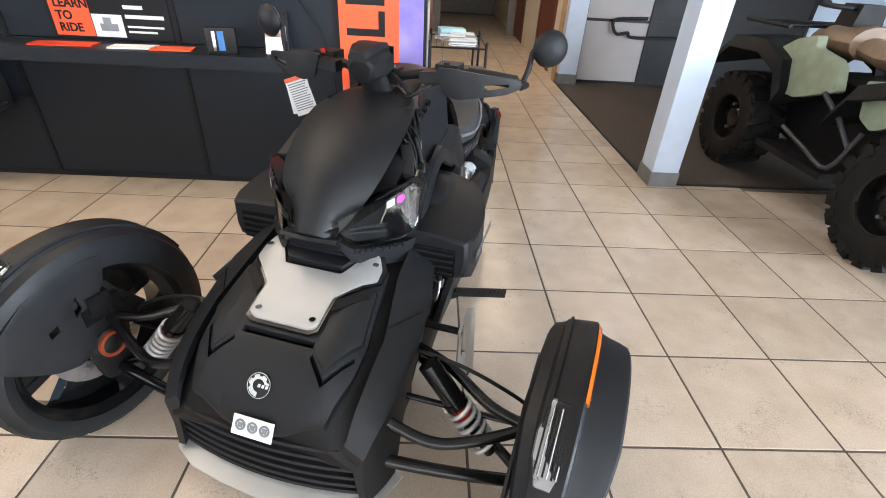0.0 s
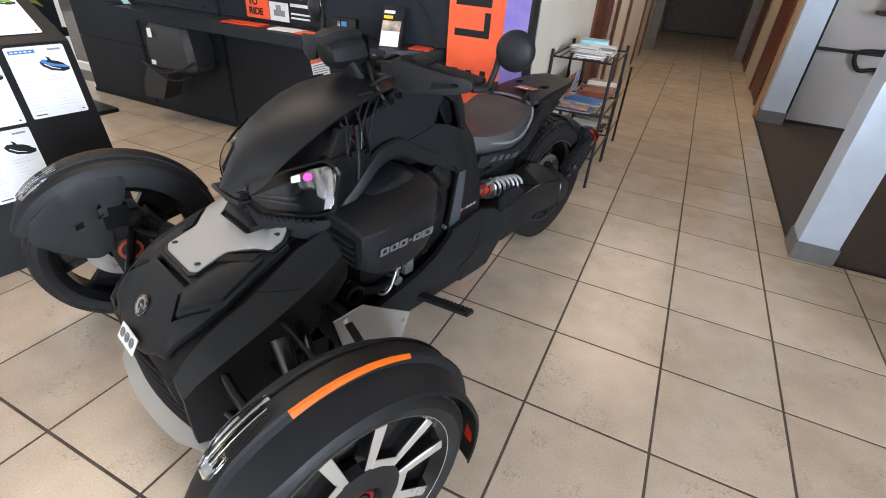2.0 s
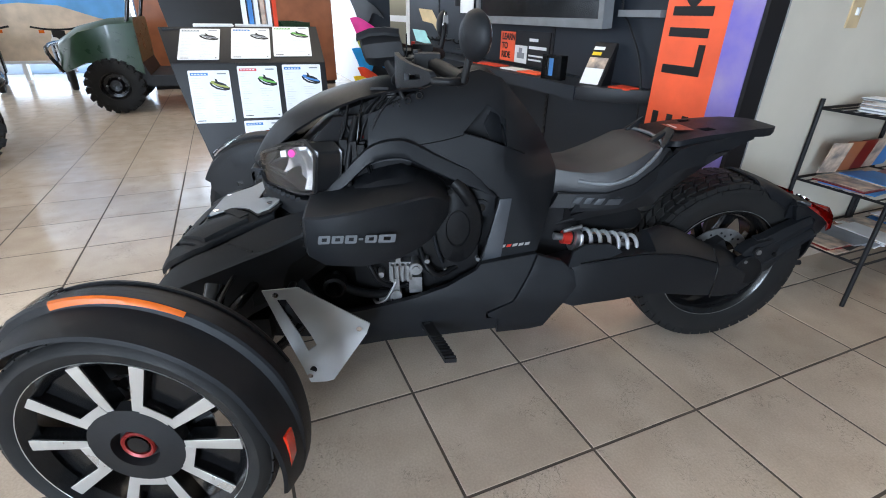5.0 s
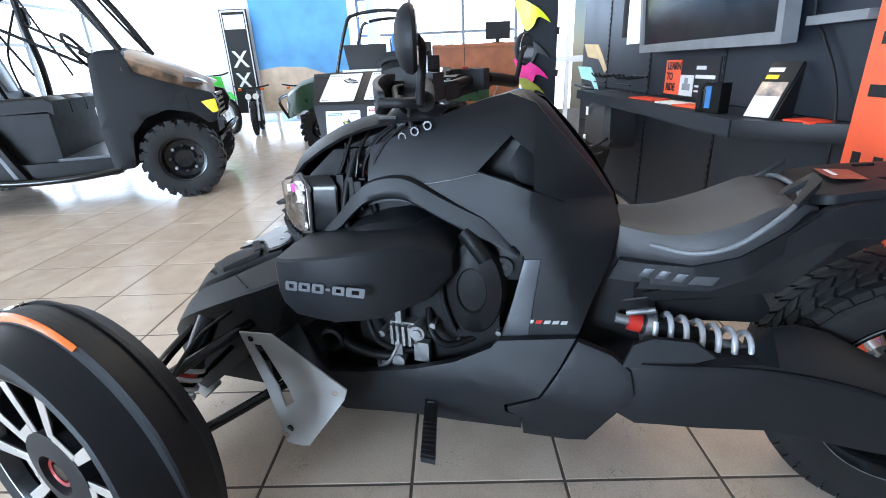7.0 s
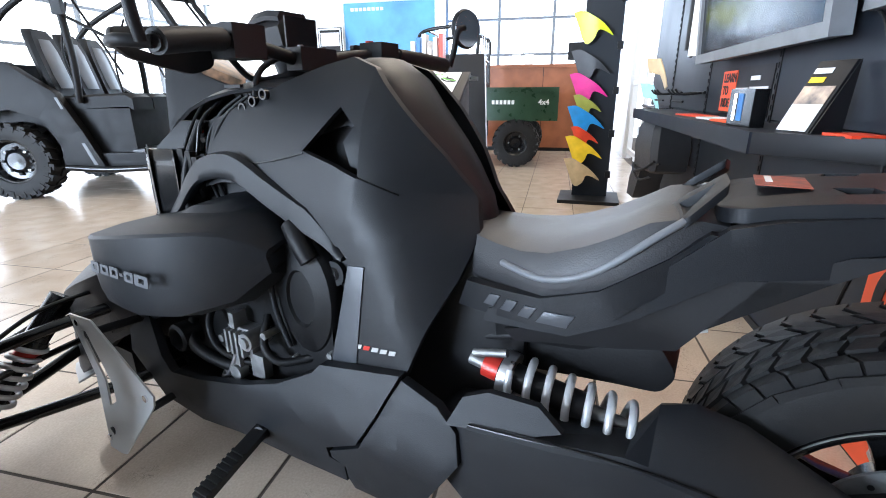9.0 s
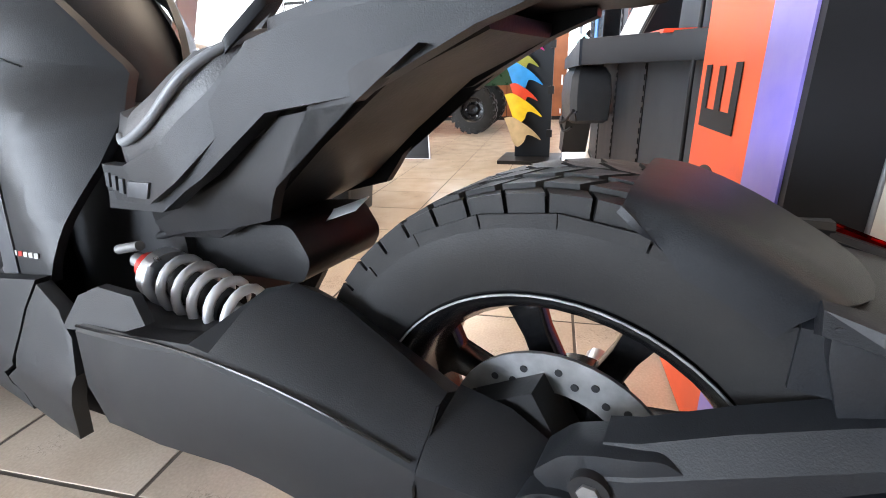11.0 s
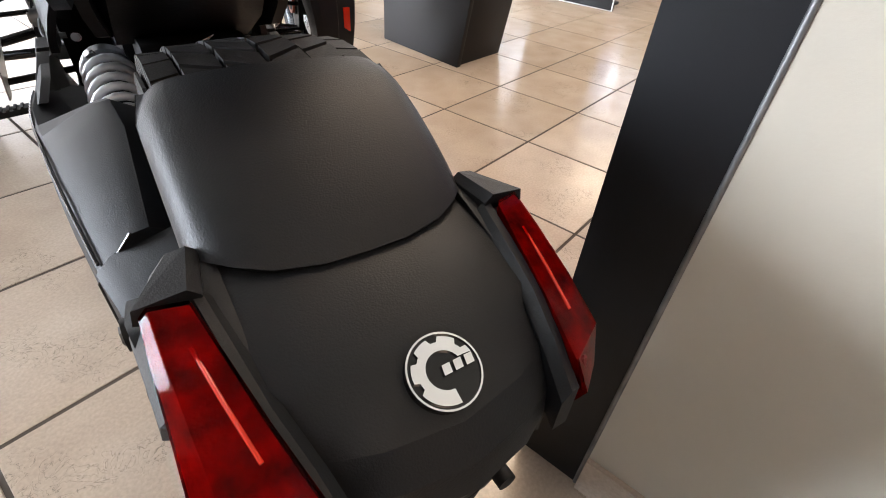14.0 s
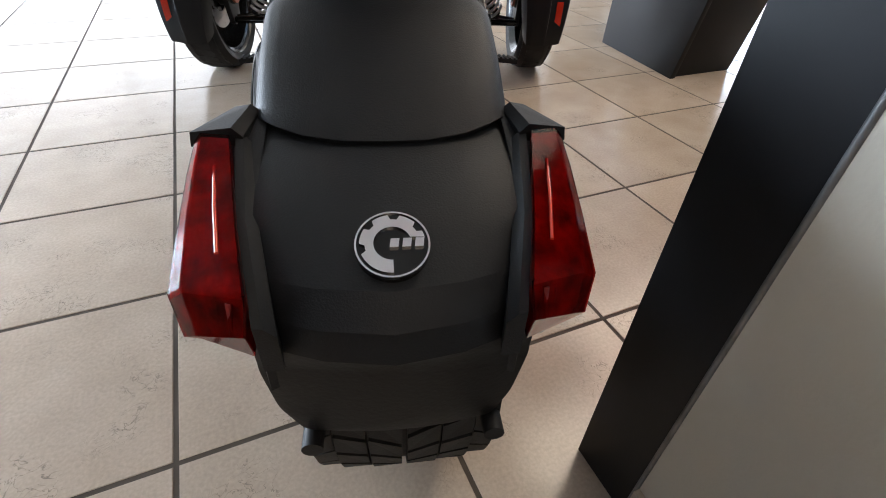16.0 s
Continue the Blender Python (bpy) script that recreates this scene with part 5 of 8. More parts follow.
both(fairing)
rings = []
for y, zt_, w in ((0.56, 0.905, 0.1), (0.64, 0.93, 0.1), (0.72, 0.957, 0.095), (0.8, 0.978, 0.085), (0.83, 0.976, 0.085), (0.87, 0.948, 0.09), (0.92, 0.893, 0.095), (0.97, 0.833, 0.09), (1.0, 0.795, 0.08), (1.04, 0.735, 0.06), (1.055, 0.68, 0.055), (1.05, 0.6, 0.06)):
    rings.append([Vector((w * a, y - (0.0 if y < 0.9 else 0.02 * a * a), zt_ - 0.022 * d)) for a, d in ((-1.3, 5.5), (-1.18, 2.6), (-1.0, 1.2), (-0.75, 0.45), (-0.4, 0.1), (0, 0), (0.4, 0.1), (0.75, 0.45), (1.0, 1.2), (1.18, 2.6), (1.3, 5.5))])
loft("tank_cover", rings, "satin", trike, "satin black tank cover", cap=False, closed=False, thick=0.012)


# -- belly panels --
def belly(s):
    px = lambda a, b: Vector((s * float(np.interp(b, [0.1, 0.2, 0.32, 0.42, 0.5], [0.2, 0.25, 0.265, 0.24, 0.205])) * (1 if a > 0.5 else 1 + 0.25 * (0.5 - a)), a, b))
    skin("belly_panel", [(0.2, 0.5), (0.275, 0.41), (0.355, 0.292), (0.45, 0.3), (0.605, 0.335), (0.7, 0.365), (0.79, 0.412), (0.805, 0.43), (0.98, 0.455), (0.945, 0.38), (0.905, 0.31), (0.825, 0.268), (0.828, 0.245), (0.865, 0.24), (0.865, 0.2),
                         (0.7, 0.175), (0.577, 0.166), (0.43, 0.14), (0.36, 0.13), (0.29, 0.2), (0.22, 0.32), (0.19, 0.42)], px, (-0.02 * s, 0, 0), "matte", trike, "matte black belly side panel", 0.04, 0.004)
    skin("rear_quarter", [(0.985, 0.45), (1.06, 0.43), (1.1, 0.40), (1.11, 0.35), (1.06, 0.27), (1.02, 0.2), (0.98, 0.185), (0.87, 0.172), (0.868, 0.236), (0.835, 0.248), (0.832, 0.262), (0.91, 0.305), (0.95, 0.378)], px, (-0.02 * s, 0, 0), "matte", trike, "matte black rear quarter panel", 0.04, 0.004)
    # silver bracket plate in front
    bx = lambda a, b: Vector((s * float(np.interp(b, [0.13, 0.3, 0.45], [0.405, 0.372, 0.378])), a, b))
    plate_ = new("bracket_plate")
    plate_.parent = trike
    plate_["label"] = "silver grey side bracket plate with a slot"
    skin("bracket_sheet", [[(0.19, 0.45), (0.285, 0.456), (0.468, 0.326), (0.456, 0.292), (0.356, 0.155), (0.335, 0.15), (0.29, 0.15), (0.271, 0.2), (0.228, 0.305)],
                           [(0.223, 0.42), (0.248, 0.42), (0.315, 0.265), (0.29, 0.248)]], bx, (-0.004 * s, 0, 0), "grey", plate_, "", 0.05, 0.001)
    for y, z in ((0.224, 0.437), (0.436, 0.312), (0.29, 0.173)):
        disc("plate_screw", 0.008, s * (abs(bx(y, z).x)), s * (abs(bx(y, z).x) + 0.004), (0, y, z), "chrome", plate_, n=14, bevel=0.001)
    tube("bracket_stay", [(s * 0.2, 0.25, 0.4), (s * 0.375, 0.24, 0.41)], 0.01, "dark", plate_)
    tube("bracket_stay", [(s * 0.2, 0.33, 0.22), (s * 0.395, 0.3, 0.19)], 0.01, "dark", plate_)
    # footpeg
    peg = new("footpeg")
    peg.parent = trike
    peg["label"] = "black folding footpeg"
    bm = bmesh.new()
    add_box(bm, (0.25, -0.017, 0.0), (0.44, 0.017, 0.014))
    for k in range(8):
        add_box(bm, (0.33 + 0.014 * k, -0.017, 0.014), (0.336 + 0.014 * k, 0.017, 0.018))
    sharp_bevel(bm, 0.003)
    for v in bm.verts:
        v.co = Vector((s * v.co.x, v.co.y + 0.635 + 0.3 * (v.co.x - 0.25), v.co.z + 0.226))
    part("peg_tread", bm, "dark", peg)
    tube("peg_arm", [(s * 0.2, 0.62, 0.2), (s * 0.27, 0.64, 0.23)], 0.016, "dark", peg)


both(belly)
loft("belly_pan", [[Vector((x, y, z)) for x, z in ((-w, z0 + 0.03), (-w * 0.8, z0), (w * 0.8, z0), (w, z0 + 0.03), (w, z0 + 0.1), (-w, z0 + 0.1))] for y, w, z0 in ((0.1, 0.2, 0.15), (0.4, 0.21, 0.13), (0.8, 0.21, 0.15), (1.0, 0.2, 0.17))], "dark", trike, r=0.004)

# -- seat and rack --
sw = lerp_table([(1.0, 0.075), (1.06, 0.1), (1.12, 0.13), (1.2, 0.165), (1.28, 0.17), (1.36, 0.15), (1.42, 0.11)])
st = lerp_table([(1.0, 0.70), (1.05, 0.695), (1.1, 0.69), (1.15, 0.69), (1.22, 0.705), (1.28, 0.735), (1.33, 0.765), (1.37, 0.772), (1.42, 0.755)])
sb = lerp_table([(1.0, 0.58), (1.1, 0.595), (1.2, 0.605), (1.3, 0.63), (1.42, 0.68)])
rings = []
for y in (1.0, 1.02, 1.06, 1.1, 1.15, 1.2, 1.25, 1.29, 1.33, 1.36, 1.39, 1.42):
    w, t, b = sw(y), st(y), sb(y)
    rings.append([Vector((w * a, y, b + (t - b) * q)) for a, q in ((-0.9, 0), (-1.0, 0.25), (-1.0, 0.6), (-0.9, 0.88), (-0.6, 0.97), (-0.3, 0.975), (0, 0.97), (0.3, 0.975), (0.6, 0.97), (0.9, 0.88), (1.0, 0.6), (1.0, 0.25), (0.9, 0))])
loft("seat", rings, "seat", trike, "black vinyl saddle with raised rear")


def seat_side(s):
    xs = lambda a, b: Vector((s * float(np.interp(a, [1.03, 1.1, 1.2, 1.3, 1.45], [0.12, 0.15, 0.175, 0.175, 0.13])), a, b))
    skin("seat_trim", [(1.04, 0.565), (1.06, 0.615), (1.2, 0.628), (1.28, 0.655), (1.36, 0.71), (1.4, 0.745), (1.43, 0.74), (1.38, 0.68), (1.3, 0.615), (1.24, 0.585), (1.12, 0.575)], xs, (-0.02 * s, 0, 0), "satin", trike, "black seat side trim with pale inserts", 0.04, 0.003)
    for k in range(4):
        y0 = 1.1 + 0.032 * k
        w = 0.02 if k < 3 else 0.045
        skin("trim_insert", [(y0, 0.59), (y0 + w, 0.591), (y0 + w + 0.012, 0.612), (y0 + 0.012, 0.61)], lambda a, b: xs(a, b) + Vector((s * 0.003, 0, 0)), (-0.005 * s, 0, 0), "grey_strip", trike, "", 0, 0.001)
    tube("seat_piping", [(s * x, y, z) for x, y, z in smooth_path([(0.128, 1.12, 0.655), (0.165, 1.2, 0.655), (0.172, 1.27, 0.68), (0.155, 1.34, 0.735), (0.1, 1.385, 0.765), (0.0, 1.395, 0.772)])], 0.0055, "piping", trike, "pale grey seat piping")
    # rack arm: from under the seat up to the rear plate
    xa = lambda a, b: Vector((s * float(np.interp(a, [1.1, 1.3, 1.45, 1.6, 1.7], [0.155, 0.165, 0.145, 0.115, 0.1])), a, b))
    skin("rack_arm", [(1.1, 0.56), (1.24, 0.571), (1.33, 0.62), (1.43, 0.69), (1.53, 0.705), (1.64, 0.757), (1.69, 0.774), (1.69, 0.792), (1.55, 0.779), (1.47, 0.768), (1.42, 0.755), (1.36, 0.70), (1.28, 0.635), (1.22, 0.6), (1.11, 0.585)], xa, (-0.022 * s, 0, 0), "matte", trike, "matte black rack arm", 0.04, 0.005)
    skin("rack_side", [(1.2, 0.56), (1.33, 0.615), (1.43, 0.685), (1.53, 0.70), (1.6, 0.745), (1.54, 0.733), (1.475, 0.7), (1.41, 0.61), (1.382, 0.567), (1.3, 0.545), (1.2, 0.525), (1.14, 0.51), (1.12, 0.53)], lambda a, b: Vector((s * float(np.interp(b, [0.5, 0.6, 0.75], [0.105, 0.13, 0.13])), a, b)), (-0.015 * s, 0, 0), "dark", trike, "", 0.04, 0.003)


both(seat_side)
loft("under_tray", [[Vector((x, y, z)) for x, z in ((-w, z0), (w, z0), (w + 0.015, z1), (-w - 0.015, z1))] for y, w, z0, z1 in ((1.1, 0.095, 0.5, 0.58), (1.25, 0.1, 0.52, 0.62), (1.36, 0.1, 0.575, 0.66), (1.45, 0.095, 0.65, 0.71), (1.54, 0.09, 0.715, 0.745), (1.64, 0.08, 0.755, 0.77))], "engineblack", trike, r=0.006)
rz = lerp_table([(1.35, 0.745), (1.42, 0.782), (1.5, 0.796), (1.62, 0.806), (1.7, 0.81), (1.8, 0.806)])
skin("rack_plate", [rounded([(-0.125, 1.42), (-0.115, 1.6), (-0.1, 1.7), (-0.075, 1.785), (0.075, 1.785), (0.1, 1.7), (0.115, 1.6), (0.125, 1.42), (0.09, 1.4), (-0.09, 1.4)], 0.03), [(0.05, 1.52), (0.085, 1.53), (0.08, 1.57), (0.05, 1.56)], [(-0.05, 1.52), (-0.05, 1.56), (-0.08, 1.57), (-0.085, 1.53)]],
     lambda a, b: Vector((a, b, rz(b) - 0.6 * max(0, abs(a) - 0.06) ** 1.6)), lambda co: Vector((0, 0, -float(np.interp(co.y, [1.4, 1.6, 1.75, 1.79], [0.018, 0.022, 0.028, 0.008])))), "matte", trike, "matte black rear rack plate", 0.04, 0.004)
both(lambda s: skin("rack_frame", [rounded([(0.085, 1.343), (0.078, 1.36), (0.078, 1.405), (0.11, 1.412), (0.137, 1.372), (0.12, 1.347)], 0.006), [(0.09, 1.357), (0.09, 1.396), (0.126, 1.366)]], lambda a, b: Vector((s * a, b, 0.768 + 0.786 * (b - 1.355) - 0.4325 * (a - 0.09))), (0, 0, -0.014), "matte", trike, "", 0.03, 0.003))
box("caution_label", (0.0, 1.44, 0.0), (0.09, 1.5, 0.001), "labelred", trike, "small dark red caution label with white bar", r=0, m=Matrix.Translation((-0.02, 0, 0.7975)) @ Matrix.Identity(4))
box("caution_bar", (0.01, 1.452, 0.001), (0.06, 1.46, 0.0018), "paper", trike, r=0, m=Matrix.Translation((-0.02, 0, 0.7975)))


# -- rear shock --
shock = new("rear_shock")
shock.parent = trike
shock["label"] = "rear shock absorber with pale coil spring"
a, b = Vector((0.122, 1.065, 0.465)), Vector((0.122, 1.35, 0.418))
d = b - a
tube("shock_body", [a + d * 0.2, a + d * 0.75], 0.024, "dark", shock, n=16)
tube("shock_rod", [a, b], 0.012, "casting", shock)
tube("shock_spring", coil(a + d * 0.28, a + d * 0.98, 0.037, 6.2, 18), 0.0068, "spring", shock, "pale grey coil spring", 10)
tube("shock_collar", [a + d * 0.22, a + d * 0.29], 0.04, "steel", shock, "ribbed steel collar", 20)
tube("shock_cap", [a + d * 0.1, a + d * 0.2], 0.022, "redpaint", shock, "red shock cap", 16)
tube("shock_valve", [a + Vector((0.03, 0.02, 0.03)), a + Vector((0.03, 0.08, 0.045))], 0.007, "casting", shock)
tube("rear_link", [(0.08, 1.0, 0.47), (0.1, 1.22, 0.54)], 0.008, "dark", trike)
skin("hanger", rounded([(1.1, 0.44), (1.12, 0.52), (1.36, 0.545), (1.39, 0.5), (1.37, 0.465), (1.3, 0.46)], 0.015), lambda a, b: Vector((0.075, a, b)), (-0.15, 0, 0), "engineblack", trike, "", 0, 0.012)
loft("warning_tag", [[Vector((x, y, z)), Vector((x + 0.03, y, z - 0.012)), Vector((x + 0.0305, y, z - 0.011)), Vector((x, y, z + 0.001))] for x, y, z in ((-0.02, 1.3, 0.525), (-0.015, 1.36, 0.545), (-0.015, 1.42, 0.568))], "paper", trike, "pale hanging label")
box("orange_connector", (0.02, 1.31, 0.5), (0.05, 1.36, 0.53), "orange", trike, r=0.005)


# -- swingarm covers --
def recess_at(s):
    ob = new("axle_end")
    ob.parent = trike
    ob.matrix_local = pose(0.152 * s, 1.757, 0.335)
    return ob


def swing(s):
    low = lerp_table([(1.04, 0.30), (1.08, 0.245), (1.2, 0.262), (1.4, 0.28), (1.55, 0.25), (1.62, 0.24)])
    crest = lerp_table([(1.04, 0.38), (1.1, 0.42), (1.2, 0.432), (1.35, 0.447), (1.5, 0.42), (1.6, 0.388), (1.62, 0.38)])
    cx = lerp_table([(1.04, 0.2), (1.1, 0.245), (1.25, 0.245), (1.45, 0.225), (1.6, 0.203), (1.62, 0.2)])
    top = lerp_table([(1.04, 0.4), (1.15, 0.425), (1.3, 0.428), (1.345, 0.436), (1.375, 0.486), (1.42, 0.5), (1.48, 0.485), (1.6, 0.43), (1.62, 0.42)])
    ti = lerp_table([(1.04, 0.19), (1.2, 0.18), (1.35, 0.14), (1.48, 0.125), (1.62, 0.135)])
    rs = []
    for y in (1.04, 1.07, 1.12, 1.18, 1.25, 1.32, 1.345, 1.375, 1.42, 1.48, 1.55, 1.62):
        rs.append([Vector((s * x, y, z)) for x, z in ((0.1, low(y) + 0.03), (cx(y) - 0.03, low(y)), (cx(y) - 0.004, low(y) + 0.015), (cx(y) + 0.006, (low(y) + crest(y)) / 2), (cx(y), crest(y) - 0.006), (cx(y) - 0.008, crest(y) + 0.003), (ti(y) + 0.02, top(y) - 0.004), (ti(y), top(y)), (0.1, top(y) - 0.02))])
    loft("swingarm_cover", rs, "matte", trike, "matte black swingarm cover", r=0.0, smooth=30)
    tube("cover_seam", smooth_path([(s * (cx(y) - 0.003), y, crest(y) + 0.001) for y in (1.12, 1.2, 1.3, 1.4, 1.5, 1.58, 1.615)], 3), 0.002, "gloss", trike, "", 6)
    tube("cover_joint", [(s * (cx(1.62) + 0.004), 1.621, z) for z in (0.25, 0.3, 0.36)] + [(s * (ti(1.62) + 0.02), 1.621, top(1.62) - 0.002)], 0.002, "gloss", trike, "", 6)
    # front lip rising towards the fairing
    skin("cover_lip", [(1.08, 0.41), (1.1, 0.455), (1.14, 0.472), (1.22, 0.474), (1.26, 0.45), (1.22, 0.435)], lambda a, b: Vector((s * (0.245 - 0.5 * (b - 0.41)), a, b)), (-0.012 * s, 0, 0), "matte", trike, "", 0.03, 0.003)
    # casting behind the seam
    rs = []
    for y, z0, z1, x in ((1.622, 0.245, 0.395, 0.203), (1.68, 0.235, 0.385, 0.19), (1.74, 0.24, 0.35, 0.18), (1.79, 0.26, 0.32, 0.165)):
        rs.append([Vector((s * a, y, z)) for a, z in ((0.11, z0), (x, z0 + 0.01), (x, z1 - 0.02), (x - 0.02, z1), (0.11, z1 + 0.02))])
    loft("axle_casting", rs, "matte", trike, "", r=0.004)
    # two-arm plate holding the tail
    px = lambda a, b: Vector((s * float(np.interp(a, [1.7, 1.8, 1.9, 2.02], [0.168, 0.172, 0.16, 0.145])), a, b))
    skin("tail_bracket", rounded([(1.72, 0.395), (1.745, 0.425), (1.77, 0.437), (1.82, 0.452), (1.86, 0.43), (1.85, 0.4), (1.87, 0.36), (1.83, 0.325), (1.8, 0.345), (1.79, 0.385), (1.745, 0.38)], 0.008), px, (-0.045 * s, 0, 0), "matte", trike, "matte black tail bracket with two arms", 0.04, 0.008)
    for arm_rings in (((1.775, 0.388, 0.44), (1.8, 0.4, 0.449), (1.86, 0.425, 0.477), (1.92, 0.455, 0.501), (1.962, 0.48, 0.516), (1.98, 0.494, 0.513)),
                      ((1.81, 0.33, 0.378), (1.85, 0.352, 0.4), (1.9, 0.384, 0.428), (1.95, 0.416, 0.454), (1.985, 0.438, 0.469), (1.998, 0.45, 0.467))):
        rs = []
        for k_, (y, z0, z1) in enumerate(arm_rings):
            x = px(y, z0).x * s + 0.004 - (0.016 if k_ == 5 else 0)
            rs.append([Vector((s * a, y, z)) for a, z in ((x - 0.05, z0), (x - 0.008, z0), (x, z0 + 0.008), (x - 0.002, z0 + (z1 - z0) * 0.55), (x - 0.02, z1), (x - 0.05, z1 + 0.004))])
        loft("bracket_arm", rs, "matte", trike, "", r=0.002, smooth=20)
    # recessed web between the two arms
    skin("bracket_web", [(1.82, 0.41), (1.93, 0.47), (1.975, 0.49), (1.985, 0.45), (1.93, 0.405), (1.85, 0.36)], lambda a, b: px(a, b) - Vector((s * 0.03, 0, 0)), (-0.01 * s, 0, 0), "dark", trike, "", 0.05, 0)
    for y, z, r in ((1.772, 0.407, 0.0165), (1.735, 0.372, 0.01)):
        disc("bracket_bolt", r, s * 0.165, s * 0.18, (0, y, z), "dark", trike, n=20, bevel=0.002)
        disc("bolt_hex", r * 0.58, s * 0.178, s * 0.183, (0, y, z), "casting", trike, n=6, bevel=0.001)
    disc("axle_recess", 0.05, s * 0.15, s * 0.1755, (0, 1.757, 0.335), "engineblack", trike, "dark round axle recess", n=40, bevel=0.004)
    lathe("recess_lip", [(0.05, 0.0), (0.056, 0.0), (0.056, 0.026 * s), (0.05, 0.026 * s)], "matte", recess_at(s), "", 40)
    # raised black disc stands in for the shade inside a bracket hole
    disc("bracket_hole", 0.008, s * 0.168, s * 0.1735, (0, 1.841, 0.393), "engineblack", trike, n=16)


def cheek(s):
    # side cheek between tyre and tail light
    skin("tail_cheek", rounded([(1.9, 0.566), (1.934, 0.557), (1.97, 0.547), (2.01, 0.531), (2.03, 0.507), (2.04, 0.48), (2.036, 0.445), (2.01, 0.412), (1.97, 0.41), (1.94, 0.44), (1.918, 0.49), (1.902, 0.54)], 0.006), lambda a, b: Vector((0.004 + s * (0.127 + 0.01 * (2.0 - a) - 0.25 * max(0, 0.5 - b)), a, b)), (-0.035 * s, 0, 0), "matte", trike, "matte black cheek under the tail light", 0.03, 0.006)


swing(1)
both(cheek)


# -- rear wheel --
rear = new("rear_wheel")
rear.parent = trike
rear.matrix_local = pose(0, AXLE_Y, RR)
rear["label"] = "rear wheel with wide block-tread tyre and black spokes"
bm = bmesh.new()
add_lathe(bm, tyre_profile(RR - 0.008, 0.205, 0.205), 72)
part("tyre", bm, "rubber", rear, "wide black tyre")
NB = 48
bm = bmesh.new()
for k in range(NB):
    a = 2 * math.pi * k / NB
    st_ = 2 * math.pi / NB
    for side in (1, -1):
        o = a + (0.5 * st_ if side < 0 else 0)
        add_lug(bm, RR - 0.014, RR, o, o + st_ * 0.8, side * 0.003, side * 0.035, side * st_ * 0.55 * side, 0, 0, 0)
        add_lug(bm, RR - 0.016, RR - 0.002, o + st_ * 0.35, o + st_ * 1.15, side * 0.038, side * 0.0685, side * st_ * 0.4 * side, 0, 0, 0)
        add_lug(bm, RR - 0.03, RR - 0.0065, o + st_ * 0.58, o + st_ * 1.47, side * 0.071, side * 0.0935, -st_ * 0.25, 0, 0, 0)
for k in range(NB // 2):
    a = 4 * math.pi * k / NB
    for side in (1, -1):
        add_lug(bm, RR - 0.046, RR - 0.022, a, a + 4 * math.pi / NB * (0.985 if k % 2 else 0.97), side * 0.0965, side * 0.0995 , 0.0, 0, 0, 0)
sharp_bevel(bm, 0.0015, 1, 40)
tagged(part("tread", bm, "rubber", rear), kind="stuff")
lathe("rim", [(0.2, -0.09), (0.21, -0.097), (0.212, -0.085), (0.185, -0.06), (0.18, 0.05), (0.196, 0.085), (0.21, 0.096), (0.213, 0.088), (0.2, 0.07), (0.19, -0.05)], "gloss", rear, "black rim")
lathe("rim_line", [(0.2105, 0.0945), (0.2125, 0.0945), (0.2125, 0.0965), (0.2105, 0.0965)], "casting", rear, "thin silver rim line", 64)
for k in range(7):
    a = 2 * math.pi * k / 7 + 0.2
    bm = bmesh.new()
    pol = lambda r, t: (r * math.cos(t), r * math.sin(t))
    add_skin(bm, [[pol(0.06, a - 0.3), pol(0.12, a - 0.13), pol(0.165, a - 0.13), pol(0.192, a - 0.26), pol(0.192, a + 0.26), pol(0.165, a + 0.13), pol(0.12, a + 0.13), pol(0.06, a + 0.3)]], lambda p, r_: Vector((-0.035, p, r_)), (0.03, 0, 0), 0)
    sharp_bevel(bm, 0.005)
    part("spoke", bm, "gloss", rear)
disc("hub", 0.07, -0.05, 0.04, (0, 0, 0), "gloss", rear, bevel=0.006)
bm = bmesh.new()
add_lathe(bm, [(0.085, 0.055), (0.13, 0.055), (0.13, 0.06), (0.085, 0.06)], 48)
part("brake_disc", bm, "casting", rear, "drilled brake disc")
bm = bmesh.new()
for k in range(36):
    a = 2 * math.pi * k / 36
    rr_ = 0.1 + 0.011 * (k % 2)
    add_disc(bm, 0.0042, 0.054, 0.0612, (0, rr_ * math.cos(a), rr_ * math.sin(a)), n=10)
tagged(part("disc_hole", bm, "dark", rear), kind="stuff")
tube("axle", [(-0.16, 0, 0), (0.16, 0, 0)], 0.018, "steel", rear)
bm = bmesh.new()
add_box(bm, (0.04, -0.1, -0.05), (0.1, -0.02, 0.04), Euler((radians(-60), 0, 0)).to_matrix().to_4x4())
sharp_bevel(bm, 0.012, 3)
part("caliper", bm, "dark", rear)

# -- hugger and tail --
def hug(a, R):
    return 1.70 + R * math.sin(a), 0.298 + R * math.cos(a)


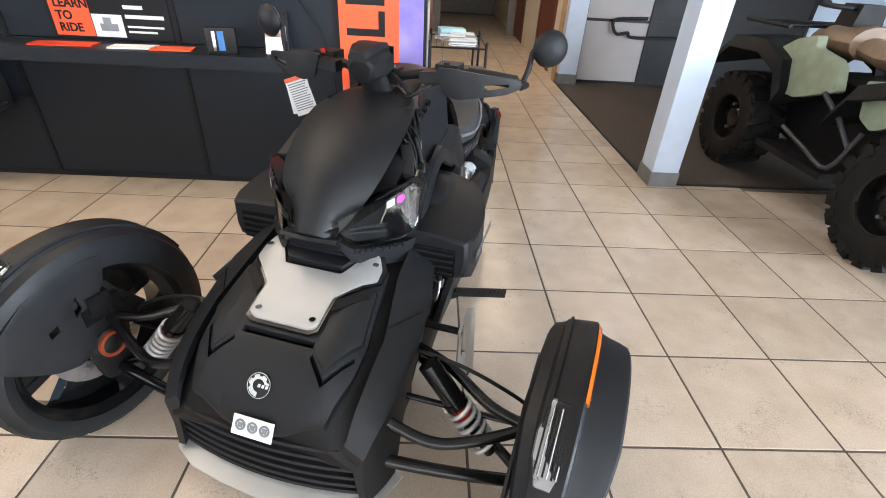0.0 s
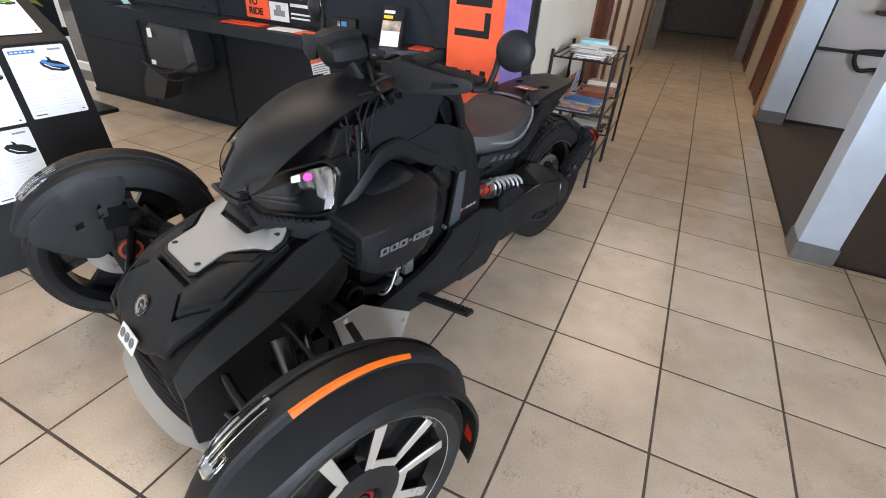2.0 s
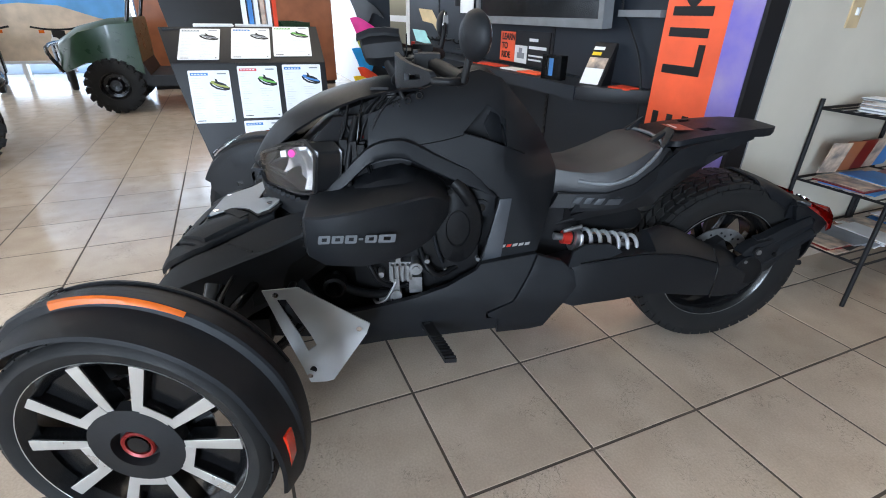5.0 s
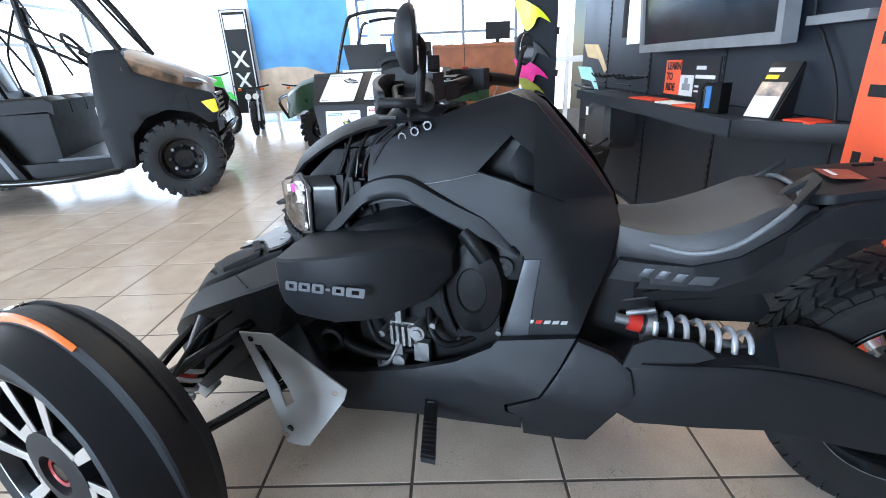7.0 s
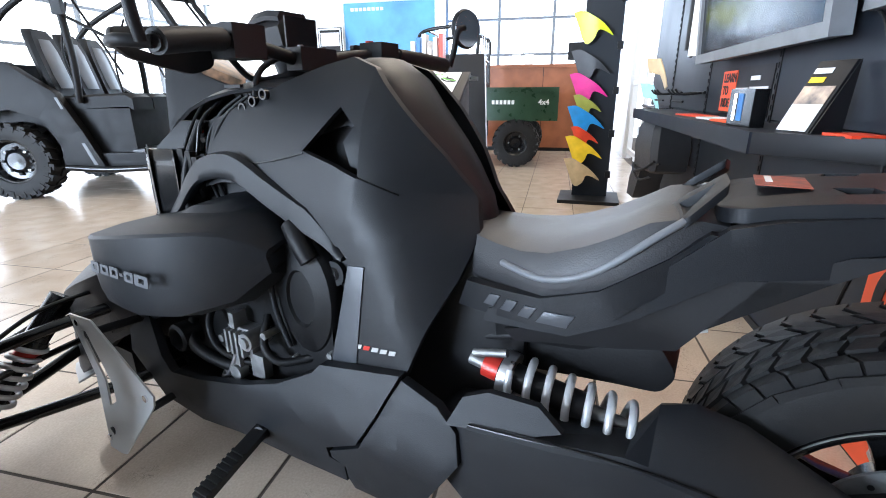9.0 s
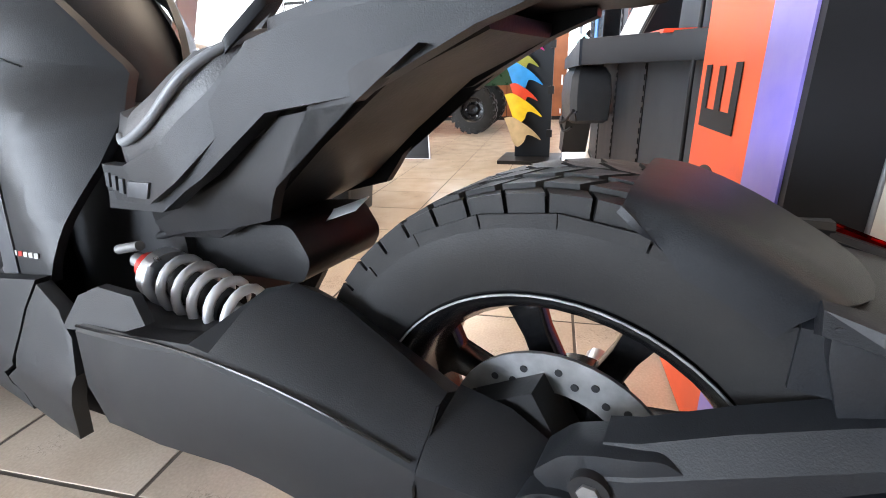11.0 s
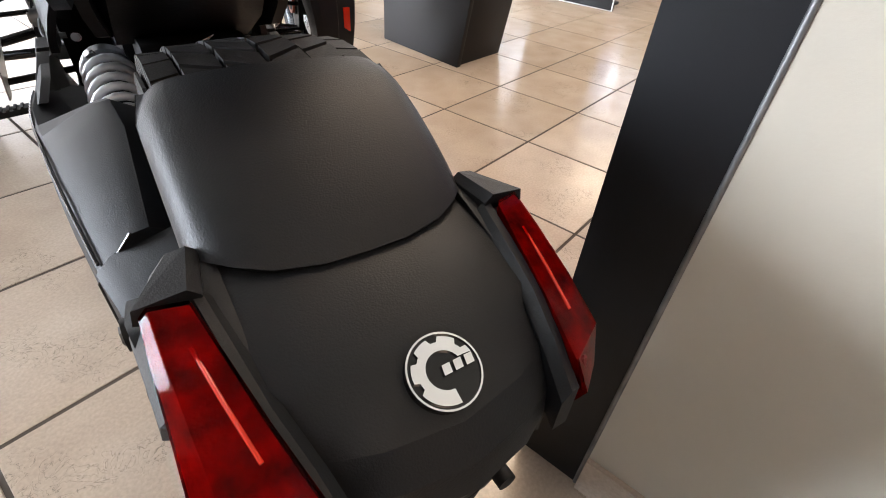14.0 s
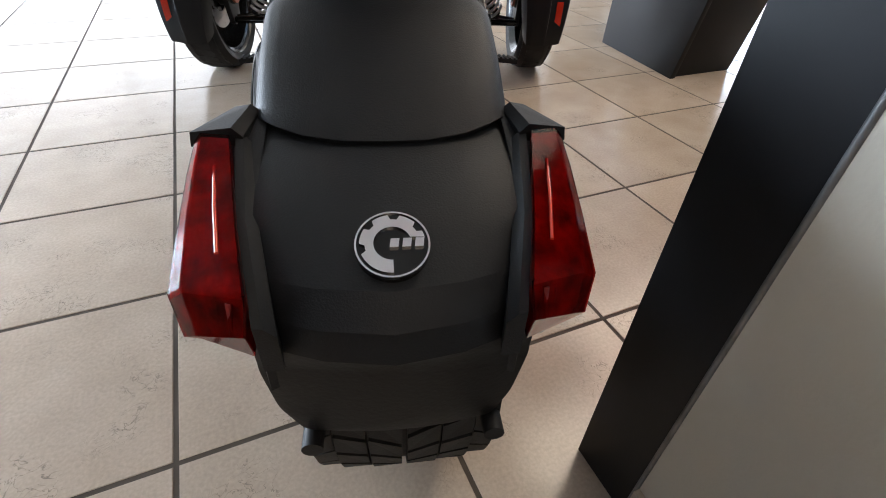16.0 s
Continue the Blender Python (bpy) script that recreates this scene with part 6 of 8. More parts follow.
rings = []
for k in range(15):
    a = radians(11.0 + (36.5 - 11.0) * k / 14)
    y, z = hug(a, 0.347)
    u = Vector((0, math.sin(a), math.cos(a)))
    w = 0.104 if k > 1 else 0.098 + 0.003 * k
    e = 0.003 * max(0, 1 - k / 3)
    bow = 0.034 * max(0, (k - 8) / 6)
    rings.append([Vector((0.006 + w * p, y + bow * (1 - abs(p) ** 3), z - 0.45 * bow * (1 - abs(p) ** 3))) - u * (min(q, 0.014 + 0.006 * k) + e) for p, q in ((-1.03, 0.05), (-1.02, 0.03), (-0.97, 0.015), (-0.9, 0.008), (-0.8, 0.0045), (-0.6, 0.002), (-0.3, 0.0005), (0, 0), (0.3, 0.0005), (0.6, 0.002), (0.8, 0.0045), (0.9, 0.008), (0.97, 0.015), (1.02, 0.03), (1.03, 0.05))])
loft("hugger", rings, "matte", trike, "satin black rear wheel hugger", cap=False, closed=False, thick=0.006)
rings = []
for y, z, w in ((1.888, 0.563, 0.106), (1.92, 0.562, 0.106), (1.96, 0.554, 0.106), (2.0, 0.544, 0.105), (2.035, 0.532, 0.1), (2.06, 0.52, 0.096), (2.077, 0.5, 0.092), (2.082, 0.477, 0.09)):
    rings.append([Vector((0.006 + w * p, y - (0.03 * p * p if y > 2.03 else 0), z - q)) for p, q in ((-1.02, 0.06), (-1.0, 0.012), (-0.85, 0.004), (-0.5, 0.0005), (0, 0), (0.5, 0.0005), (0.85, 0.004), (1.0, 0.012), (1.02, 0.06))])
loft("tail_cover", rings, "matte", trike, "matte black tail cover", cap=False, closed=False, thick=0.006, smooth=24)
round_badge((0.005, 2.034, 0.5355), 0.0238, -22, 0, 180)
loft("tail_inner", [[Vector((x, y, z)) for x, z in ((-0.09, z0), (0.09, z0), (0.1, z1), (-0.1, z1))] for y, z0, z1 in ((1.985, 0.44, 0.54), (2.02, 0.43, 0.52), (2.04, 0.43, 0.47))], "engineblack", trike, r=0.004)


def tail_light(s):
    g = new("tail_light")
    g.parent = trike
    g["label"] = "long faceted red tail light in a black shoulder"
    # rings from the front end to the rear tip: inner top, ridge, outer top, outer low, inner low
    prof = [((0.111, 1.941, 0.569), (0.133, 1.934, 0.5675), (0.138, 1.931, 0.563), (0.134, 1.933, 0.556), (0.112, 1.94, 0.552)),
            ((0.104, 1.975, 0.5585), (0.1325, 1.965, 0.5555), (0.1395, 1.962, 0.549), (0.134, 1.964, 0.537), (0.104, 1.975, 0.535)),
            ((0.095, 2.02, 0.5445), (0.131, 2.005, 0.5385), (0.1405, 2.0, 0.529), (0.135, 2.002, 0.514), (0.095, 2.02, 0.51)),
            ((0.084, 2.066, 0.5295), (0.129, 2.044, 0.518), (0.1425, 2.036, 0.505), (0.136, 2.034, 0.486), (0.086, 2.06, 0.488)),
            ((0.086, 2.079, 0.508), (0.124, 2.057, 0.488), (0.139, 2.044, 0.474), (0.133, 2.036, 0.462), (0.088, 2.068, 0.478))]
    at = lambda p: Vector((0.006 + s * p[0], p[1], p[2]))
    loft("lens", [[at(p) for p in ring] for ring in prof], "redlens", g, "deep red faceted lens", smooth=12)
    mid = [sum((at(p) for p in ring), Vector()) / 5 for ring in prof]
    loft("reflector", [[m_.lerp(at(p), 0.93) - Vector((0, 0.003 if k_ == 4 else 0, 0.003)) for p in ring] for k_, (ring, m_) in enumerate(zip(prof, mid))], "redtray", g, "ribbed red reflector tray", smooth=12)
    tube("light_guide", [at((0.118, 1.965, 0.557)), at((0.112, 2.0, 0.5475)), at((0.105, 2.035, 0.5365))], 0.0013, "redref", g)
    for k_ in range(5):
        q = k_ / 4
        tube("reflector_rib", [at((0.126 - 0.03 * q, 2.036 + 0.026 * q, 0.508 + 0.012 * q)), at((0.134 - 0.038 * q, 2.034 + 0.034 * q, 0.478 + 0.02 * q))], 0.0022, "redtray", g, "", 6)
    # black shoulder
    rs = [[Vector((0.006 + s * x, y, z)) for x, z in ring] for y, ring in (
        (1.895, ((0.098, 0.568), (0.104, 0.573), (0.116, 0.571), (0.128, 0.558), (0.098, 0.545))),
        (1.934, ((0.104, 0.564), (0.111, 0.571), (0.14, 0.568), (0.142, 0.557), (0.104, 0.54))))]
    loft("shoulder", rs, "matte", trike, "", r=0.002, smooth=20)
    rs = [[Vector((0.006 + s * x, y, z)) for x, z in ((xi - 0.016, t - 0.012), (xi - 0.009, t - 0.004), (xi - 0.003, t - 0.003), (xi - 0.003, b_), (xi - 0.016, b_))] for y, t, b_, xi in ((1.93, 0.567, 0.53, 0.113), (1.97, 0.557, 0.515, 0.107), (2.01, 0.545, 0.5, 0.101), (2.045, 0.531, 0.48, 0.0925), (2.074, 0.513, 0.47, 0.086))]
    loft("light_rail", rs, "matte", trike, "", r=0.001)
    disc("plate_bolt", 0.01, 2.005, 2.04, (s * 0.084, 0, 0.308), "dark", trike, axis=1, n=12)


both(tail_light)
skin("rear_flap", rounded([(-0.086, 0.322), (0.086, 0.322), (0.102, 0.36), (0.106, 0.42), (0.098, 0.478), (-0.098, 0.478), (-0.106, 0.42), (-0.1, 0.36)], 0.01), lambda a, b: Vector((0.004 + a, 2.035 + 0.12 * (b - 0.32) + 0.2 * max(0, b - 0.43) - 1.2 * a * a, b)), (0, -0.008, 0), "engineblack", trike, "black plastic rear flap", 0.03, 0.003)

# -- handlebar --
bar = new("handlebar")
bar.parent = trike
bar.matrix_local = pose(0, 0.62, 0.97, 0, 0, -2)
bar["label"] = "handlebar with hand guards, display pod and round mirrors"
rings = []
for y, k in ((-0.15, 0.6), (-0.143, 0.8), (-0.118, 0.95), (-0.065, 1.0), (-0.035, 0.95)):
    rings.append([Vector((0.05 * k * math.cos(t) * (1.06 if abs(math.sin(t)) < 0.5 else 1), y - 0.25 * 0.056 * k * math.sin(t), 0.054 + 0.05 * k * math.sin(t) + 0.1 * (y + 0.05))) for t in [math.pi / 8 + 2 * math.pi * q / 8 for q in range(8)]])
loft("display_pod", rings, "dark", bar, "black octagonal instrument pod", r=0.005)
loft("pod_neck", [[Vector((w * math.cos(t), y + 0.7 * w * math.sin(t), z)) for t in [2 * math.pi * k / 16 for k in range(16)]] for z, y, w in ((-0.06, -0.02, 0.05), (0.0, -0.06, 0.042), (0.045, -0.09, 0.036))], "dark", bar)
loft("pod_visor", [[Vector((x * w, y, z + dz)) for x, dz in ((-1, -0.012), (-0.8, 0.0), (0.8, 0.0), (1, -0.012), (0.95, -0.02), (-0.95, -0.02))] for y, z, w in ((-0.165, 0.09, 0.026), (-0.13, 0.104, 0.038), (-0.085, 0.108, 0.042), (-0.045, 0.104, 0.04))], "matte", bar, "grey visor over the instrument", r=0.002)
box("display", (-0.042, -0.026, 0.024), (0.042, -0.022, 0.092), "gloss", bar, "dark instrument screen", r=0.002)
box("bar_clamp", (-0.05, -0.02, -0.012), (0.05, 0.025, 0.032), "dark", bar, r=0.006)
for x_ in (-0.03, 0.03):
    disc("clamp_bolt", 0.006, 0.032, 0.037, (x_, 0.003, 0), "casting", bar, axis=2, n=12)


def bar_side(s):
    tube("bar_tube", smooth_path([(0, 0.0, 0.0), (s * 0.1, 0.0, 0.02), (s * 0.22, 0.04, 0.03), (s * 0.38, 0.1, 0.01)]), 0.013, "dark", bar)
    bm = bmesh.new()
    add_tube(bm, [(s * 0.24, 0.048, 0.028), (s * 0.30, 0.072, 0.022), (s * 0.375, 0.1, 0.011)], 0.018, 14)
    part("grip", bm, "rubber", bar)
    box("switch_box", (s * 0.16, -0.005, 0.0), (s * 0.225, 0.06, 0.055), "dark", bar, r=0.008)
    box("switch_button", (s * 0.185, -0.008, 0.05), (s * 0.2, 0.004, 0.062), "redpaint" if s < 0 else "dark", bar, r=0.003)
    # hand guard blade
    skin("hand_guard", [rounded([(0.178, 0.045), (0.2, -0.022), (0.24, -0.034), (0.37, -0.016), (0.405, 0.0), (0.4, 0.022), (0.33, 0.032), (0.23, 0.046)], 0.01), [(0.31, -0.008), (0.372, 0.002), (0.372, 0.012), (0.31, 0.008)]],
         lambda a, b: Vector((s * a, -0.055 + 2.0 * max(0, a - 0.2) ** 2, b + 0.01)), (0, 0.012, 0), "matte", bar, "dark grey hand guard", 0.04, 0.003)
    tube("brake_lever", smooth_path([(s * 0.2, -0.012, 0.03), (s * 0.235, -0.02, 0.028), (s * 0.3, 0.01, 0.02), (s * 0.37, 0.045, 0.01)]), 0.006, "dark", bar)
    loft("guard_mount", [[Vector((s * x, y, z)) for y, z in ((-0.05, z0), (-0.01, z0), (-0.01, z0 + 0.03), (-0.05, z0 + 0.03))] for x, z0 in ((0.13, 0.008), (0.165, 0.012), (0.2, 0.012))], "dark", bar, r=0.004)
    tube("guard_stay", smooth_path([(s * 0.38, 0.1, 0.01), (s * 0.41, 0.07, 0.012), (s * 0.40, 0.03, 0.012)]), 0.009, "dark", bar)
    # bar-end mirror
    mir = new("mirror")
    mir.parent = bar
    tube("mirror_stem", smooth_path([(s * 0.395, 0.1, 0.01), (s * 0.405, 0.108, 0.05), (s * 0.412, 0.115, 0.095), (s * 0.44, 0.118, 0.108)]), 0.008, "dark", mir)
    head = Matrix.Translation((s * 0.456, 0.116, 0.106)) @ Euler((0, 0, radians(26 if s > 0 else -17))).to_matrix().to_4x4()
    bm = bmesh.new()
    prof = [(0.0005, -0.026), (0.02, -0.024), (0.038, -0.018), (0.048, -0.008), (0.05, 0.0), (0.046, 0.006), (0.0005, 0.004)]
    add_lathe(bm, prof, 32, (0, 0, 0), 1)
    for v in bm.verts:
        v.co = head @ v.co
    part("mirror_shell", bm, "matte", mir, "round matte black mirror shell")
    bm = bmesh.new()
    add_disc(bm, 0.045, 0.006, 0.008, (0, 0, 0), 1)
    for v in bm.verts:
        v.co = head @ v.co
    part("mirror_glass", bm, "mirror", mir, "mirror glass")


both(bar_side)
tube("cable_loom", smooth_path([(0.05, -0.02, -0.02), (0.1, -0.06, -0.03), (0.15, -0.05, 0.0), (0.2, 0.0, 0.02)]), 0.006, "dark", bar)
tube("cable_loom", smooth_path([(0.04, -0.03, 0.02), (0.09, -0.05, -0.01), (0.12, -0.04, -0.06), (0.13, 0.0, -0.1)]), 0.006, "dark", bar)
for k, (dx, dy) in enumerate(((0.0, 0.0), (0.012, 0.014), (-0.008, 0.03), (0.016, 0.04))):
    tube("harness_cable", smooth_path([(0.105 + dx, 0.52 + dy, 0.91), (0.13 + dx, 0.48 + dy, 0.875), (0.148 + dx, 0.45 + dy, 0.82), (0.146 + dx, 0.44 + dy, 0.74), (0.13 + dx, 0.45 + dy, 0.68)]), 0.004, "dark", trike, "", 8)
for k, (z_, m_) in enumerate(((0.84, "darkred"), (0.822, "casting"), (0.805, "darkred"), (0.786, "dark"))):
    box("connector", (-0.004, -0.006, -0.005), (0.004, 0.006, 0.005), m_, trike, r=0.002, m=Matrix.Translation((0.157 + 0.002 * (k % 2), 0.442 + 0.009 * k, z_)) @ Euler((0.3, 0.2, 0.4)).to_matrix().to_4x4())
tag = new("price_tag")
tag.parent = trike
tag["label"] = "white hang tag with orange header and fine print"
tgm = Matrix.Translation((-0.31, 0.665, 0.872)) @ Euler((radians(-12), radians(-18), radians(25))).to_matrix().to_4x4()
box("tag_card", (-0.035, -0.001, -0.06), (0.035, 0.001, 0.06), "paper", tag, r=0.0005, m=tgm)
box("tag_card", (-0.04, 0.003, -0.055), (0.03, 0.005, 0.05), "paper", tag, r=0.0005, m=tgm @ Euler((0, radians(8), 0)).to_matrix().to_4x4())
tube("tag_string", [tgm @ Vector((0, 0, 0.058)), (-0.3, 0.69, 0.962), (-0.29, 0.7, 0.985)], 0.0015, "paper", tag, "", 6)
box("tag_header", (-0.035, -0.002, 0.047), (0.035, -0.001, 0.06), "orange", tag, r=0, m=tgm)
bm = bmesh.new()
for k in range(12):
    add_box(bm, (-0.03, -0.0018, 0.038 - 0.0075 * k), (0.03 - 0.004 * (k % 3), -0.001, 0.041 - 0.0075 * k), tgm)
part("print_line", bm, "skirting", tag)
for k in range(3):
    lathe("cable_clip", [(0.007, 0.132), (0.0105, 0.132), (0.0105, 0.142), (0.007, 0.142)], "gloss", trike, n=16, centre=(0, 0.56 + 0.032 * k, 0.886 + 0.013 * k))


# ==== things round the three-wheeler ====
M.update({
    "truckgreen": material("dark_green_paint", (0.018, 0.05, 0.025), 0.3, coat=0.3),
    "atvgreen": material("sage_green_plastic", (0.26, 0.31, 0.22), 0.35),
    "tan": material("tan_vinyl", (0.25, 0.17, 0.11), 0.5),
    "camo": material("camouflage_plastic", (0.17, 0.1, 0.06), 0.4, vary=0.9, scale=9, dirt=(0.04, 0.03, 0.02)),
    "lime": material("lime_green_plastic", (0.08, 0.6, 0.05), 0.35),
    "yellowgreen": material("yellow_green_plastic", (0.65, 0.75, 0.02), 0.35),
    "magenta": material("magenta_plastic", (0.7, 0.03, 0.28), 0.35),
    "olive": material("olive_plastic", (0.3, 0.33, 0.05), 0.4),
    "cyan": material("bright_blue_plastic", (0.02, 0.3, 0.75), 0.35),
    "scarlet": material("red_plastic", (0.7, 0.06, 0.02), 0.35),
    "yellow": material("yellow_plastic", (0.85, 0.6, 0.02), 0.35),
    "beige": material("beige_plastic", (0.55, 0.42, 0.24), 0.4),
    "aqua": material("pale_aqua_plastic", (0.4, 0.72, 0.72), 0.35),
    "skyblue": material("blue_sky_print", (0.12, 0.38, 0.75), 0.5, vary=0.25, scale=2),
    "sand": material("sand_print", (0.62, 0.5, 0.38), 0.5, vary=0.2, scale=4),
    "bluecard": material("pale_blue_card", (0.35, 0.62, 0.72), 0.5),
    "inkblue": material("blue_print", (0.05, 0.2, 0.5), 0.5),
    "inkgreen": material("green_print", (0.12, 0.4, 0.05), 0.5),
    "inkgrey": material("grey_print", (0.25, 0.27, 0.3), 0.6),
    "inkpale": material("pale_grey_print", (0.5, 0.51, 0.53), 0.6),
    "inkred": material("red_print", (0.6, 0.03, 0.04), 0.5),
    "magazine": material("printed_magazine", (0.4, 0.3, 0.22), 0.35, vary=0.9, scale=18, dirt=(0.05, 0.06, 0.08)),
})


# -- brochure stand: a leaning black board with printed sheets --
def sheet(parent, m, w, h, ink, body):
    """A printed sheet on a leaning board: x across, y up."""
    g = new("price_sheet")
    g.parent = parent
    g.matrix_local = m
    bm = bmesh.new()
    add_skin(bm, [rounded([(-w / 2, -h / 2), (w / 2, -h / 2), (w / 2, h / 2), (-w / 2, h / 2)], 0.008)], lambda a, b: Vector((a, b, 0.003)), (0, 0, -0.003), 0)
    part("paper", bm, "paper", g)
    box("header_bar", (-w * 0.45, h * 0.405, 0.003), (-w * 0.02, h * 0.455, 0.0036), ink, g, r=0)
    bm = bmesh.new()
    for k in range(5):
        add_box(bm, (w * (-0.42 + 0.075 * k), h * 0.422, 0.0036), (w * (-0.37 + 0.075 * k), h * 0.438, 0.004))
    part("title_bar", bm, "paper", g)
    bm = bmesh.new()
    for k in range(17):
        q = 0.35 - 0.047 * k
        add_box(bm, (-w * 0.44, h * q, 0.003), (-w * (0.2 + 0.05 * ((k * 7) % 4)), h * (q + 0.0045), 0.0034))
        if k > 5:
            add_box(bm, (w * (0.02 + 0.01 * (k % 3)), h * q, 0.003), (w * (0.16 + 0.06 * ((k * 5) % 4)), h * (q + 0.0045), 0.0034))
    tagged(part("print_line", bm, "inkpale", g), kind="stuff")
    box("footer_bar", (-w * 0.44, -h * 0.462, 0.003), (-w * 0.24, -h * 0.447, 0.0036), "dark", g, r=0)
    box("footer_mark", (w * 0.4, -h * 0.46, 0.003), (w * 0.435, -h * 0.44, 0.0036), "dark", g, r=0)
    box("price_bar", (w * 0.2, h * 0.425, 0.003), (w * 0.42, h * 0.45, 0.0036), "inkgrey", g, r=0)
    # small picture of a watercraft: hull, coloured deck, seat
    for k, (mt, pts) in enumerate((("dark", [(-0.02, 0.27), (0.02, 0.21), (0.14, 0.145), (0.34, 0.115), (0.45, 0.13), (0.47, 0.17), (0.4, 0.21), (0.2, 0.27), (0.06, 0.3)]),
                                   (body, [(0.0, 0.28), (0.06, 0.24), (0.2, 0.2), (0.38, 0.17), (0.45, 0.165), (0.43, 0.19), (0.3, 0.235), (0.12, 0.3), (0.04, 0.305)]),
                                   ("dark", [(0.1, 0.27), (0.22, 0.235), (0.38, 0.205), (0.4, 0.225), (0.3, 0.265), (0.2, 0.285), (0.17, 0.33), (0.12, 0.345), (0.14, 0.3)]),
                                   ("paper", [(0.05, 0.235), (0.16, 0.18), (0.3, 0.15), (0.3, 0.157), (0.17, 0.19), (0.06, 0.245)]))):
        bm = bmesh.new()
        add_skin(bm, [[(w * a, h * b) for a, b in pts]], lambda a, b: Vector((a, b, 0.0034 + 0.0005 * k)), (0, 0, -0.0004), 0)
        part("picture", bm, mt, g)
    return g


stand = thing("brochure_stand", "black leaning board stand with white printed price sheets", "display stand", (-2.08, 0.25, 0), 0)
CREASE = 0.852


def board_pt(v, z):
    """A point of the bent face: v along the world's y, z up; steep below the crease, a desk above."""
    return Vector((-0.03 - 0.18 * min(z, CREASE) + 0.13 * v - 1.65 * max(0.0, z - CREASE), v, z))


skin("front_board", [(-0.32, 0.0), (0.27, 0.0), (0.28, 0.35), (0.285, CREASE), (-0.512, CREASE), (-0.477, 0.676), (-0.385, 0.3)], board_pt, (-0.03, 0, 0), "black", stand, "black leaning front board", 0, 0.003)
skin("desk_board", [(-0.512, CREASE + 0.001), (0.285, CREASE + 0.001), (0.3, 1.03), (-0.56, 1.02)], board_pt, (-0.02, 0, -0.02), "black", stand, "black sloping top board", 0, 0.003)
for v0, v1 in ((0.27, 0.285), (-0.32, -0.512)):
    skin("side_board", [(0.0, 0.0), (0.36, 0.0), (0.42, 0.8), (0.37, 1.0), (0.3, 0.98), (0.02, 0.84)], lambda a, b: board_pt(v0 + (v1 - v0) * min(1, b / CREASE) - (0.016 if v0 > 0 else -0.016), min(b, 0.8)) + Vector((-0.032 - a, 0, b - min(b, 0.8))), (0, 0.014 if v0 < 0 else -0.014, 0), "black", stand, "", 0, 0.003)
box("top_ledge", (-0.78, -0.54, 0.99), (-0.5, 0.29, 1.012), "black", stand, r=0.003)
for v, z, ink, body in ((-0.357, 0.936, "inkgrey", "inkgrey"), (-0.09, 0.94, "inkblue", "inkgrey"), (0.135, 0.95, "inkgreen", "inkgreen"), (-0.336, 0.68, "inkblue", "olive"), (-0.087, 0.7, "inkred", "inkgreen"), (0.148, 0.706, "inkblue", "inkblue"), (-0.096, 0.415, "inkblue", "dark")):
    up = (board_pt(v, z + 0.01) - board_pt(v, z - 0.01)).normalized()
    across = (board_pt(v + 0.01, z) - board_pt(v - 0.01, z)).normalized()
    out = across.cross(up).normalized()
    rot = Matrix((across, out.cross(across), out)).transposed().to_4x4()
    sheet(stand, Matrix.Translation(board_pt(v, z) + out * 0.003) @ rot, 0.208, 0.275, ink, body)
lf = thing("brochure_holder", "clear holder full of colourful brochures on the stand", "brochures", (-2.72, 0.27, 1.012))
for k in range(6):
    box("brochure", (-0.05, -0.12 + 0.035 * k, 0.0), (0.03, -0.095 + 0.035 * k, 0.2 + 0.02 * (k % 3)), ("paper", "inkblue", "paper", "magazine", "paper", "scarlet")[k], lf, r=0.001)
for v, w in ((-0.27, 0.22), (-0.05, 0.2)):
    pile = thing("leaflet_pile", "pile of white leaflets on the stand", "leaflets", (-2.7, 0.25 + v, 1.012))
    for k in range(4):
        box("leaflet", (-0.08, -w / 2, 0.006 * k), (0.08 - 0.004 * k, w / 2 - 0.005 * (k % 2), 0.006 * k + 0.005), "paper", pile, r=0)

# -- second sign board, trapezoid with a silver edge --
sign = thing("sign_board", "black tapered sign board with thin silver edge", "sign", (-4.1, 0.16, 0))
skin("board", [(-0.28, 0.0), (0.29, 0.0), (0.22, 1.25), (-0.6, 1.25), (-0.45, 0.45)], lambda a, b: Vector((0.0 - 0.1 * b, a, b)), (-0.03, 0, 0), "black", sign, "", 0, 0.002)
tube("edge", [(0.0, -0.28, 0.004), (0.0, 0.29, 0.004), (-0.125, 0.22, 1.25)], 0.006, "silver", sign)
box("foot", (-0.35, -0.2, 0), (-0.02, 0.2, 0.02), "black", sign)

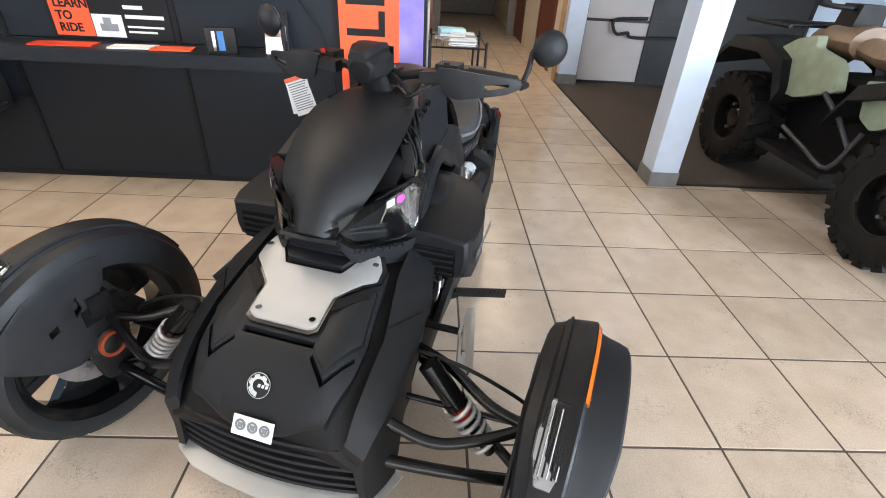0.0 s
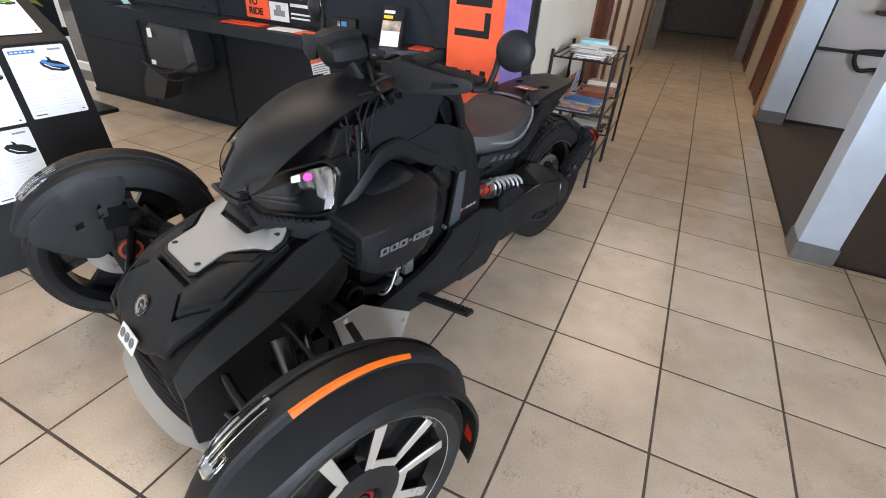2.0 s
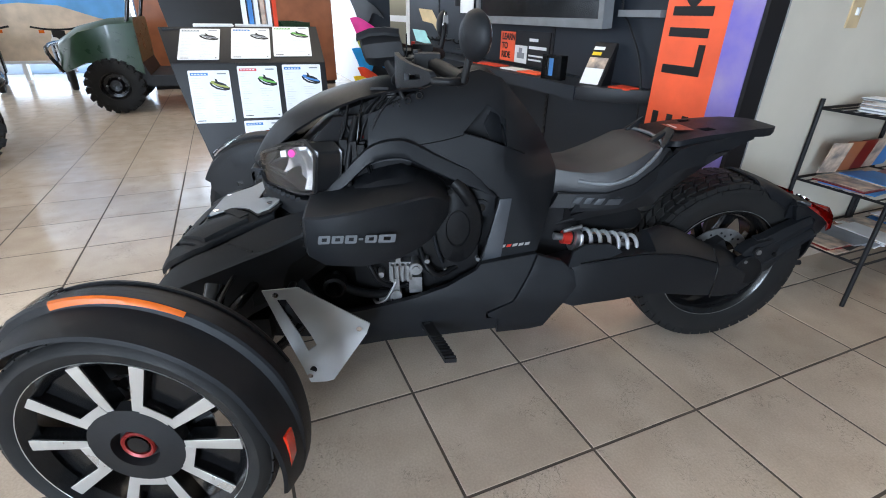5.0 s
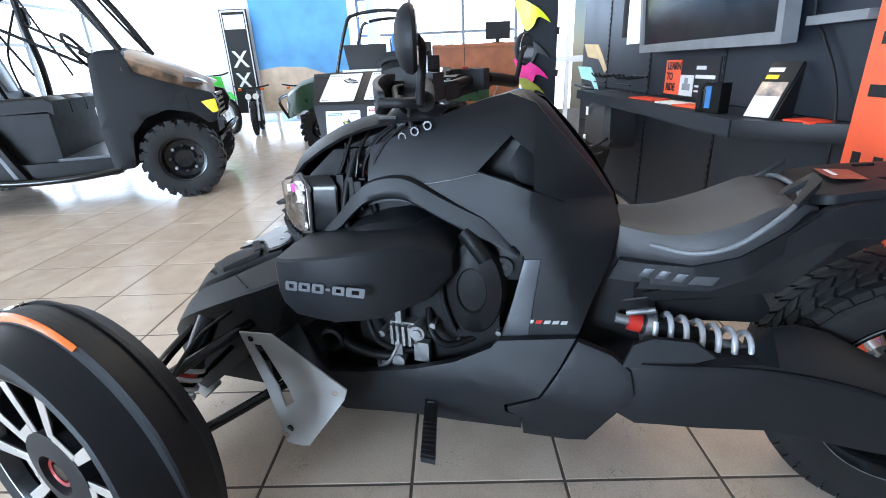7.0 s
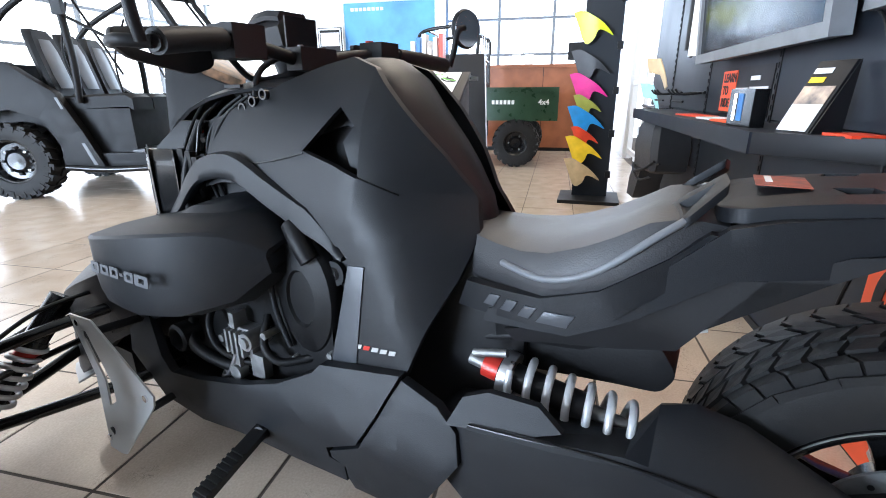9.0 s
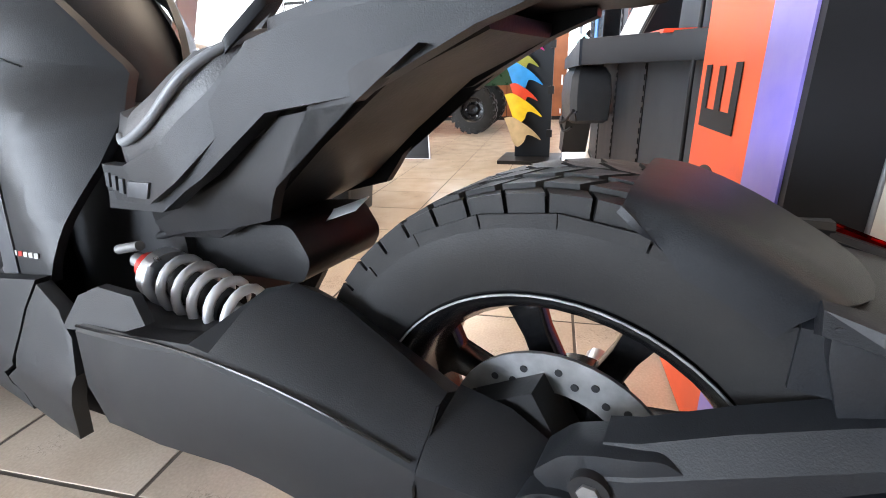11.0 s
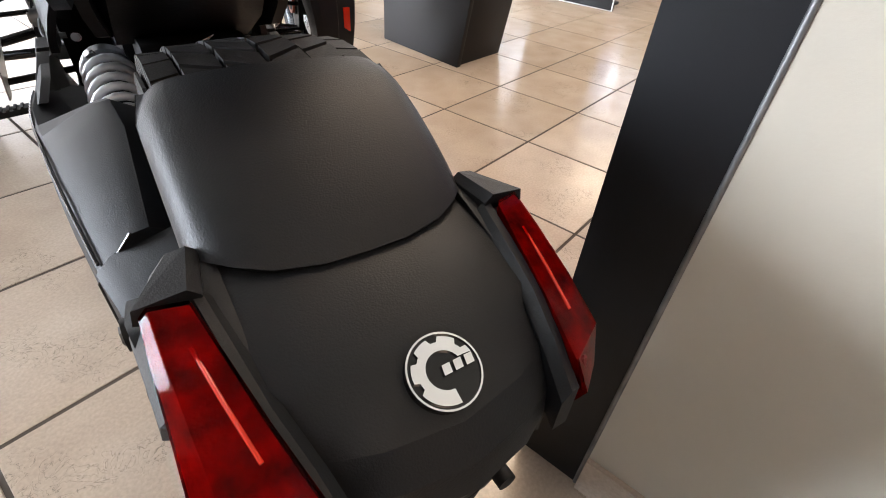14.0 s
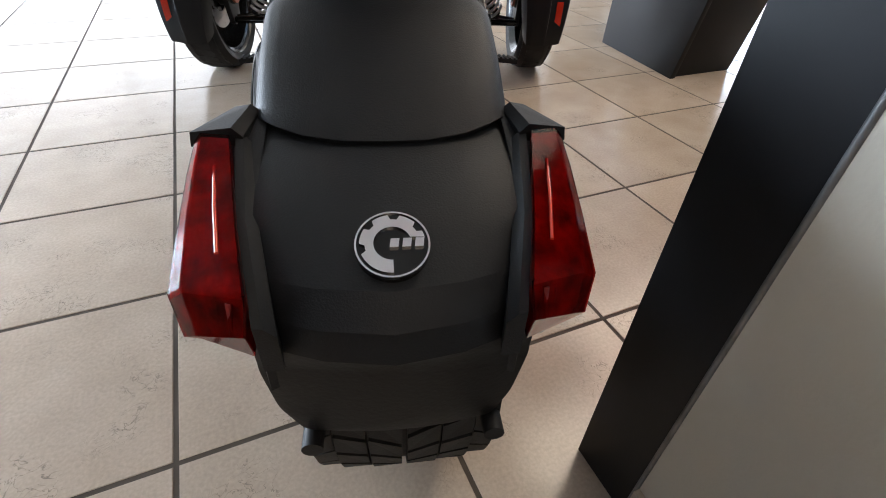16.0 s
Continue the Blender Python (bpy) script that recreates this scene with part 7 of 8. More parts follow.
# -- stand of coloured bodywork samples --
shroud = thing("sample_stand", "black post stand hung with brightly coloured bodywork samples", "display stand", (-4.12, 1.345, 0), -4)
box("base", (-0.22, -0.24, 0.0), (0.25, 0.27, 0.03), "black", shroud, r=0.004)
box("backboard", (-0.03, -0.13, 0.03), (0.0, 0.17, 2.1), "panelwall", shroud, r=0.004)
for z in (0.2, 0.55, 0.9, 1.25, 1.6, 1.95):
    box("bracket", (0.0, 0.14, z), (0.035, 0.185, z + 0.06), "black", shroud, r=0.006)
for mt, z, lab in (("beige", 0.25, "beige"), ("yellow", 0.44, "yellow"), ("scarlet", 0.55, "red"), ("cyan", 0.69, "blue"), ("olive", 0.81, "olive"), ("magenta", 0.95, "magenta"), ("grey_strip", 1.13, "smoky grey"), ("yellowgreen", 1.42, "yellow green")):
    k = 1.0 if mt not in ("olive", "scarlet") else 0.75
    out = smooth_path2([(-0.17, 0.11), (-0.1, 0.12), (-0.02, 0.08), (0.07, 0.02), (0.15, -0.07), (0.08, -0.035), (0.03, -0.03), (0.005, -0.09), (-0.05, -0.13), (-0.09, -0.09), (-0.12, -0.01), (-0.17, 0.11)])[:-1]
    skin("sample_panel", [(-0.05 + a * k, z + b * k) for a, b in out], lambda a, b: Vector((0.05 + 0.04 * math.cos(a * 9) + 0.1 * (b - z), a, b)), (-0.006, 0, 0), mt, shroud, lab + " bodywork sample", 0.04, 0.001)


# -- generic wheel with knobbly tyre --
def knobby(parent, at, R, w, rim, lug=22, hub_mat="gloss", side=1, spokes=6):
    g = new("wheel")
    g.parent = parent
    g.matrix_local = pose(*at)
    bm = bmesh.new()
    add_lathe(bm, tyre_profile(R - 0.015, w, rim), 40)
    part("tyre", bm, "rubber", g)
    bm = bmesh.new()
    st2 = 2 * math.pi / lug
    for k in range(lug):
        a_ = k * st2
        for sd in (1, -1):
            add_lug(bm, R - 0.04, R, a_ + (0.5 * st2 if sd < 0 else 0), a_ + (0.5 * st2 if sd < 0 else 0) + st2 * 0.55, sd * 0.01, sd * w * 0.47, st2 * 0.25, 0, 0, 0)
            add_lug(bm, R - 0.075, R - 0.02, a_, a_ + st2 * 0.5, sd * w * 0.44, sd * w * 0.515, 0, 0, 0, 0)
    tagged(part("tread", bm, "rubber", g), kind="stuff")
    lathe("rim", [(0.0005, side * w * 0.2), (rim * 0.4, side * w * 0.22), (rim * 0.6, side * w * 0.1), (rim * 0.85, side * w * 0.12), (rim * 0.95, side * w * 0.4), (rim * 1.02, side * w * 0.42), (rim * 1.0, -side * w * 0.4), (0.0005, -side * w * 0.3)], hub_mat, g)
    for k in range(spokes):
        a_ = 2 * math.pi * k / spokes
        disc("lug_nut", rim * 0.07, side * w * 0.1, side * w * 0.2, (0, rim * 0.62 * math.cos(a_), rim * 0.62 * math.sin(a_)), "casting" if k % 2 else "dark", g, n=10)
    return g


# -- side-by-side buggy with a camouflage hood, facing the display wall --
sxs = thing("side_by_side", "black side-by-side buggy with camouflage hood and roll cage", "off-road vehicle", (-4.41, -2.21, 0), 20)
for x_, sd in ((0.66, 1), (-0.66, -1)):
    for y_ in (0.06, -1.9):
        knobby(sxs, (x_, y_, 0.345), 0.345, 0.25, 0.19, 20, "gloss", sd, 8)
loft("chassis", [[Vector((x, y, z)) for x, z in ((-w, z0), (w, z0), (w, z1), (-w, z1))] for y, w, z0, z1 in ((0.36, 0.3, 0.42, 0.75), (0.15, 0.4, 0.36, 0.9), (-0.5, 0.5, 0.3, 1.0), (-0.62, 0.68, 0.25, 0.4), (-1.9, 0.68, 0.25, 0.4), (-2.0, 0.55, 0.3, 0.85), (-3.0, 0.52, 0.45, 0.9))], "engineblack", sxs, r=0.02)
loft("hood", [[Vector((x * w, y, z0 + dz)) for x, dz in ((-1, -0.15), (-0.98, -0.04), (-0.82, 0.0), (-0.4, 0.035), (0, 0.045), (0.4, 0.035), (0.82, 0.0), (0.98, -0.04), (1, -0.15))] for y, w, z0 in ((0.33, 0.36, 0.97), (0.26, 0.48, 1.02), (0.1, 0.62, 1.1), (-0.1, 0.69, 1.18), (-0.32, 0.71, 1.26))], "camo", sxs, "camouflage patterned hood")
for s_ in (1, -1):
    loft("headlight", [[Vector((s_ * x, y, z)) for x, z in ((0.36, z0), (0.62, z0 + 0.02), (0.62, z1), (0.4, z1))] for y, z0, z1 in ((0.18, 0.98, 1.05), (0.3, 0.97, 1.02), (0.35, 0.97, 0.99))], "chrome", sxs, "chrome and clear headlight", r=0.008)
    skin("front_wing", rounded([(-0.62, 0.3), (-0.65, 0.62), (-0.6, 1.22), (-0.5, 1.27), (-0.3, 1.28), (-0.22, 1.1), (0.17, 0.96), (0.4, 0.9), (0.44, 0.8), (0.4, 0.66), (0.34, 0.64), (0.22, 0.74), (0.02, 0.78), (-0.2, 0.72), (-0.36, 0.58), (-0.42, 0.3)], 0.02), lambda a, b: Vector((s_ * (0.735 - 0.1 * max(0, b - 0.85)), a, b)), (-0.14 * s_, 0, 0), "engineblack", sxs, "black front wing", 0.12, 0.014)
    skin("rear_side_panel", [rounded([(-1.42, 0.27), (-1.6, 0.62), (-1.8, 0.94), (-2.0, 1.05), (-2.25, 1.2), (-3.05, 1.2), (-3.1, 0.8), (-2.85, 0.72), (-2.62, 0.76), (-2.3, 0.8), (-2.0, 0.72), (-1.86, 0.5), (-1.84, 0.27)], 0.03)], lambda a, b: Vector((s_ * (0.735 - 0.06 * max(0, b - 0.7)), a, b)), (-0.1 * s_, 0, 0), "engineblack", sxs, "black rear side panel", 0.15, 0.012)
    skin("panel_crease", [(-1.5, 0.3), (-1.78, 0.9), (-1.81, 0.9), (-1.54, 0.3)], lambda a, b: Vector((s_ * (0.739 - 0.06 * max(0, b - 0.7)), a, b)), (-0.01 * s_, 0, 0), "skirting", sxs, "", 0, 0.002)
    skin("marker_light", rounded([(0.3, 0.83), (0.42, 0.85), (0.43, 0.74), (0.38, 0.73)], 0.01), lambda a, b: Vector((s_ * 0.742, a, b)), (-0.02 * s_, 0, 0), "yellow", sxs, "amber marker light", 0, 0.003)
    tube("sill_bar", smooth_path([(s_ * 0.72, -0.55, 0.3), (s_ * 0.75, -0.9, 0.27), (s_ * 0.75, -1.4, 0.26), (s_ * 0.72, -1.85, 0.28)]), 0.03, "gloss", sxs)
    tube("cage_tube", smooth_path([(s_ * 0.66, -0.3, 1.27), (s_ * 0.63, -0.52, 1.6), (s_ * 0.6, -0.7, 1.83), (s_ * 0.59, -0.82, 1.92), (s_ * 0.59, -1.5, 1.95), (s_ * 0.6, -1.62, 1.9), (s_ * 0.61, -1.62, 1.6), (s_ * 0.64, -1.58, 1.2), (s_ * 0.66, -1.6, 0.85)]), 0.036, "dark", sxs)
    tube("cage_tube", smooth_path([(s_ * 0.62, -0.36, 1.32), (s_ * 0.57, -0.6, 1.62), (s_ * 0.52, -0.84, 1.93)]), 0.016, "dark", sxs)
    tube("cage_tube", smooth_path([(s_ * 0.6, -1.62, 1.88), (s_ * 0.6, -2.2, 1.6), (s_ * 0.6, -2.6, 1.2)]), 0.028, "dark", sxs)
    tube("grab_bar", [(s_ * 0.6, -1.6, 1.58), (s_ * 0.5, -0.72, 1.18)], 0.014, "dark", sxs)
    tube("grab_bar", [(s_ * 0.56, -1.6, 1.86), (s_ * 0.45, -1.2, 1.1)], 0.012, "dark", sxs)
    tube("belt", smooth_path([(s_ * 0.5, -1.62, 1.7), (s_ * 0.45, -1.8, 1.3), (s_ * 0.4, -1.75, 0.95)]), 0.012, "black", sxs)
    box("wing_mirror", (s_ * 0.62, -1.66, 1.58), (s_ * 0.68, -1.56, 1.74), "dark", sxs, r=0.015)
for y_, z_ in ((-0.82, 1.92), (-1.55, 1.95), (-0.34, 1.28)):
    tube("cage_cross", [(-0.6, y_, z_), (0.6, y_, z_)], 0.025, "dark", sxs)
tube("bumper", smooth_path([(-0.42, 0.36, 0.5), (-0.4, 0.48, 0.58), (0, 0.5, 0.6), (0.4, 0.48, 0.58), (0.42, 0.36, 0.5)]), 0.022, "gloss", sxs)
for k in range(5):
    box("grille_bar", (-0.36, 0.36, 0.66 + 0.05 * k), (0.36, 0.4, 0.685 + 0.05 * k), "gloss", sxs, r=0.004)
for x_ in (-0.42, 0.0, 0.42):
    loft("seat_back", [[Vector((x_ + x * w, y + yy, z)) for x, yy in ((-0.17, 0), (-0.18, -0.05), (-0.15, -0.11), (0.15, -0.11), (0.18, -0.05), (0.17, 0))] for y, z, w in ((-1.84, 0.9, 1.0), (-1.9, 1.1, 1.05), (-1.96, 1.3, 1.0), (-2.0, 1.42, 0.85), (-2.03, 1.48, 0.6))], "engineblack", sxs, "black vinyl seat back", r=0.02)
    loft("seat_panel", [[Vector((x_ + x * w, y + yy, z)) for x, yy in ((-0.115, 0.004), (-0.09, 0.016), (0.09, 0.016), (0.115, 0.004))] for y, z, w in ((-1.86, 0.98, 0.9), (-1.9, 1.1, 1.0), (-1.96, 1.3, 0.95), (-1.995, 1.4, 0.7))], "piping", sxs, "pale grey seat insert", r=0.004)
    loft("seat_cushion", [[Vector((x_ + x, y, z + dz)) for x, dz in ((-0.2, -0.12), (-0.2, -0.02), (-0.16, 0.0), (0.16, 0.0), (0.2, -0.02), (0.2, -0.12))] for y, z in ((-1.06, 0.9), (-1.12, 0.935), (-1.5, 0.925), (-1.86, 0.91))], "engineblack", sxs, "black vinyl seat cushion", r=0.015)
box("seat_base", (-0.6, -1.85, 0.4), (0.6, -1.12, 0.8), "engineblack", sxs, r=0.03)
box("floor_tray", (-0.64, -1.15, 0.395), (0.64, -0.6, 0.425), "grey_strip", sxs, r=0.006)
tube("steering_wheel", [(0.34 + 0.17 * math.cos(t), -0.78 - 0.1 * math.sin(t), 1.28 + 0.14 * math.sin(t)) for t in [2 * math.pi * k / 24 for k in range(25)]], 0.016, "dark", sxs)
tube("steering_column", [(0.34, -0.78, 1.28), (0.34, -0.45, 1.1)], 0.02, "dark", sxs)
box("dashboard", (-0.64, -0.62, 0.85), (0.64, -0.36, 1.22), "engineblack", sxs, r=0.05)
box("cargo_bed", (-0.66, -3.05, 0.9), (0.66, -2.2, 1.18), "engineblack", sxs, r=0.03)
# compact cab: everything behind the front axle stands closer
for ob in sxs.children:
    if ob.type == "MESH":
        for v in ob.data.vertices:
            if v.co.y < 0:
                v.co.y *= 0.8

# -- green utility truck --
truck = thing("utility_truck", "dark green small utility truck with cargo bed and roll bar", "utility vehicle", (-6.62, -0.33, 0))
for s_ in (1, -1):
    for y_ in (0.87, -0.87):
        knobby(truck, (s_ * 0.55, y_, 0.3), 0.3, 0.22, 0.15, 20, "gloss", s_)
bm = bmesh.new()
for lo, hi in (((-0.6, 0.35, 0.58), (0.6, 1.38, 0.63)), ((-0.6, 0.35, 0.63), (-0.56, 1.38, 0.98)), ((0.56, 0.35, 0.63), (0.6, 1.38, 0.98)), ((-0.56, 0.35, 0.63), (0.56, 0.39, 0.98)), ((-0.56, 1.34, 0.63), (0.56, 1.38, 0.98))):
    add_box(bm, lo, hi)
sharp_bevel(bm, 0.01)
part("cargo_bed", bm, "truckgreen", truck, "dark green steel cargo bed")
box("bed_rim", (0.6, 0.35, 0.93), (0.625, 1.38, 0.985), "truckgreen", truck, r=0.006)
for k in range(6):
    box("brand_bar", (0.602, 0.55 + 0.05 * k, 0.78), (0.606, 0.585 + 0.05 * k, 0.83), "paper", truck, r=0)
words("model_text", "4x4", 0.09, Matrix.Translation((0.604, 1.2, 0.805)) @ Euler((radians(90), 0, radians(90))).to_matrix().to_4x4(), "paper", truck, bold=0.002)
loft("cab_floor", [[Vector((x, y, z)) for x, z in ((-0.58, z0), (0.58, z0), (0.58, z1), (-0.58, z1))] for y, z0, z1 in ((0.35, 0.3, 0.6), (0.0, 0.28, 0.4), (-0.5, 0.28, 0.4), (-0.62, 0.32, 0.75))], "dark", truck, r=0.02)
loft("front_body", [[Vector((x * w, y, z)) for x, z in ((-1, z0), (-1, z1 - 0.06), (-0.85, z1), (0.85, z1), (1, z1 - 0.06), (1, z0))] for y, w, z0, z1 in ((-0.55, 0.6, 0.42, 1.02), (-0.8, 0.62, 0.55, 1.0), (-1.1, 0.6, 0.55, 0.92), (-1.32, 0.52, 0.45, 0.78), (-1.36, 0.48, 0.48, 0.7))], "truckgreen", truck, "rounded green front body", r=0.01)
box("seat_bench", (-0.55, 0.02, 0.6), (0.55, 0.34, 0.72), "seat", truck, r=0.03)
box("seat_back", (-0.55, 0.26, 0.72), (0.55, 0.36, 1.05), "seat", truck, r=0.03)
for s_ in (1, -1):
    tube("roll_bar", smooth_path([(s_ * 0.56, -0.62, 0.95), (s_ * 0.55, -0.45, 1.5), (s_ * 0.54, -0.3, 1.68), (s_ * 0.54, 0.3, 1.68), (s_ * 0.55, 0.34, 1.3), (s_ * 0.56, 0.34, 0.6)]), 0.022, "gloss", truck)
for y_, z_ in ((-0.3, 1.68), (0.3, 1.68), (0.34, 1.35)):
    tube("cross_bar", [(-0.54, y_, z_), (0.54, y_, z_)], 0.02, "gloss", truck)
for k in range(5):
    tube("screen_bar", [(-0.4 + 0.2 * k, 0.335, 1.06), (-0.4 + 0.2 * k, 0.335, 1.66)], 0.008, "gloss", truck)
tube("front_guard", smooth_path([(-0.45, -1.36, 0.45), (-0.45, -1.46, 0.7), (0.45, -1.46, 0.7), (0.45, -1.36, 0.45)], 4), 0.02, "gloss", truck)

# -- brown sales counter with a monitor --
counter = thing("sales_counter", "long brown laminate sales counter", "counter", (-7.9, 0.25, 0))
box("front", (0.0, -1.3, 0.06), (0.04, 1.45, 1.3), "brown", counter, r=0.004)
box("worktop", (-0.6, -1.32, 1.3), (0.07, 1.47, 1.345), "brown", counter, r=0.006)
box("plinth", (-0.5, -1.28, 0.0), (0.0, 1.43, 0.06), "black", counter)
for y_ in (-0.38, 0.54):
    box("panel_joint", (0.04, y_ - 0.004, 0.06), (0.042, y_ + 0.004, 1.3), "black", counter, r=0)
mon = thing("monitor", "black flat computer monitor on the counter", "monitor", (-8.0, 1.35, 1.345))
box("screen", (-0.02, -0.2, 0.06), (0.015, 0.2, 0.32), "black", mon, r=0.006)
box("foot", (-0.08, -0.1, 0.0), (0.08, 0.1, 0.015), "black", mon)
box("neck", (-0.025, -0.03, 0.01), (-0.005, 0.03, 0.12), "black", mon)
for y_ in (0.35, 0.55):
    hold = thing("card_holder", "clear card holder standing on the counter", "holder", (-7.92, y_, 1.345))
    box("pane", (-0.01, -0.07, 0.0), (0.0, 0.07, 0.16), "paper", hold, r=0.001)
    box("foot", (-0.04, -0.07, 0.0), (0.04, 0.07, 0.006), "paper", hold, r=0.001)

# -- posters and sign before the windows --
post = thing("sky_poster", "large framed poster of blue sky over sand", "poster", (-9.6, -2.35, 0))
box("panel", (-0.03, -0.95, 0.3), (0.0, 0.95, 2.65), "skyblue", post, r=0)
skin("sand_print", [(-0.95, 0.3), (0.95, 0.3), (0.95, 0.85), (0.5, 0.95), (0.0, 1.12), (-0.5, 1.15), (-0.95, 1.1)], lambda a, b: Vector((0.003, a, b)), (-0.003, 0, 0), "sand", post, "", 0, 0)
for lo, hi in (((-0.03, -1.0, 0.25), (0.015, -0.95, 2.7)), ((-0.03, 0.95, 0.25), (0.015, 1.0, 2.7)), ((-0.03, -0.95, 2.65), (0.015, 0.95, 2.7)), ((-0.03, -0.95, 0.25), (0.015, 0.95, 0.3))):
    box("frame", lo, hi, "paper", post)
for y_ in (-0.7, 0.7):
    box("stand_leg", (-0.1, y_ - 0.03, 0.0), (0.02, y_ + 0.03, 0.252), "paper", post, r=0.003)
for k in range(8):
    box("title_bar", (0.003, -0.8 + 0.09 * k, 2.5), (0.005, -0.735 + 0.09 * k, 2.56), "paper", post, r=0)
flag = thing("vertical_sign", "narrow black vertical sign with white letters", "sign", (-9.4, -3.55, 0))
box("board", (-0.03, -0.26, 0.3), (0.0, 0.26, 2.2), "black", flag)
for lo, hi in (((0.0, -0.24, 2.15), (0.006, 0.24, 2.18)), ((0.0, -0.24, 0.35), (0.006, -0.22, 2.15)), ((0.0, 0.22, 0.35), (0.006, 0.24, 2.15))):
    box("border", lo, hi, "paper", flag, r=0)
box("title_panel", (0.0, -0.2, 1.85), (0.004, 0.2, 2.1), "paper", flag, r=0)
for ch, z in (("X", 1.3), ("X", 0.9)):
    words("letter", ch, 0.42, Matrix.Translation((0.004, 0.0, z)) @ Euler((radians(90), 0, radians(90))).to_matrix().to_4x4(), "paper", flag, bold=0.005)
tagged(box("column", (-10.2, -4.35, 0), (-9.8, -3.95, 3.1), "white_wall", r=0.01), "plain white showroom column", "column", kind="structure")
tagged(box("window_wall_pier", (-10.75, -1.2, 0.0), (-10.6, -0.95, 2.95), "white_wall", r=0), "white pier between the shop windows", "wall", kind="structure")


# -- dirt bike and two small bikes --
def bike(at, turn, tankmat, scale, name, label, lamps):
    g = thing(name, label, "motorcycle", at, turn)
    R_ = 0.33 * scale
    for y_ in (0.0, -1.25 * scale):
        w_ = new("wheel")
        w_.parent = g
        w_.matrix_local = pose(0, y_, R_)
        lathe("tyre", tyre_profile(R_, 0.11 * scale, R_ * 0.74), "rubber", w_, "", 28)
        lathe("rim", [(R_ * 0.7, -0.02), (R_ * 0.74, -0.03), (R_ * 0.74, 0.03), (R_ * 0.7, 0.02)], "gloss", w_, "", 28)
        for k in range(8):
            t = math.pi * k / 8
            tube("spoke", [(0, R_ * 0.72 * math.cos(t), R_ * 0.72 * math.sin(t)), (0, -R_ * 0.72 * math.cos(t), -R_ * 0.72 * math.sin(t))], 0.004, "steel", w_, "", 4)
    q = scale
    for s_ in (1, -1):
        tube("fork", [(s_ * 0.09 * q, 0.0, R_), (s_ * 0.09 * q, -0.3 * q, 0.95 * q)], 0.025 * q, "steel", g)
    tube("handlebar", smooth_path([(-0.38 * q, -0.42 * q, 1.08 * q), (-0.15 * q, -0.34 * q, 1.04 * q), (0.15 * q, -0.34 * q, 1.04 * q), (0.38 * q, -0.42 * q, 1.08 * q)]), 0.014, "dark", g)
    loft("tank", [[Vector((w_ * math.cos(t), y, z + h_ * math.sin(t))) for t in [2 * math.pi * k / 12 for k in range(12)]] for y, w_, z, h_ in ((-0.25 * q, 0.05 * q, 0.8 * q, 0.06 * q), (-0.4 * q, 0.15 * q, 0.78 * q, 0.13 * q), (-0.65 * q, 0.13 * q, 0.8 * q, 0.1 * q), (-0.8 * q, 0.09 * q, 0.84 * q, 0.04 * q))], tankmat, g)
    loft("saddle", [[Vector((w_ * math.cos(t), y, z + 0.05 * q * math.sin(t))) for t in [2 * math.pi * k / 12 for k in range(12)]] for y, w_, z in ((-0.65 * q, 0.08 * q, 0.86 * q), (-0.9 * q, 0.11 * q, 0.85 * q), (-1.35 * q, 0.09 * q, 0.9 * q))], "seat", g)
    skin("front_mudguard", [(0.28 * q, 0.62 * q), (0.1 * q, 0.75 * q), (-0.3 * q, 0.74 * q), (-0.3 * q, 0.7 * q), (0.08 * q, 0.7 * q)], lambda a, b: Vector((0.06 * q, a, b)), (-0.12 * q, 0, 0), tankmat, g, "", 0, 0.01)
    skin("tail_mudguard", [(-1.1 * q, 0.8 * q), (-1.4 * q, 0.9 * q), (-1.7 * q, 0.98 * q), (-1.68 * q, 1.0 * q), (-1.35 * q, 0.95 * q)], lambda a, b: Vector((0.07 * q, a, b)), (-0.14 * q, 0, 0), tankmat, g, "", 0, 0.01)
    skin("front_panel", [(-0.13 * q, 0.78 * q), (-0.2 * q, 1.02 * q), (-0.28 * q, 1.02 * q), (-0.2 * q, 0.78 * q)], lambda a, b: Vector((0.1 * q, a, b)), (-0.2 * q, 0, 0), tankmat, g, "", 0, 0.01)
    box("engine_block", (-0.13 * q, -0.75 * q, 0.3 * q), (0.13 * q, -0.35 * q, 0.66 * q), "dark", g, r=0.03)
    tube("exhaust", smooth_path([(0.1 * q, -0.35 * q, 0.5 * q), (0.14 * q, -0.45 * q, 0.32 * q), (0.14 * q, -0.9 * q, 0.4 * q), (0.13 * q, -1.35 * q, 0.7 * q)]), 0.03 * q, "steel", g)
    if lamps:
        for s_ in (1, -1):
            disc("lamp", 0.065 * q, -0.12 * q, -0.2 * q, (s_ * 0.08 * q, 0, 0.85 * q), "white", g, axis=1, n=20, bevel=0.004)
            box("indicator", (s_ * 0.2 * q, -0.25 * q, 0.98 * q), (s_ * 0.28 * q, -0.19 * q, 1.03 * q), "amber", g, r=0.006)
    return g


bike((-8.45, -3.55, 0), -35, "lime", 1.0, "dirt_bike", "bright green motocross bike with knobbly tyres", False)
bike((-8.1, -2.95, 0), -75, "dark", 0.78, "mini_motorcycle", "small black motorcycle with twin round headlamps", True)
bike((-8.15, -2.1, 0), -75, "dark", 0.78, "mini_motorcycle", "small black motorcycle with twin round headlamps", True)

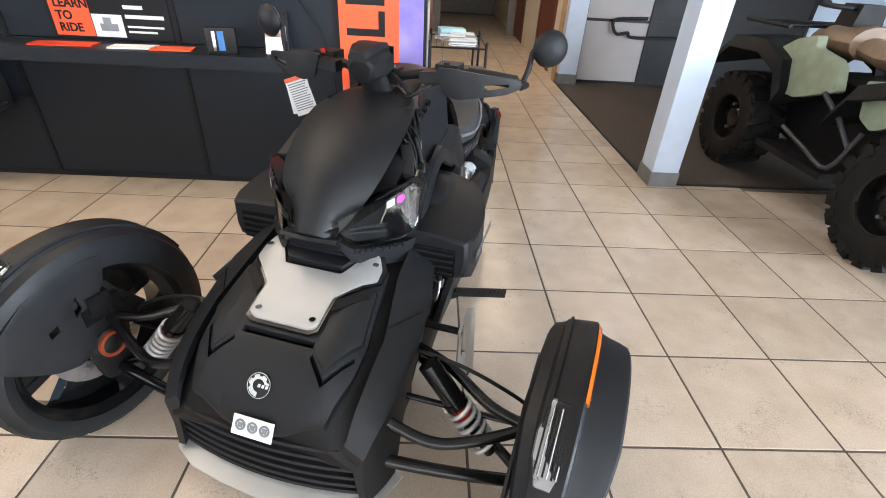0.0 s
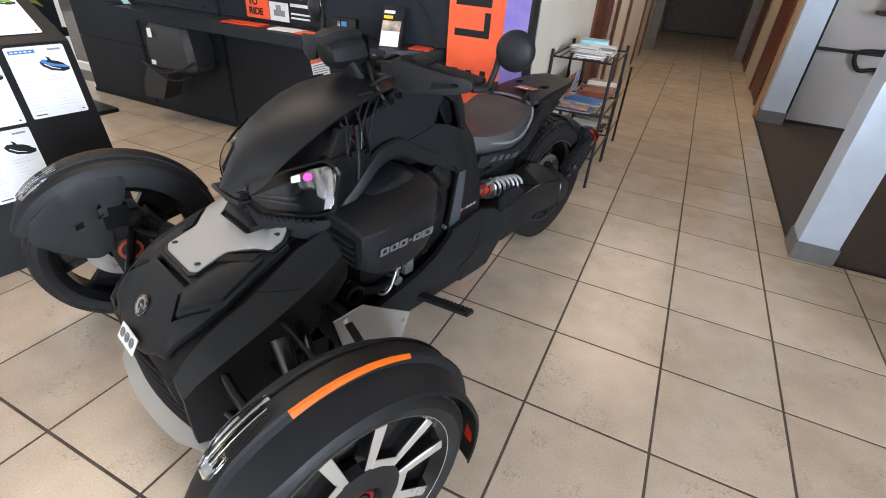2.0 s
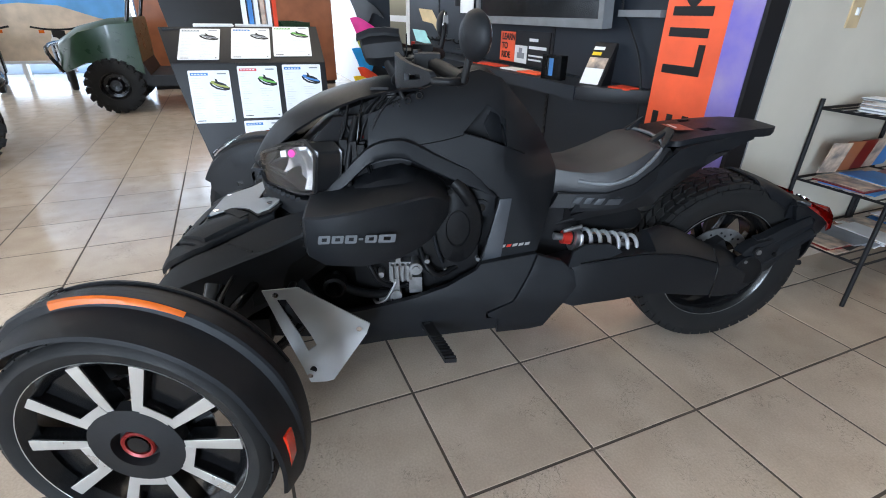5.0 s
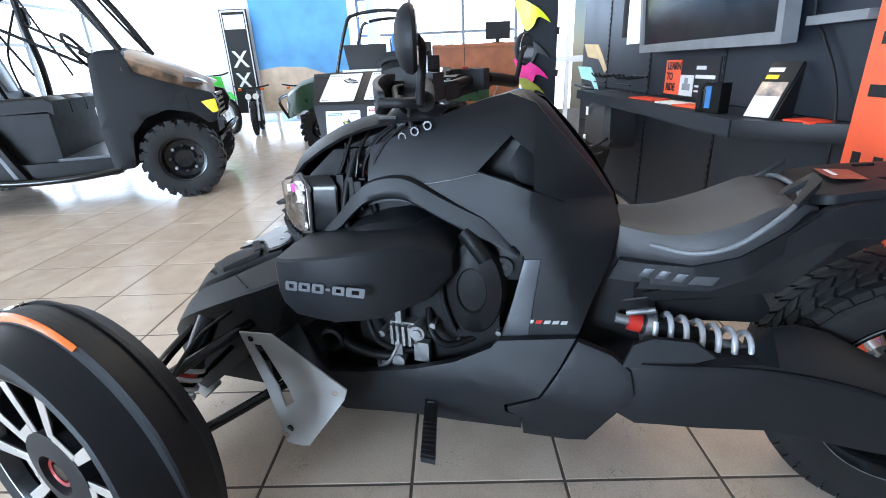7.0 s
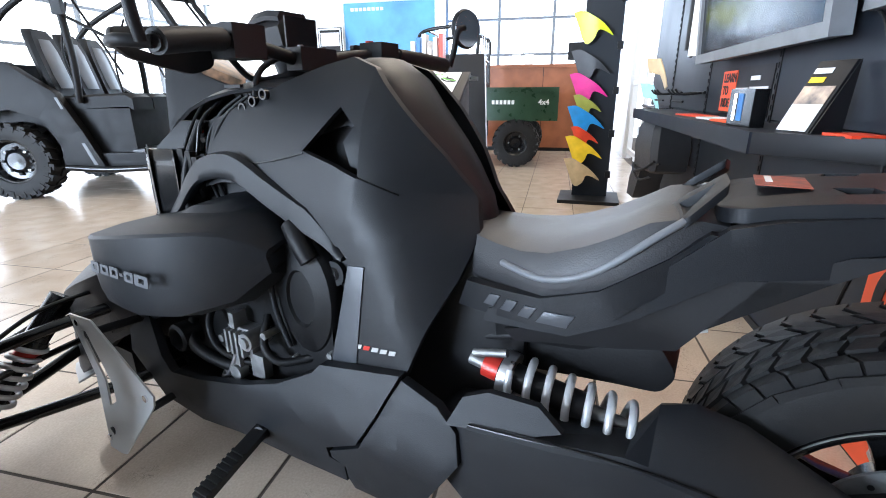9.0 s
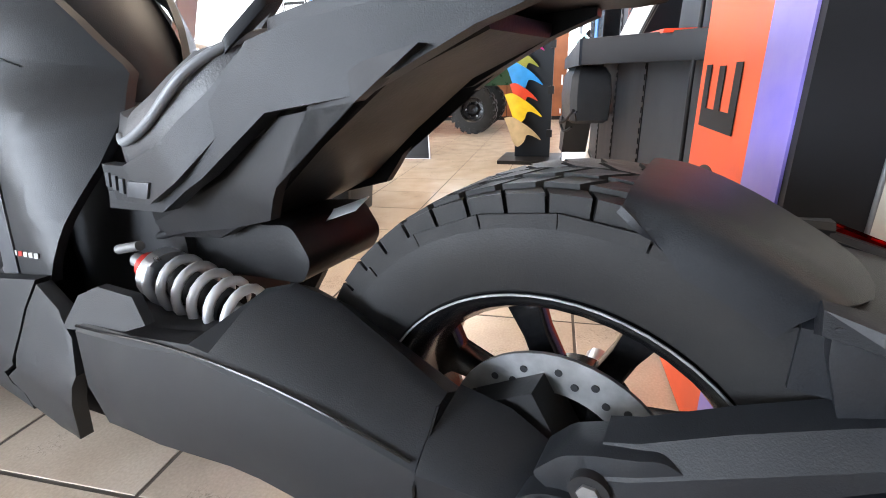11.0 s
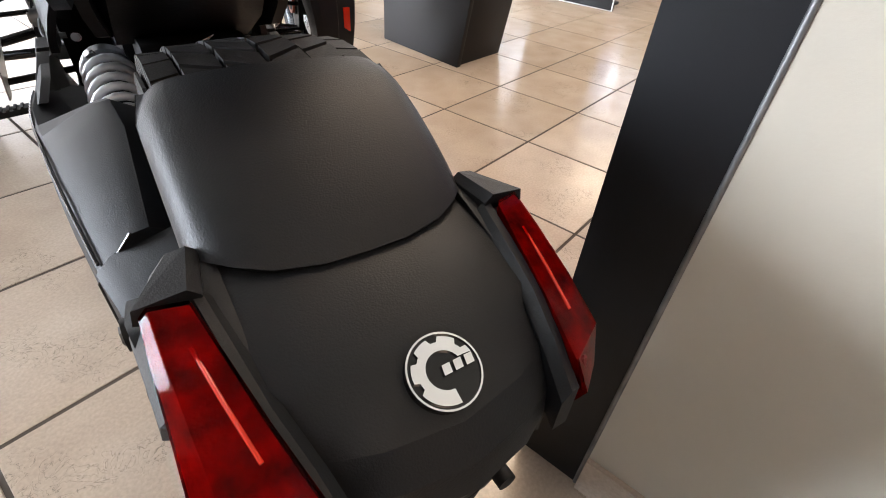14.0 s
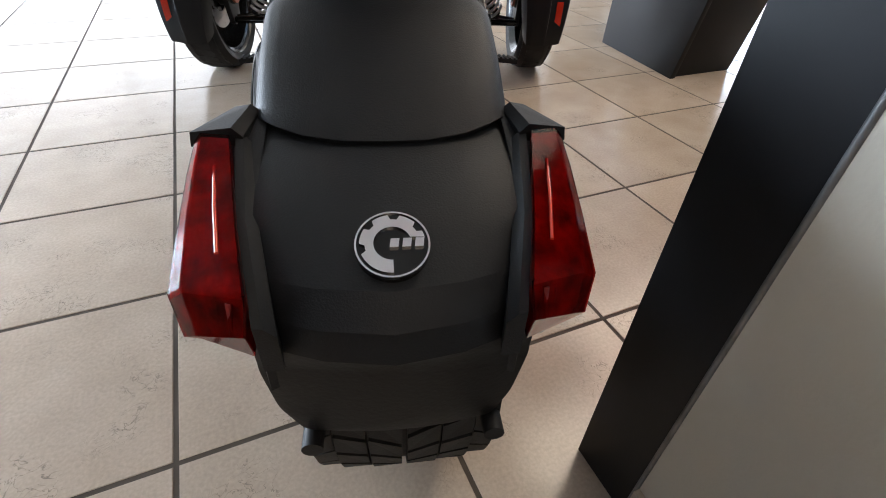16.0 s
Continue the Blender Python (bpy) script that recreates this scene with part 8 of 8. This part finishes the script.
# -- sage green quad on the carpet --
quad = thing("quad_bike", "sage green and black quad bike with big knobbly tyres", "quad bike", (2.2, 1.92, 0.006), 0)
for x_, s_ in ((-0.4, -1), (0.4, 1)):
    for y_ in (0.72, -0.78):
        knobby(quad, (x_, y_, 0.335), 0.335, 0.25, 0.16, 18, "gloss", s_)
loft("frame", [[Vector((x, y, z)) for x, z in ((-w, z0), (w, z0), (w, z1), (-w, z1))] for y, w, z0, z1 in ((1.0, 0.16, 0.35, 0.6), (0.4, 0.2, 0.28, 0.75), (-0.4, 0.2, 0.28, 0.7), (-0.95, 0.18, 0.4, 0.7))], "dark", quad, r=0.02)
for s_ in (1, -1):
    loft("front_guard", [[Vector((s_ * x, y, z + dz)) for x, dz in ((0.12, 0.0), (0.5, -0.02), (0.53, -0.1), (0.5, -0.11), (0.12, -0.06))] for y, z in ((0.28, 0.66), (0.36, 0.83), (0.6, 0.92), (0.95, 0.9), (1.12, 0.76))], "engineblack", quad, "black front mudguard", r=0.01)
    loft("rear_guard", [[Vector((s_ * x, y, z + dz)) for x, dz in ((0.12, 0.0), (0.5, -0.02), (0.53, -0.1), (0.5, -0.11), (0.12, -0.06))] for y, z in ((-0.2, 0.66), (-0.3, 0.82), (-0.55, 0.9), (-0.9, 0.88), (-1.08, 0.74))], "engineblack", quad, "black rear mudguard", r=0.01)
    skin("side_panel", rounded([(0.52, 0.86), (0.42, 0.93), (0.27, 0.975), (0.22, 0.905), (0.02, 0.875), (-0.05, 0.84), (-0.11, 0.72), (0.2, 0.615), (0.34, 0.62), (0.42, 0.72)], 0.02), lambda a, b: Vector((s_ * (0.45 - 0.3 * max(0, b - 0.8)), a, b)), (-0.06 * s_, 0, 0), "atvgreen", quad, "sage green side panel", 0, 0.012)
    skin("rear_panel", rounded([(-0.28, 0.82), (-0.34, 0.64), (-0.44, 0.6), (-0.6, 0.68), (-0.62, 0.8), (-0.4, 0.84)], 0.02), lambda a, b: Vector((s_ * 0.45, a, b)), (-0.05 * s_, 0, 0), "atvgreen", quad, "sage green rear panel", 0, 0.01)
    tube("step_rail", smooth_path([(s_ * 0.47, 0.15, 0.443), (s_ * 0.48, -0.1, 0.39), (s_ * 0.48, -0.33, 0.348), (s_ * 0.47, -0.43, 0.58)], 4), 0.014, "grey_strip", quad)
    tube("step_rail", [(s_ * 0.46, -0.05, 0.7), (s_ * 0.47, -0.25, 0.6), (s_ * 0.47, -0.4, 0.48)], 0.014, "grey_strip", quad)
    box("footwell", (s_ * 0.18, -0.3, 0.26), (s_ * 0.47, 0.35, 0.3), "dark", quad, r=0.01)
    tube("arm", [(s_ * 0.12, 0.7, 0.4), (s_ * 0.36, 0.72, 0.34)], 0.02, "dark", quad)
loft("saddle", [[Vector((w * math.cos(t), y, z + 0.07 * math.sin(t))) for t in [2 * math.pi * k / 14 for k in range(14)]] for y, w, z in ((0.3, 0.1, 0.9), (0.1, 0.14, 0.88), (-0.4, 0.17, 0.9), (-0.8, 0.16, 0.95))], "tan", quad, "tan vinyl saddle")
loft("tank", [[Vector((w * math.cos(t), y, z + 0.1 * math.sin(t))) for t in [2 * math.pi * k / 14 for k in range(14)]] for y, w, z in ((0.75, 0.1, 0.88), (0.55, 0.18, 0.93), (0.3, 0.16, 0.93))], "tan", quad)
tube("handlebar", smooth_path([(-0.42, 0.36, 1.15), (-0.2, 0.46, 1.12), (0.2, 0.46, 1.12), (0.42, 0.36, 1.15)]), 0.016, "dark", quad)
both(lambda s_: tube("grip", [(s_ * 0.42, 0.36, 1.15), (s_ * 0.32, 0.41, 1.135)], 0.022, "rubber", quad))
loft("bar_pod", [[Vector((x, y, z)) for x, z in ((-0.1, 1.0), (0.1, 1.0), (0.08, 1.14), (-0.08, 1.14))] for y in (0.42, 0.58)], "dark", quad, r=0.02)
for y_, z_ in ((0.62, 0.99), (0.78, 0.99), (0.95, 0.985), (-0.5, 0.98), (-0.7, 0.98), (-0.9, 0.975)):
    tube("rack_bar", [(-0.4, y_, z_), (0.4, y_, z_)], 0.011, "dark", quad)
both(lambda s_: tube("rack_rail", [(s_ * 0.4, 0.55, 0.985), (s_ * 0.4, 1.05, 0.985)], 0.012, "dark", quad))
both(lambda s_: tube("rack_rail", [(s_ * 0.4, -0.4, 0.98), (s_ * 0.4, -1.0, 0.975)], 0.012, "dark", quad))
box("engine_block", (-0.17, -0.2, 0.3), (0.17, 0.35, 0.62), "dark", quad, r=0.03)

# -- white garage-style panel with a tube rack at the carpet's end --
panel = thing("panel_partition", "white panel partition in black metal frame with a bent tube rack", "partition", (0, 5.22, 0))
box("sheet", (1.24, 0.0, 0.02), (3.9, 0.03, 2.4), material("pale_grey_sheet", (0.4, 0.37, 0.36), 0.5, vary=0.06, scale=2), panel, r=0)
box("dark_sheet", (2.92, -0.01, 0.02), (3.9, 0.02, 2.4), "black", panel, "black sheet added for the dark area behind the quad", r=0)
box("dark_sheet", (2.04, -0.01, 0.02), (2.88, 0.02, 2.4), "black", panel, "black sheet added for the dark area behind the quad", r=0)
for x_ in (1.225, 2.02, 2.9, 3.9):
    box("post", (x_ - 0.02, -0.02, 0.0), (x_ + 0.02, 0.0, 2.4), "black", panel)
for z_ in (0.02, 0.72, 1.6):
    box("rail", (1.225, -0.018, z_ - 0.015), (3.9, 0.0, z_ + 0.015), "black", panel)
tube("tube_rack", smooth_path([(1.95, -0.05, 0.76), (1.6, -0.06, 0.74), (1.55, -0.06, 0.68), (1.62, -0.06, 0.58), (1.75, -0.06, 0.6), (1.82, -0.06, 0.55), (2.4, -0.06, 0.56)], 5), 0.018, "black", panel)
box("shelf_bin", (1.55, -0.25, 1.04), (2.3, -0.02, 1.07), "black", panel)
box("box_goods", (1.65, -0.22, 1.07), (1.85, -0.05, 1.2), "yellowgreen", panel)

# -- magazine rack against the cream wall --
rack = thing("magazine_rack", "black wire magazine rack with three loaded shelves", "magazine rack", (-0.39, 2.6, 0))
for x_ in (-0.185, 0.185):
    for y_ in (-0.28, 0.28):
        tube("post", [(x_, y_, 0.0), (x_ * 0.98, y_, 0.82)], 0.0095, "black", rack)
for z_ in (0.2, 0.47, 0.78):
    for y_ in (-0.28, 0.28):
        tube("shelf_rail", [(-0.185, y_, z_), (0.185, y_, z_)], 0.006, "black", rack, "", 6)
    for k in range(9):
        x_ = -0.185 + 0.37 * k / 8
        tube("shelf_wire", [(x_, -0.28, z_), (x_, 0.28, z_)], 0.004 if 0 < k < 8 else 0.006, "black", rack, "", 6)
random.seed(7)
PRINT = ["magazine", "magazine", "inkgrey", "brown", "black", "magazine", "darkred", "paper", "inkblue", "magazine"]


def leaflet(x, y, z, turn, mat, thick, size=(0.105, 0.07), lean=0):
    mag = tagged(box("magazine", (-size[0], -size[1], 0), (size[0], size[1], thick), mat, r=0.001), "stacked printed magazines and leaflets on a wire shelf", "magazine", "magazines on the rack")
    mag.matrix_world = pose(x, y, z, lean, 0, turn)


for z_, n_ in ((0.207, 7), (0.477, 7)):
    for k in range(n_):
        y_ = 2.39 + 0.42 * k / (n_ - 1)
        x_ = -0.4 + random.uniform(-0.03, 0.03)
        z = z_
        for q in range(random.randint(2, 5)):
            h_ = random.choice([0.003, 0.005, 0.009])
            leaflet(x_ + random.uniform(-0.02, 0.02), y_ + random.uniform(-0.012, 0.012), z, random.uniform(-9, 9), random.choice(PRINT), h_)
            z += h_ + 0.0008
# white and grey pamphlet stacks on the top shelf
for x_, y_, n_ in ((-0.36, 2.4, 9), (-0.42, 2.52, 12), (-0.34, 2.61, 7), (-0.45, 2.64, 5), (-0.35, 2.72, 8)):
    z = 0.787
    for q in range(n_):
        h_ = random.choice([0.002, 0.003, 0.005])
        leaflet(x_ + random.uniform(-0.006, 0.006), y_ + random.uniform(-0.006, 0.006), z, random.uniform(-6, 6), random.choice(["paper", "paper", "inkgrey", "paper", "magazine"]), h_, (0.085, 0.05))
        z += h_ + 0.0006
for k in range(5):
    bk = tagged(box("upright_booklet", (-0.05, -0.003, 0), (0.05, 0.003, 0.14), ("magazine", "brown", "darkred", "magazine", "inkblue")[k], r=0.001), "bright booklet leaning upright on the rack", "booklet", "booklets on the rack")
    bk.matrix_world = pose(-0.5, 2.4 + 0.095 * k, 0.51, 12, 0, 80 + 3 * k)
tray = tagged(box("paper_tray", (-0.09, -0.07, 0), (0.09, 0.07, 0.05), "bluecard", r=0.004), "pale blue card tray on the magazine rack", "tray")
tray.matrix_world = pose(-0.42, 2.81, 0.787, 0, 0, 8)
rack2 = thing("magazine_rack", "low black wire magazine rack with two loaded shelves", "magazine rack", (-0.39, 3.18, 0))
for x_ in (-0.185, 0.185):
    for y_ in (-0.26, 0.26):
        tube("post", [(x_, y_, 0.0), (x_, y_, 0.6)], 0.0095, "black", rack2)
for z_ in (0.2, 0.45):
    for k in range(9):
        x_ = -0.185 + 0.37 * k / 8
        tube("shelf_wire", [(x_, -0.26, z_), (x_, 0.26, z_)], 0.004, "black", rack2, "", 6)
    for k in range(6):
        z = z_ + 0.006
        for q in range(random.randint(3, 6)):
            h_ = random.choice([0.003, 0.005, 0.008])
            leaflet(-0.38 + random.uniform(-0.03, 0.03), 3.0 + 0.07 * k + random.uniform(-0.012, 0.012), z, random.uniform(-10, 10), random.choice(PRINT), h_, (0.11, 0.07))
            z += h_ + 0.0008



# -- switches on the cream wall --
def switch(y, z, slim, mat):
    g = thing("light_switch", "wall switch plate on the cream wall", "switch", (-0.587, y, z))
    box("plate", (0.0, -slim, -0.06), (0.007, slim, 0.06), mat, g, r=0.003)
    box("toggle", (0.007, -0.006, -0.014), (0.016, 0.006, 0.014), "paper" if mat != "steel" else "black", g, r=0.002)


switch(2.345, 1.15, 0.036, "beige")
switch(2.915, 1.14, 0.03, "steel")
switch(3.14, 1.14, 0.03, "steel")
switch(4.43, 1.035, 0.03, "paper")

# -- goods on the display shelf and wall --
learn = thing("wall_poster", "black and orange riding-course poster with a small photo", "poster", (0, 1.868, 0))
box("backing", (-2.58, -0.003, 0.812), (-1.95, 0.004, 1.02), "black", learn, r=0)
box("orange_field", (-2.56, -0.006, 0.82), (-2.36, -0.003, 1.01), "banner", learn, "orange title field", r=0)
for i_, wd in enumerate(("LEARN", "TO", "RIDE")):
    words("title_word", wd, 0.058, Matrix.Translation((-2.535, -0.0075, 0.975 - 0.058 * i_)) @ Euler((radians(90), 0, 0)).to_matrix().to_4x4(), "black", learn, align="LEFT", bold=0.0015)
box("photo", (-2.355, -0.006, 0.82), (-2.2, -0.003, 0.93), "paper", learn, "small pale photo of a three-wheeler", r=0)
box("photo_shape", (-2.32, -0.008, 0.85), (-2.23, -0.006, 0.885), "inkgrey", learn, r=0)
box("photo_shape", (-2.3, -0.008, 0.885), (-2.26, -0.006, 0.915), "inkgrey", learn, r=0)
for i_, (w_, z_) in enumerate(((0.1, 0.96), (0.2, 0.915), (0.19, 0.87), (0.15, 0.845))):
    box("text_bar", (-2.18, -0.006, z_), (-2.18 + w_, -0.003, z_ + (0.018 if i_ < 2 else 0.01)), "paper", learn, r=0)

dev = thing("smart_speaker", "glossy black rounded gadget box with white stripes on the shelf", "gadget", (-1.62, 1.68, 0.796), 12)
box("case", (-0.07, -0.025, 0.0), (0.07, 0.025, 0.125), "gloss", dev, r=0.012)
box("stripe", (-0.04, -0.027, 0.02), (-0.025, -0.025, 0.11), "mirror", dev, r=0)
box("stripe", (-0.015, -0.027, 0.02), (0.015, -0.025, 0.11), "inkblue", dev, r=0)
leaf = thing("leaflet_stand", "black slanted leaflet stand with a coloured flyer", "leaflet stand", (-1.36, 1.72, 0.796), 20)
skin("back", [(-0.06, 0.0), (0.06, 0.0), (0.075, 0.2), (-0.045, 0.2)], lambda a, b: Vector((a, 0.45 * b, b)), (0, 0.012, 0), "black", leaf, "", 0, 0.002)
skin("side", [(0.0, 0.0), (0.1, 0.0), (0.1, 0.2)], lambda a, b: Vector((0.065 + 0.05 * b, a, b)), (0.004, 0, 0), "black", leaf, "", 0, 0)
skin("flyer", [(-0.055, 0.005), (0.05, 0.005), (0.055, 0.08), (-0.05, 0.08)], lambda a, b: Vector((a, 0.45 * b - 0.003, b)), (0, 0.002, 0), "paper", leaf, "white flyer", 0, 0)
skin("flyer_photo", [(-0.05, 0.08), (0.055, 0.08), (0.06, 0.13), (-0.045, 0.13)], lambda a, b: Vector((a, 0.45 * b - 0.003, b)), (0, 0.002, 0), "magazine", leaf, "", 0, 0)
skin("flyer_line", [(-0.04, 0.165), (0.02, 0.165), (0.021, 0.18), (-0.039, 0.18)], lambda a, b: Vector((a, 0.45 * b - 0.003, b)), (0, 0.002, 0), "paper", leaf, "", 0, 0)
skin("flyer_line", [(-0.04, 0.14), (0.01, 0.14), (0.011, 0.155), (-0.039, 0.155)], lambda a, b: Vector((a, 0.45 * b - 0.003, b)), (0, 0.002, 0), "yellow", leaf, "", 0, 0)
for x_, w_, mt, lab in ((-2.45, 0.3, "scarlet", "red printed strip lying on the shelf"), (-1.9, 0.2, "banner", "orange card lying on the shelf"), (-1.2, 0.12, "scarlet", "red card lying on the shelf"), (-2.1, 0.22, "paper", "white leaflet lying on the shelf")):
    cd = tagged(box("shelf_card", (-w_ / 2, -0.05, 0.0), (w_ / 2, 0.05, 0.008), mt, r=0.001), lab, "card")
    cd.matrix_world = pose(x_, 1.73 + (0.08 if x_ > -1.3 else 0), 0.796, 0, 0, 6)

bag = thing("gear_bag", "dark brown-black soft saddle bag with white tags hanging under the shelf", "bag", (-3.12, 1.72, 0.42), 8)
loft("body", [[Vector((x * w, y * d_, z)) for x, y in ((-1, -0.7), (-0.8, -1), (0.8, -1), (1, -0.7), (1, 0.9), (0.9, 1), (-0.9, 1), (-1, 0.9))] for z, w, d_ in ((0.0, 0.17, 0.09), (0.02, 0.2, 0.11), (0.16, 0.2, 0.12), (0.27, 0.18, 0.11), (0.32, 0.14, 0.085))], "seat", bag, "soft bag body", r=0.012)
loft("pouch", [[Vector((x, y, z)) for x, y in ((cx_ - w, -0.09), (cx_ + w, -0.1), (cx_ + w, 0.06), (cx_ - w, 0.06))] for z, cx_, w in ((-0.22, -0.24, 0.09), (-0.1, -0.2, 0.11), (0.02, -0.13, 0.1))], "seat", bag, "lower pouch", r=0.02)
for z_, x_ in ((0.22, -0.1), (0.04, -0.12)):
    box("tag", (x_ - 0.022, -0.132, z_), (x_ + 0.012, -0.127, z_ + (0.06 if z_ > 0.1 else 0.03)), "paper", bag, r=0.001)
tube("strap", smooth_path([(-0.17, -0.1, 0.02), (-0.05, -0.135, -0.01), (0.08, -0.12, 0.02), (0.2, -0.1, 0.08)]), 0.01, "black", bag)
tube("strap", smooth_path([(-0.3, -0.06, 0.03), (-0.15, -0.12, 0.0), (0.0, -0.12, -0.06), (0.16, -0.1, -0.02)]), 0.008, "black", bag)
tube("side_rod", smooth_path([(0.19, -0.08, 0.02), (0.26, -0.1, 0.07), (0.3, -0.1, 0.08)]), 0.006, "dark", bag)
tube("hook", smooth_path([(-0.05, 0.0, 0.31), (-0.03, -0.02, 0.34), (0.03, -0.02, 0.34), (0.05, 0.0, 0.31)]), 0.009, "black", bag)
jersey = thing("riding_jersey", "white and black riding jersey hanging on the wall", "jersey", (-3.1, 1.83, 1.12))
loft("front", [[Vector((x * w, -0.03 + 0.04 * x * x, z)) for x in (-1, -0.6, -0.2, 0.2, 0.6, 1)] for z, w in ((0.0, 0.11), (0.25, 0.12), (0.5, 0.13), (0.6, 0.1))], "paper", jersey, "white jersey front", cap=False, closed=False, thick=0.01)
loft("sleeve", [[Vector((-0.17 + x * w, -0.02 + 0.03 * x * x, z)) for x in (-1, -0.5, 0, 0.5, 1)] for z, w in ((0.05, 0.06), (0.3, 0.07), (0.55, 0.06))], "dark", jersey, "black sleeve", cap=False, closed=False, thick=0.01)
for mt, x_, z_, lab in (("beige", -3.55, 1.05, "pale beige bodywork piece clipped to the wall"), ("aqua", -3.72, 0.88, "pale aqua bodywork piece clipped to the wall")):
    pc = tagged(skin("bodywork_sample", [(-0.16, 0.1), (-0.02, 0.09), (0.14, -0.1), (0.1, -0.12), (0.0, -0.02), (-0.12, 0.0)], lambda a, b: Vector((a, 0.04 * math.cos(8 * a), b)), (0, 0.008, 0), mt, None, "", 0.05, 0.002), lab, "bodywork")
    pc.matrix_world = pose(x_, 1.7, z_, 0, 0, 20)
for x_ in (-3.5, -2.95):
    hk = thing("wall_hook_rack", "black wire hook rack on the display wall", "hook", (x_, 1.86, 0.86))
    for k in range(3):
        tube("prong", smooth_path([(-0.1 + 0.1 * k, 0.0, 0.05), (-0.1 + 0.1 * k, -0.12, 0.04), (-0.1 + 0.1 * k, -0.16, 0.07)]), 0.006, "black", hk)
    tube("bar", [(-0.14, -0.01, 0.05), (0.14, -0.01, 0.05)], 0.008, "black", hk)
    tube("bar", [(-0.14, -0.12, 0.0), (0.14, -0.12, 0.0)], 0.006, "black", hk)
tagged(tube("power_cable", smooth_path([(-1.36, 1.86, 1.7), (-1.36, 1.855, 1.2), (-1.28, 1.85, 1.08), (-1.19, 1.85, 0.96), (-1.13, 1.84, 0.84), (-1.1, 1.83, 0.7), (-1.09, 1.83, 0.5), (-1.15, 1.84, 0.3), (-1.12, 1.84, 0.02)], 8), 0.005, "dark", None, "", 8), "black power cable hanging down beside the banner", "cable")
tagged(box("wall_bracket", (-1.34, 1.82, 1.115), (-1.07, 1.87, 1.145), "skirting"), "grey metal bracket under the upper wall panel", "bracket")


# ---- floor tiles, last ----
floor = tagged(box("floor", (-10.8, -7.3, -0.03), (6.5, 13.0, -0.0012), "grout", r=0), "beige glazed floor tiles with dark brown grout", "floor", kind="structure")


def tile_mesh():
    bm = bmesh.new()
    h = S / 2 - 0.0028
    add_box(bm, (-h, -h, -0.008), (h, h, 0.0))
    top = [e for e in bm.edges if all(v.co.z > -0.001 for v in e.verts)]
    bmesh.ops.bevel(bm, geom=top, offset=0.0025, segments=1, affect="EDGES")
    me = bpy.data.meshes.new("tile")
    bm.to_mesh(me)
    bm.free()
    me.materials.append(M["tile"])
    return me


tm = tile_mesh()
rest_v, rest_f = [], []
for i in range(-26, 16):
    for j in range(-18, 31):
        cx, cy = (i + 0.5) * S, (j + 0.5) * S
        if -8 <= i <= 3 and -5 <= j <= 19:
            if cx < -0.8 and cy > 2.2 or cx > 1.2 and cy > 2.4:
                continue
            ob = new("tile", tm)
            ob.location, ob.parent = (cx, cy, 0), floor
        else:
            if cy > 2.2 and not -0.82 < cx < 1.22 or cx > 6.5 or cy < -7.3:
                continue
            h, c = S / 2 - 0.0028, len(rest_v)
            rest_v += [(cx + a * h, cy + b * h, z) for z in (-0.008, 0.0) for a, b in ((-1, -1), (1, -1), (1, 1), (-1, 1))]
            rest_f += [tuple(c + q for q in f) for f in ((4, 5, 6, 7), (0, 1, 5, 4), (1, 2, 6, 5), (2, 3, 7, 6), (3, 0, 4, 7))]
me = bpy.data.meshes.new("far_tiles")
me.from_pydata(rest_v, [], rest_f)
me.materials.append(M["tile"])
far = new("far_tiles", me)
far.parent = floor
far["kind"] = "stuff"
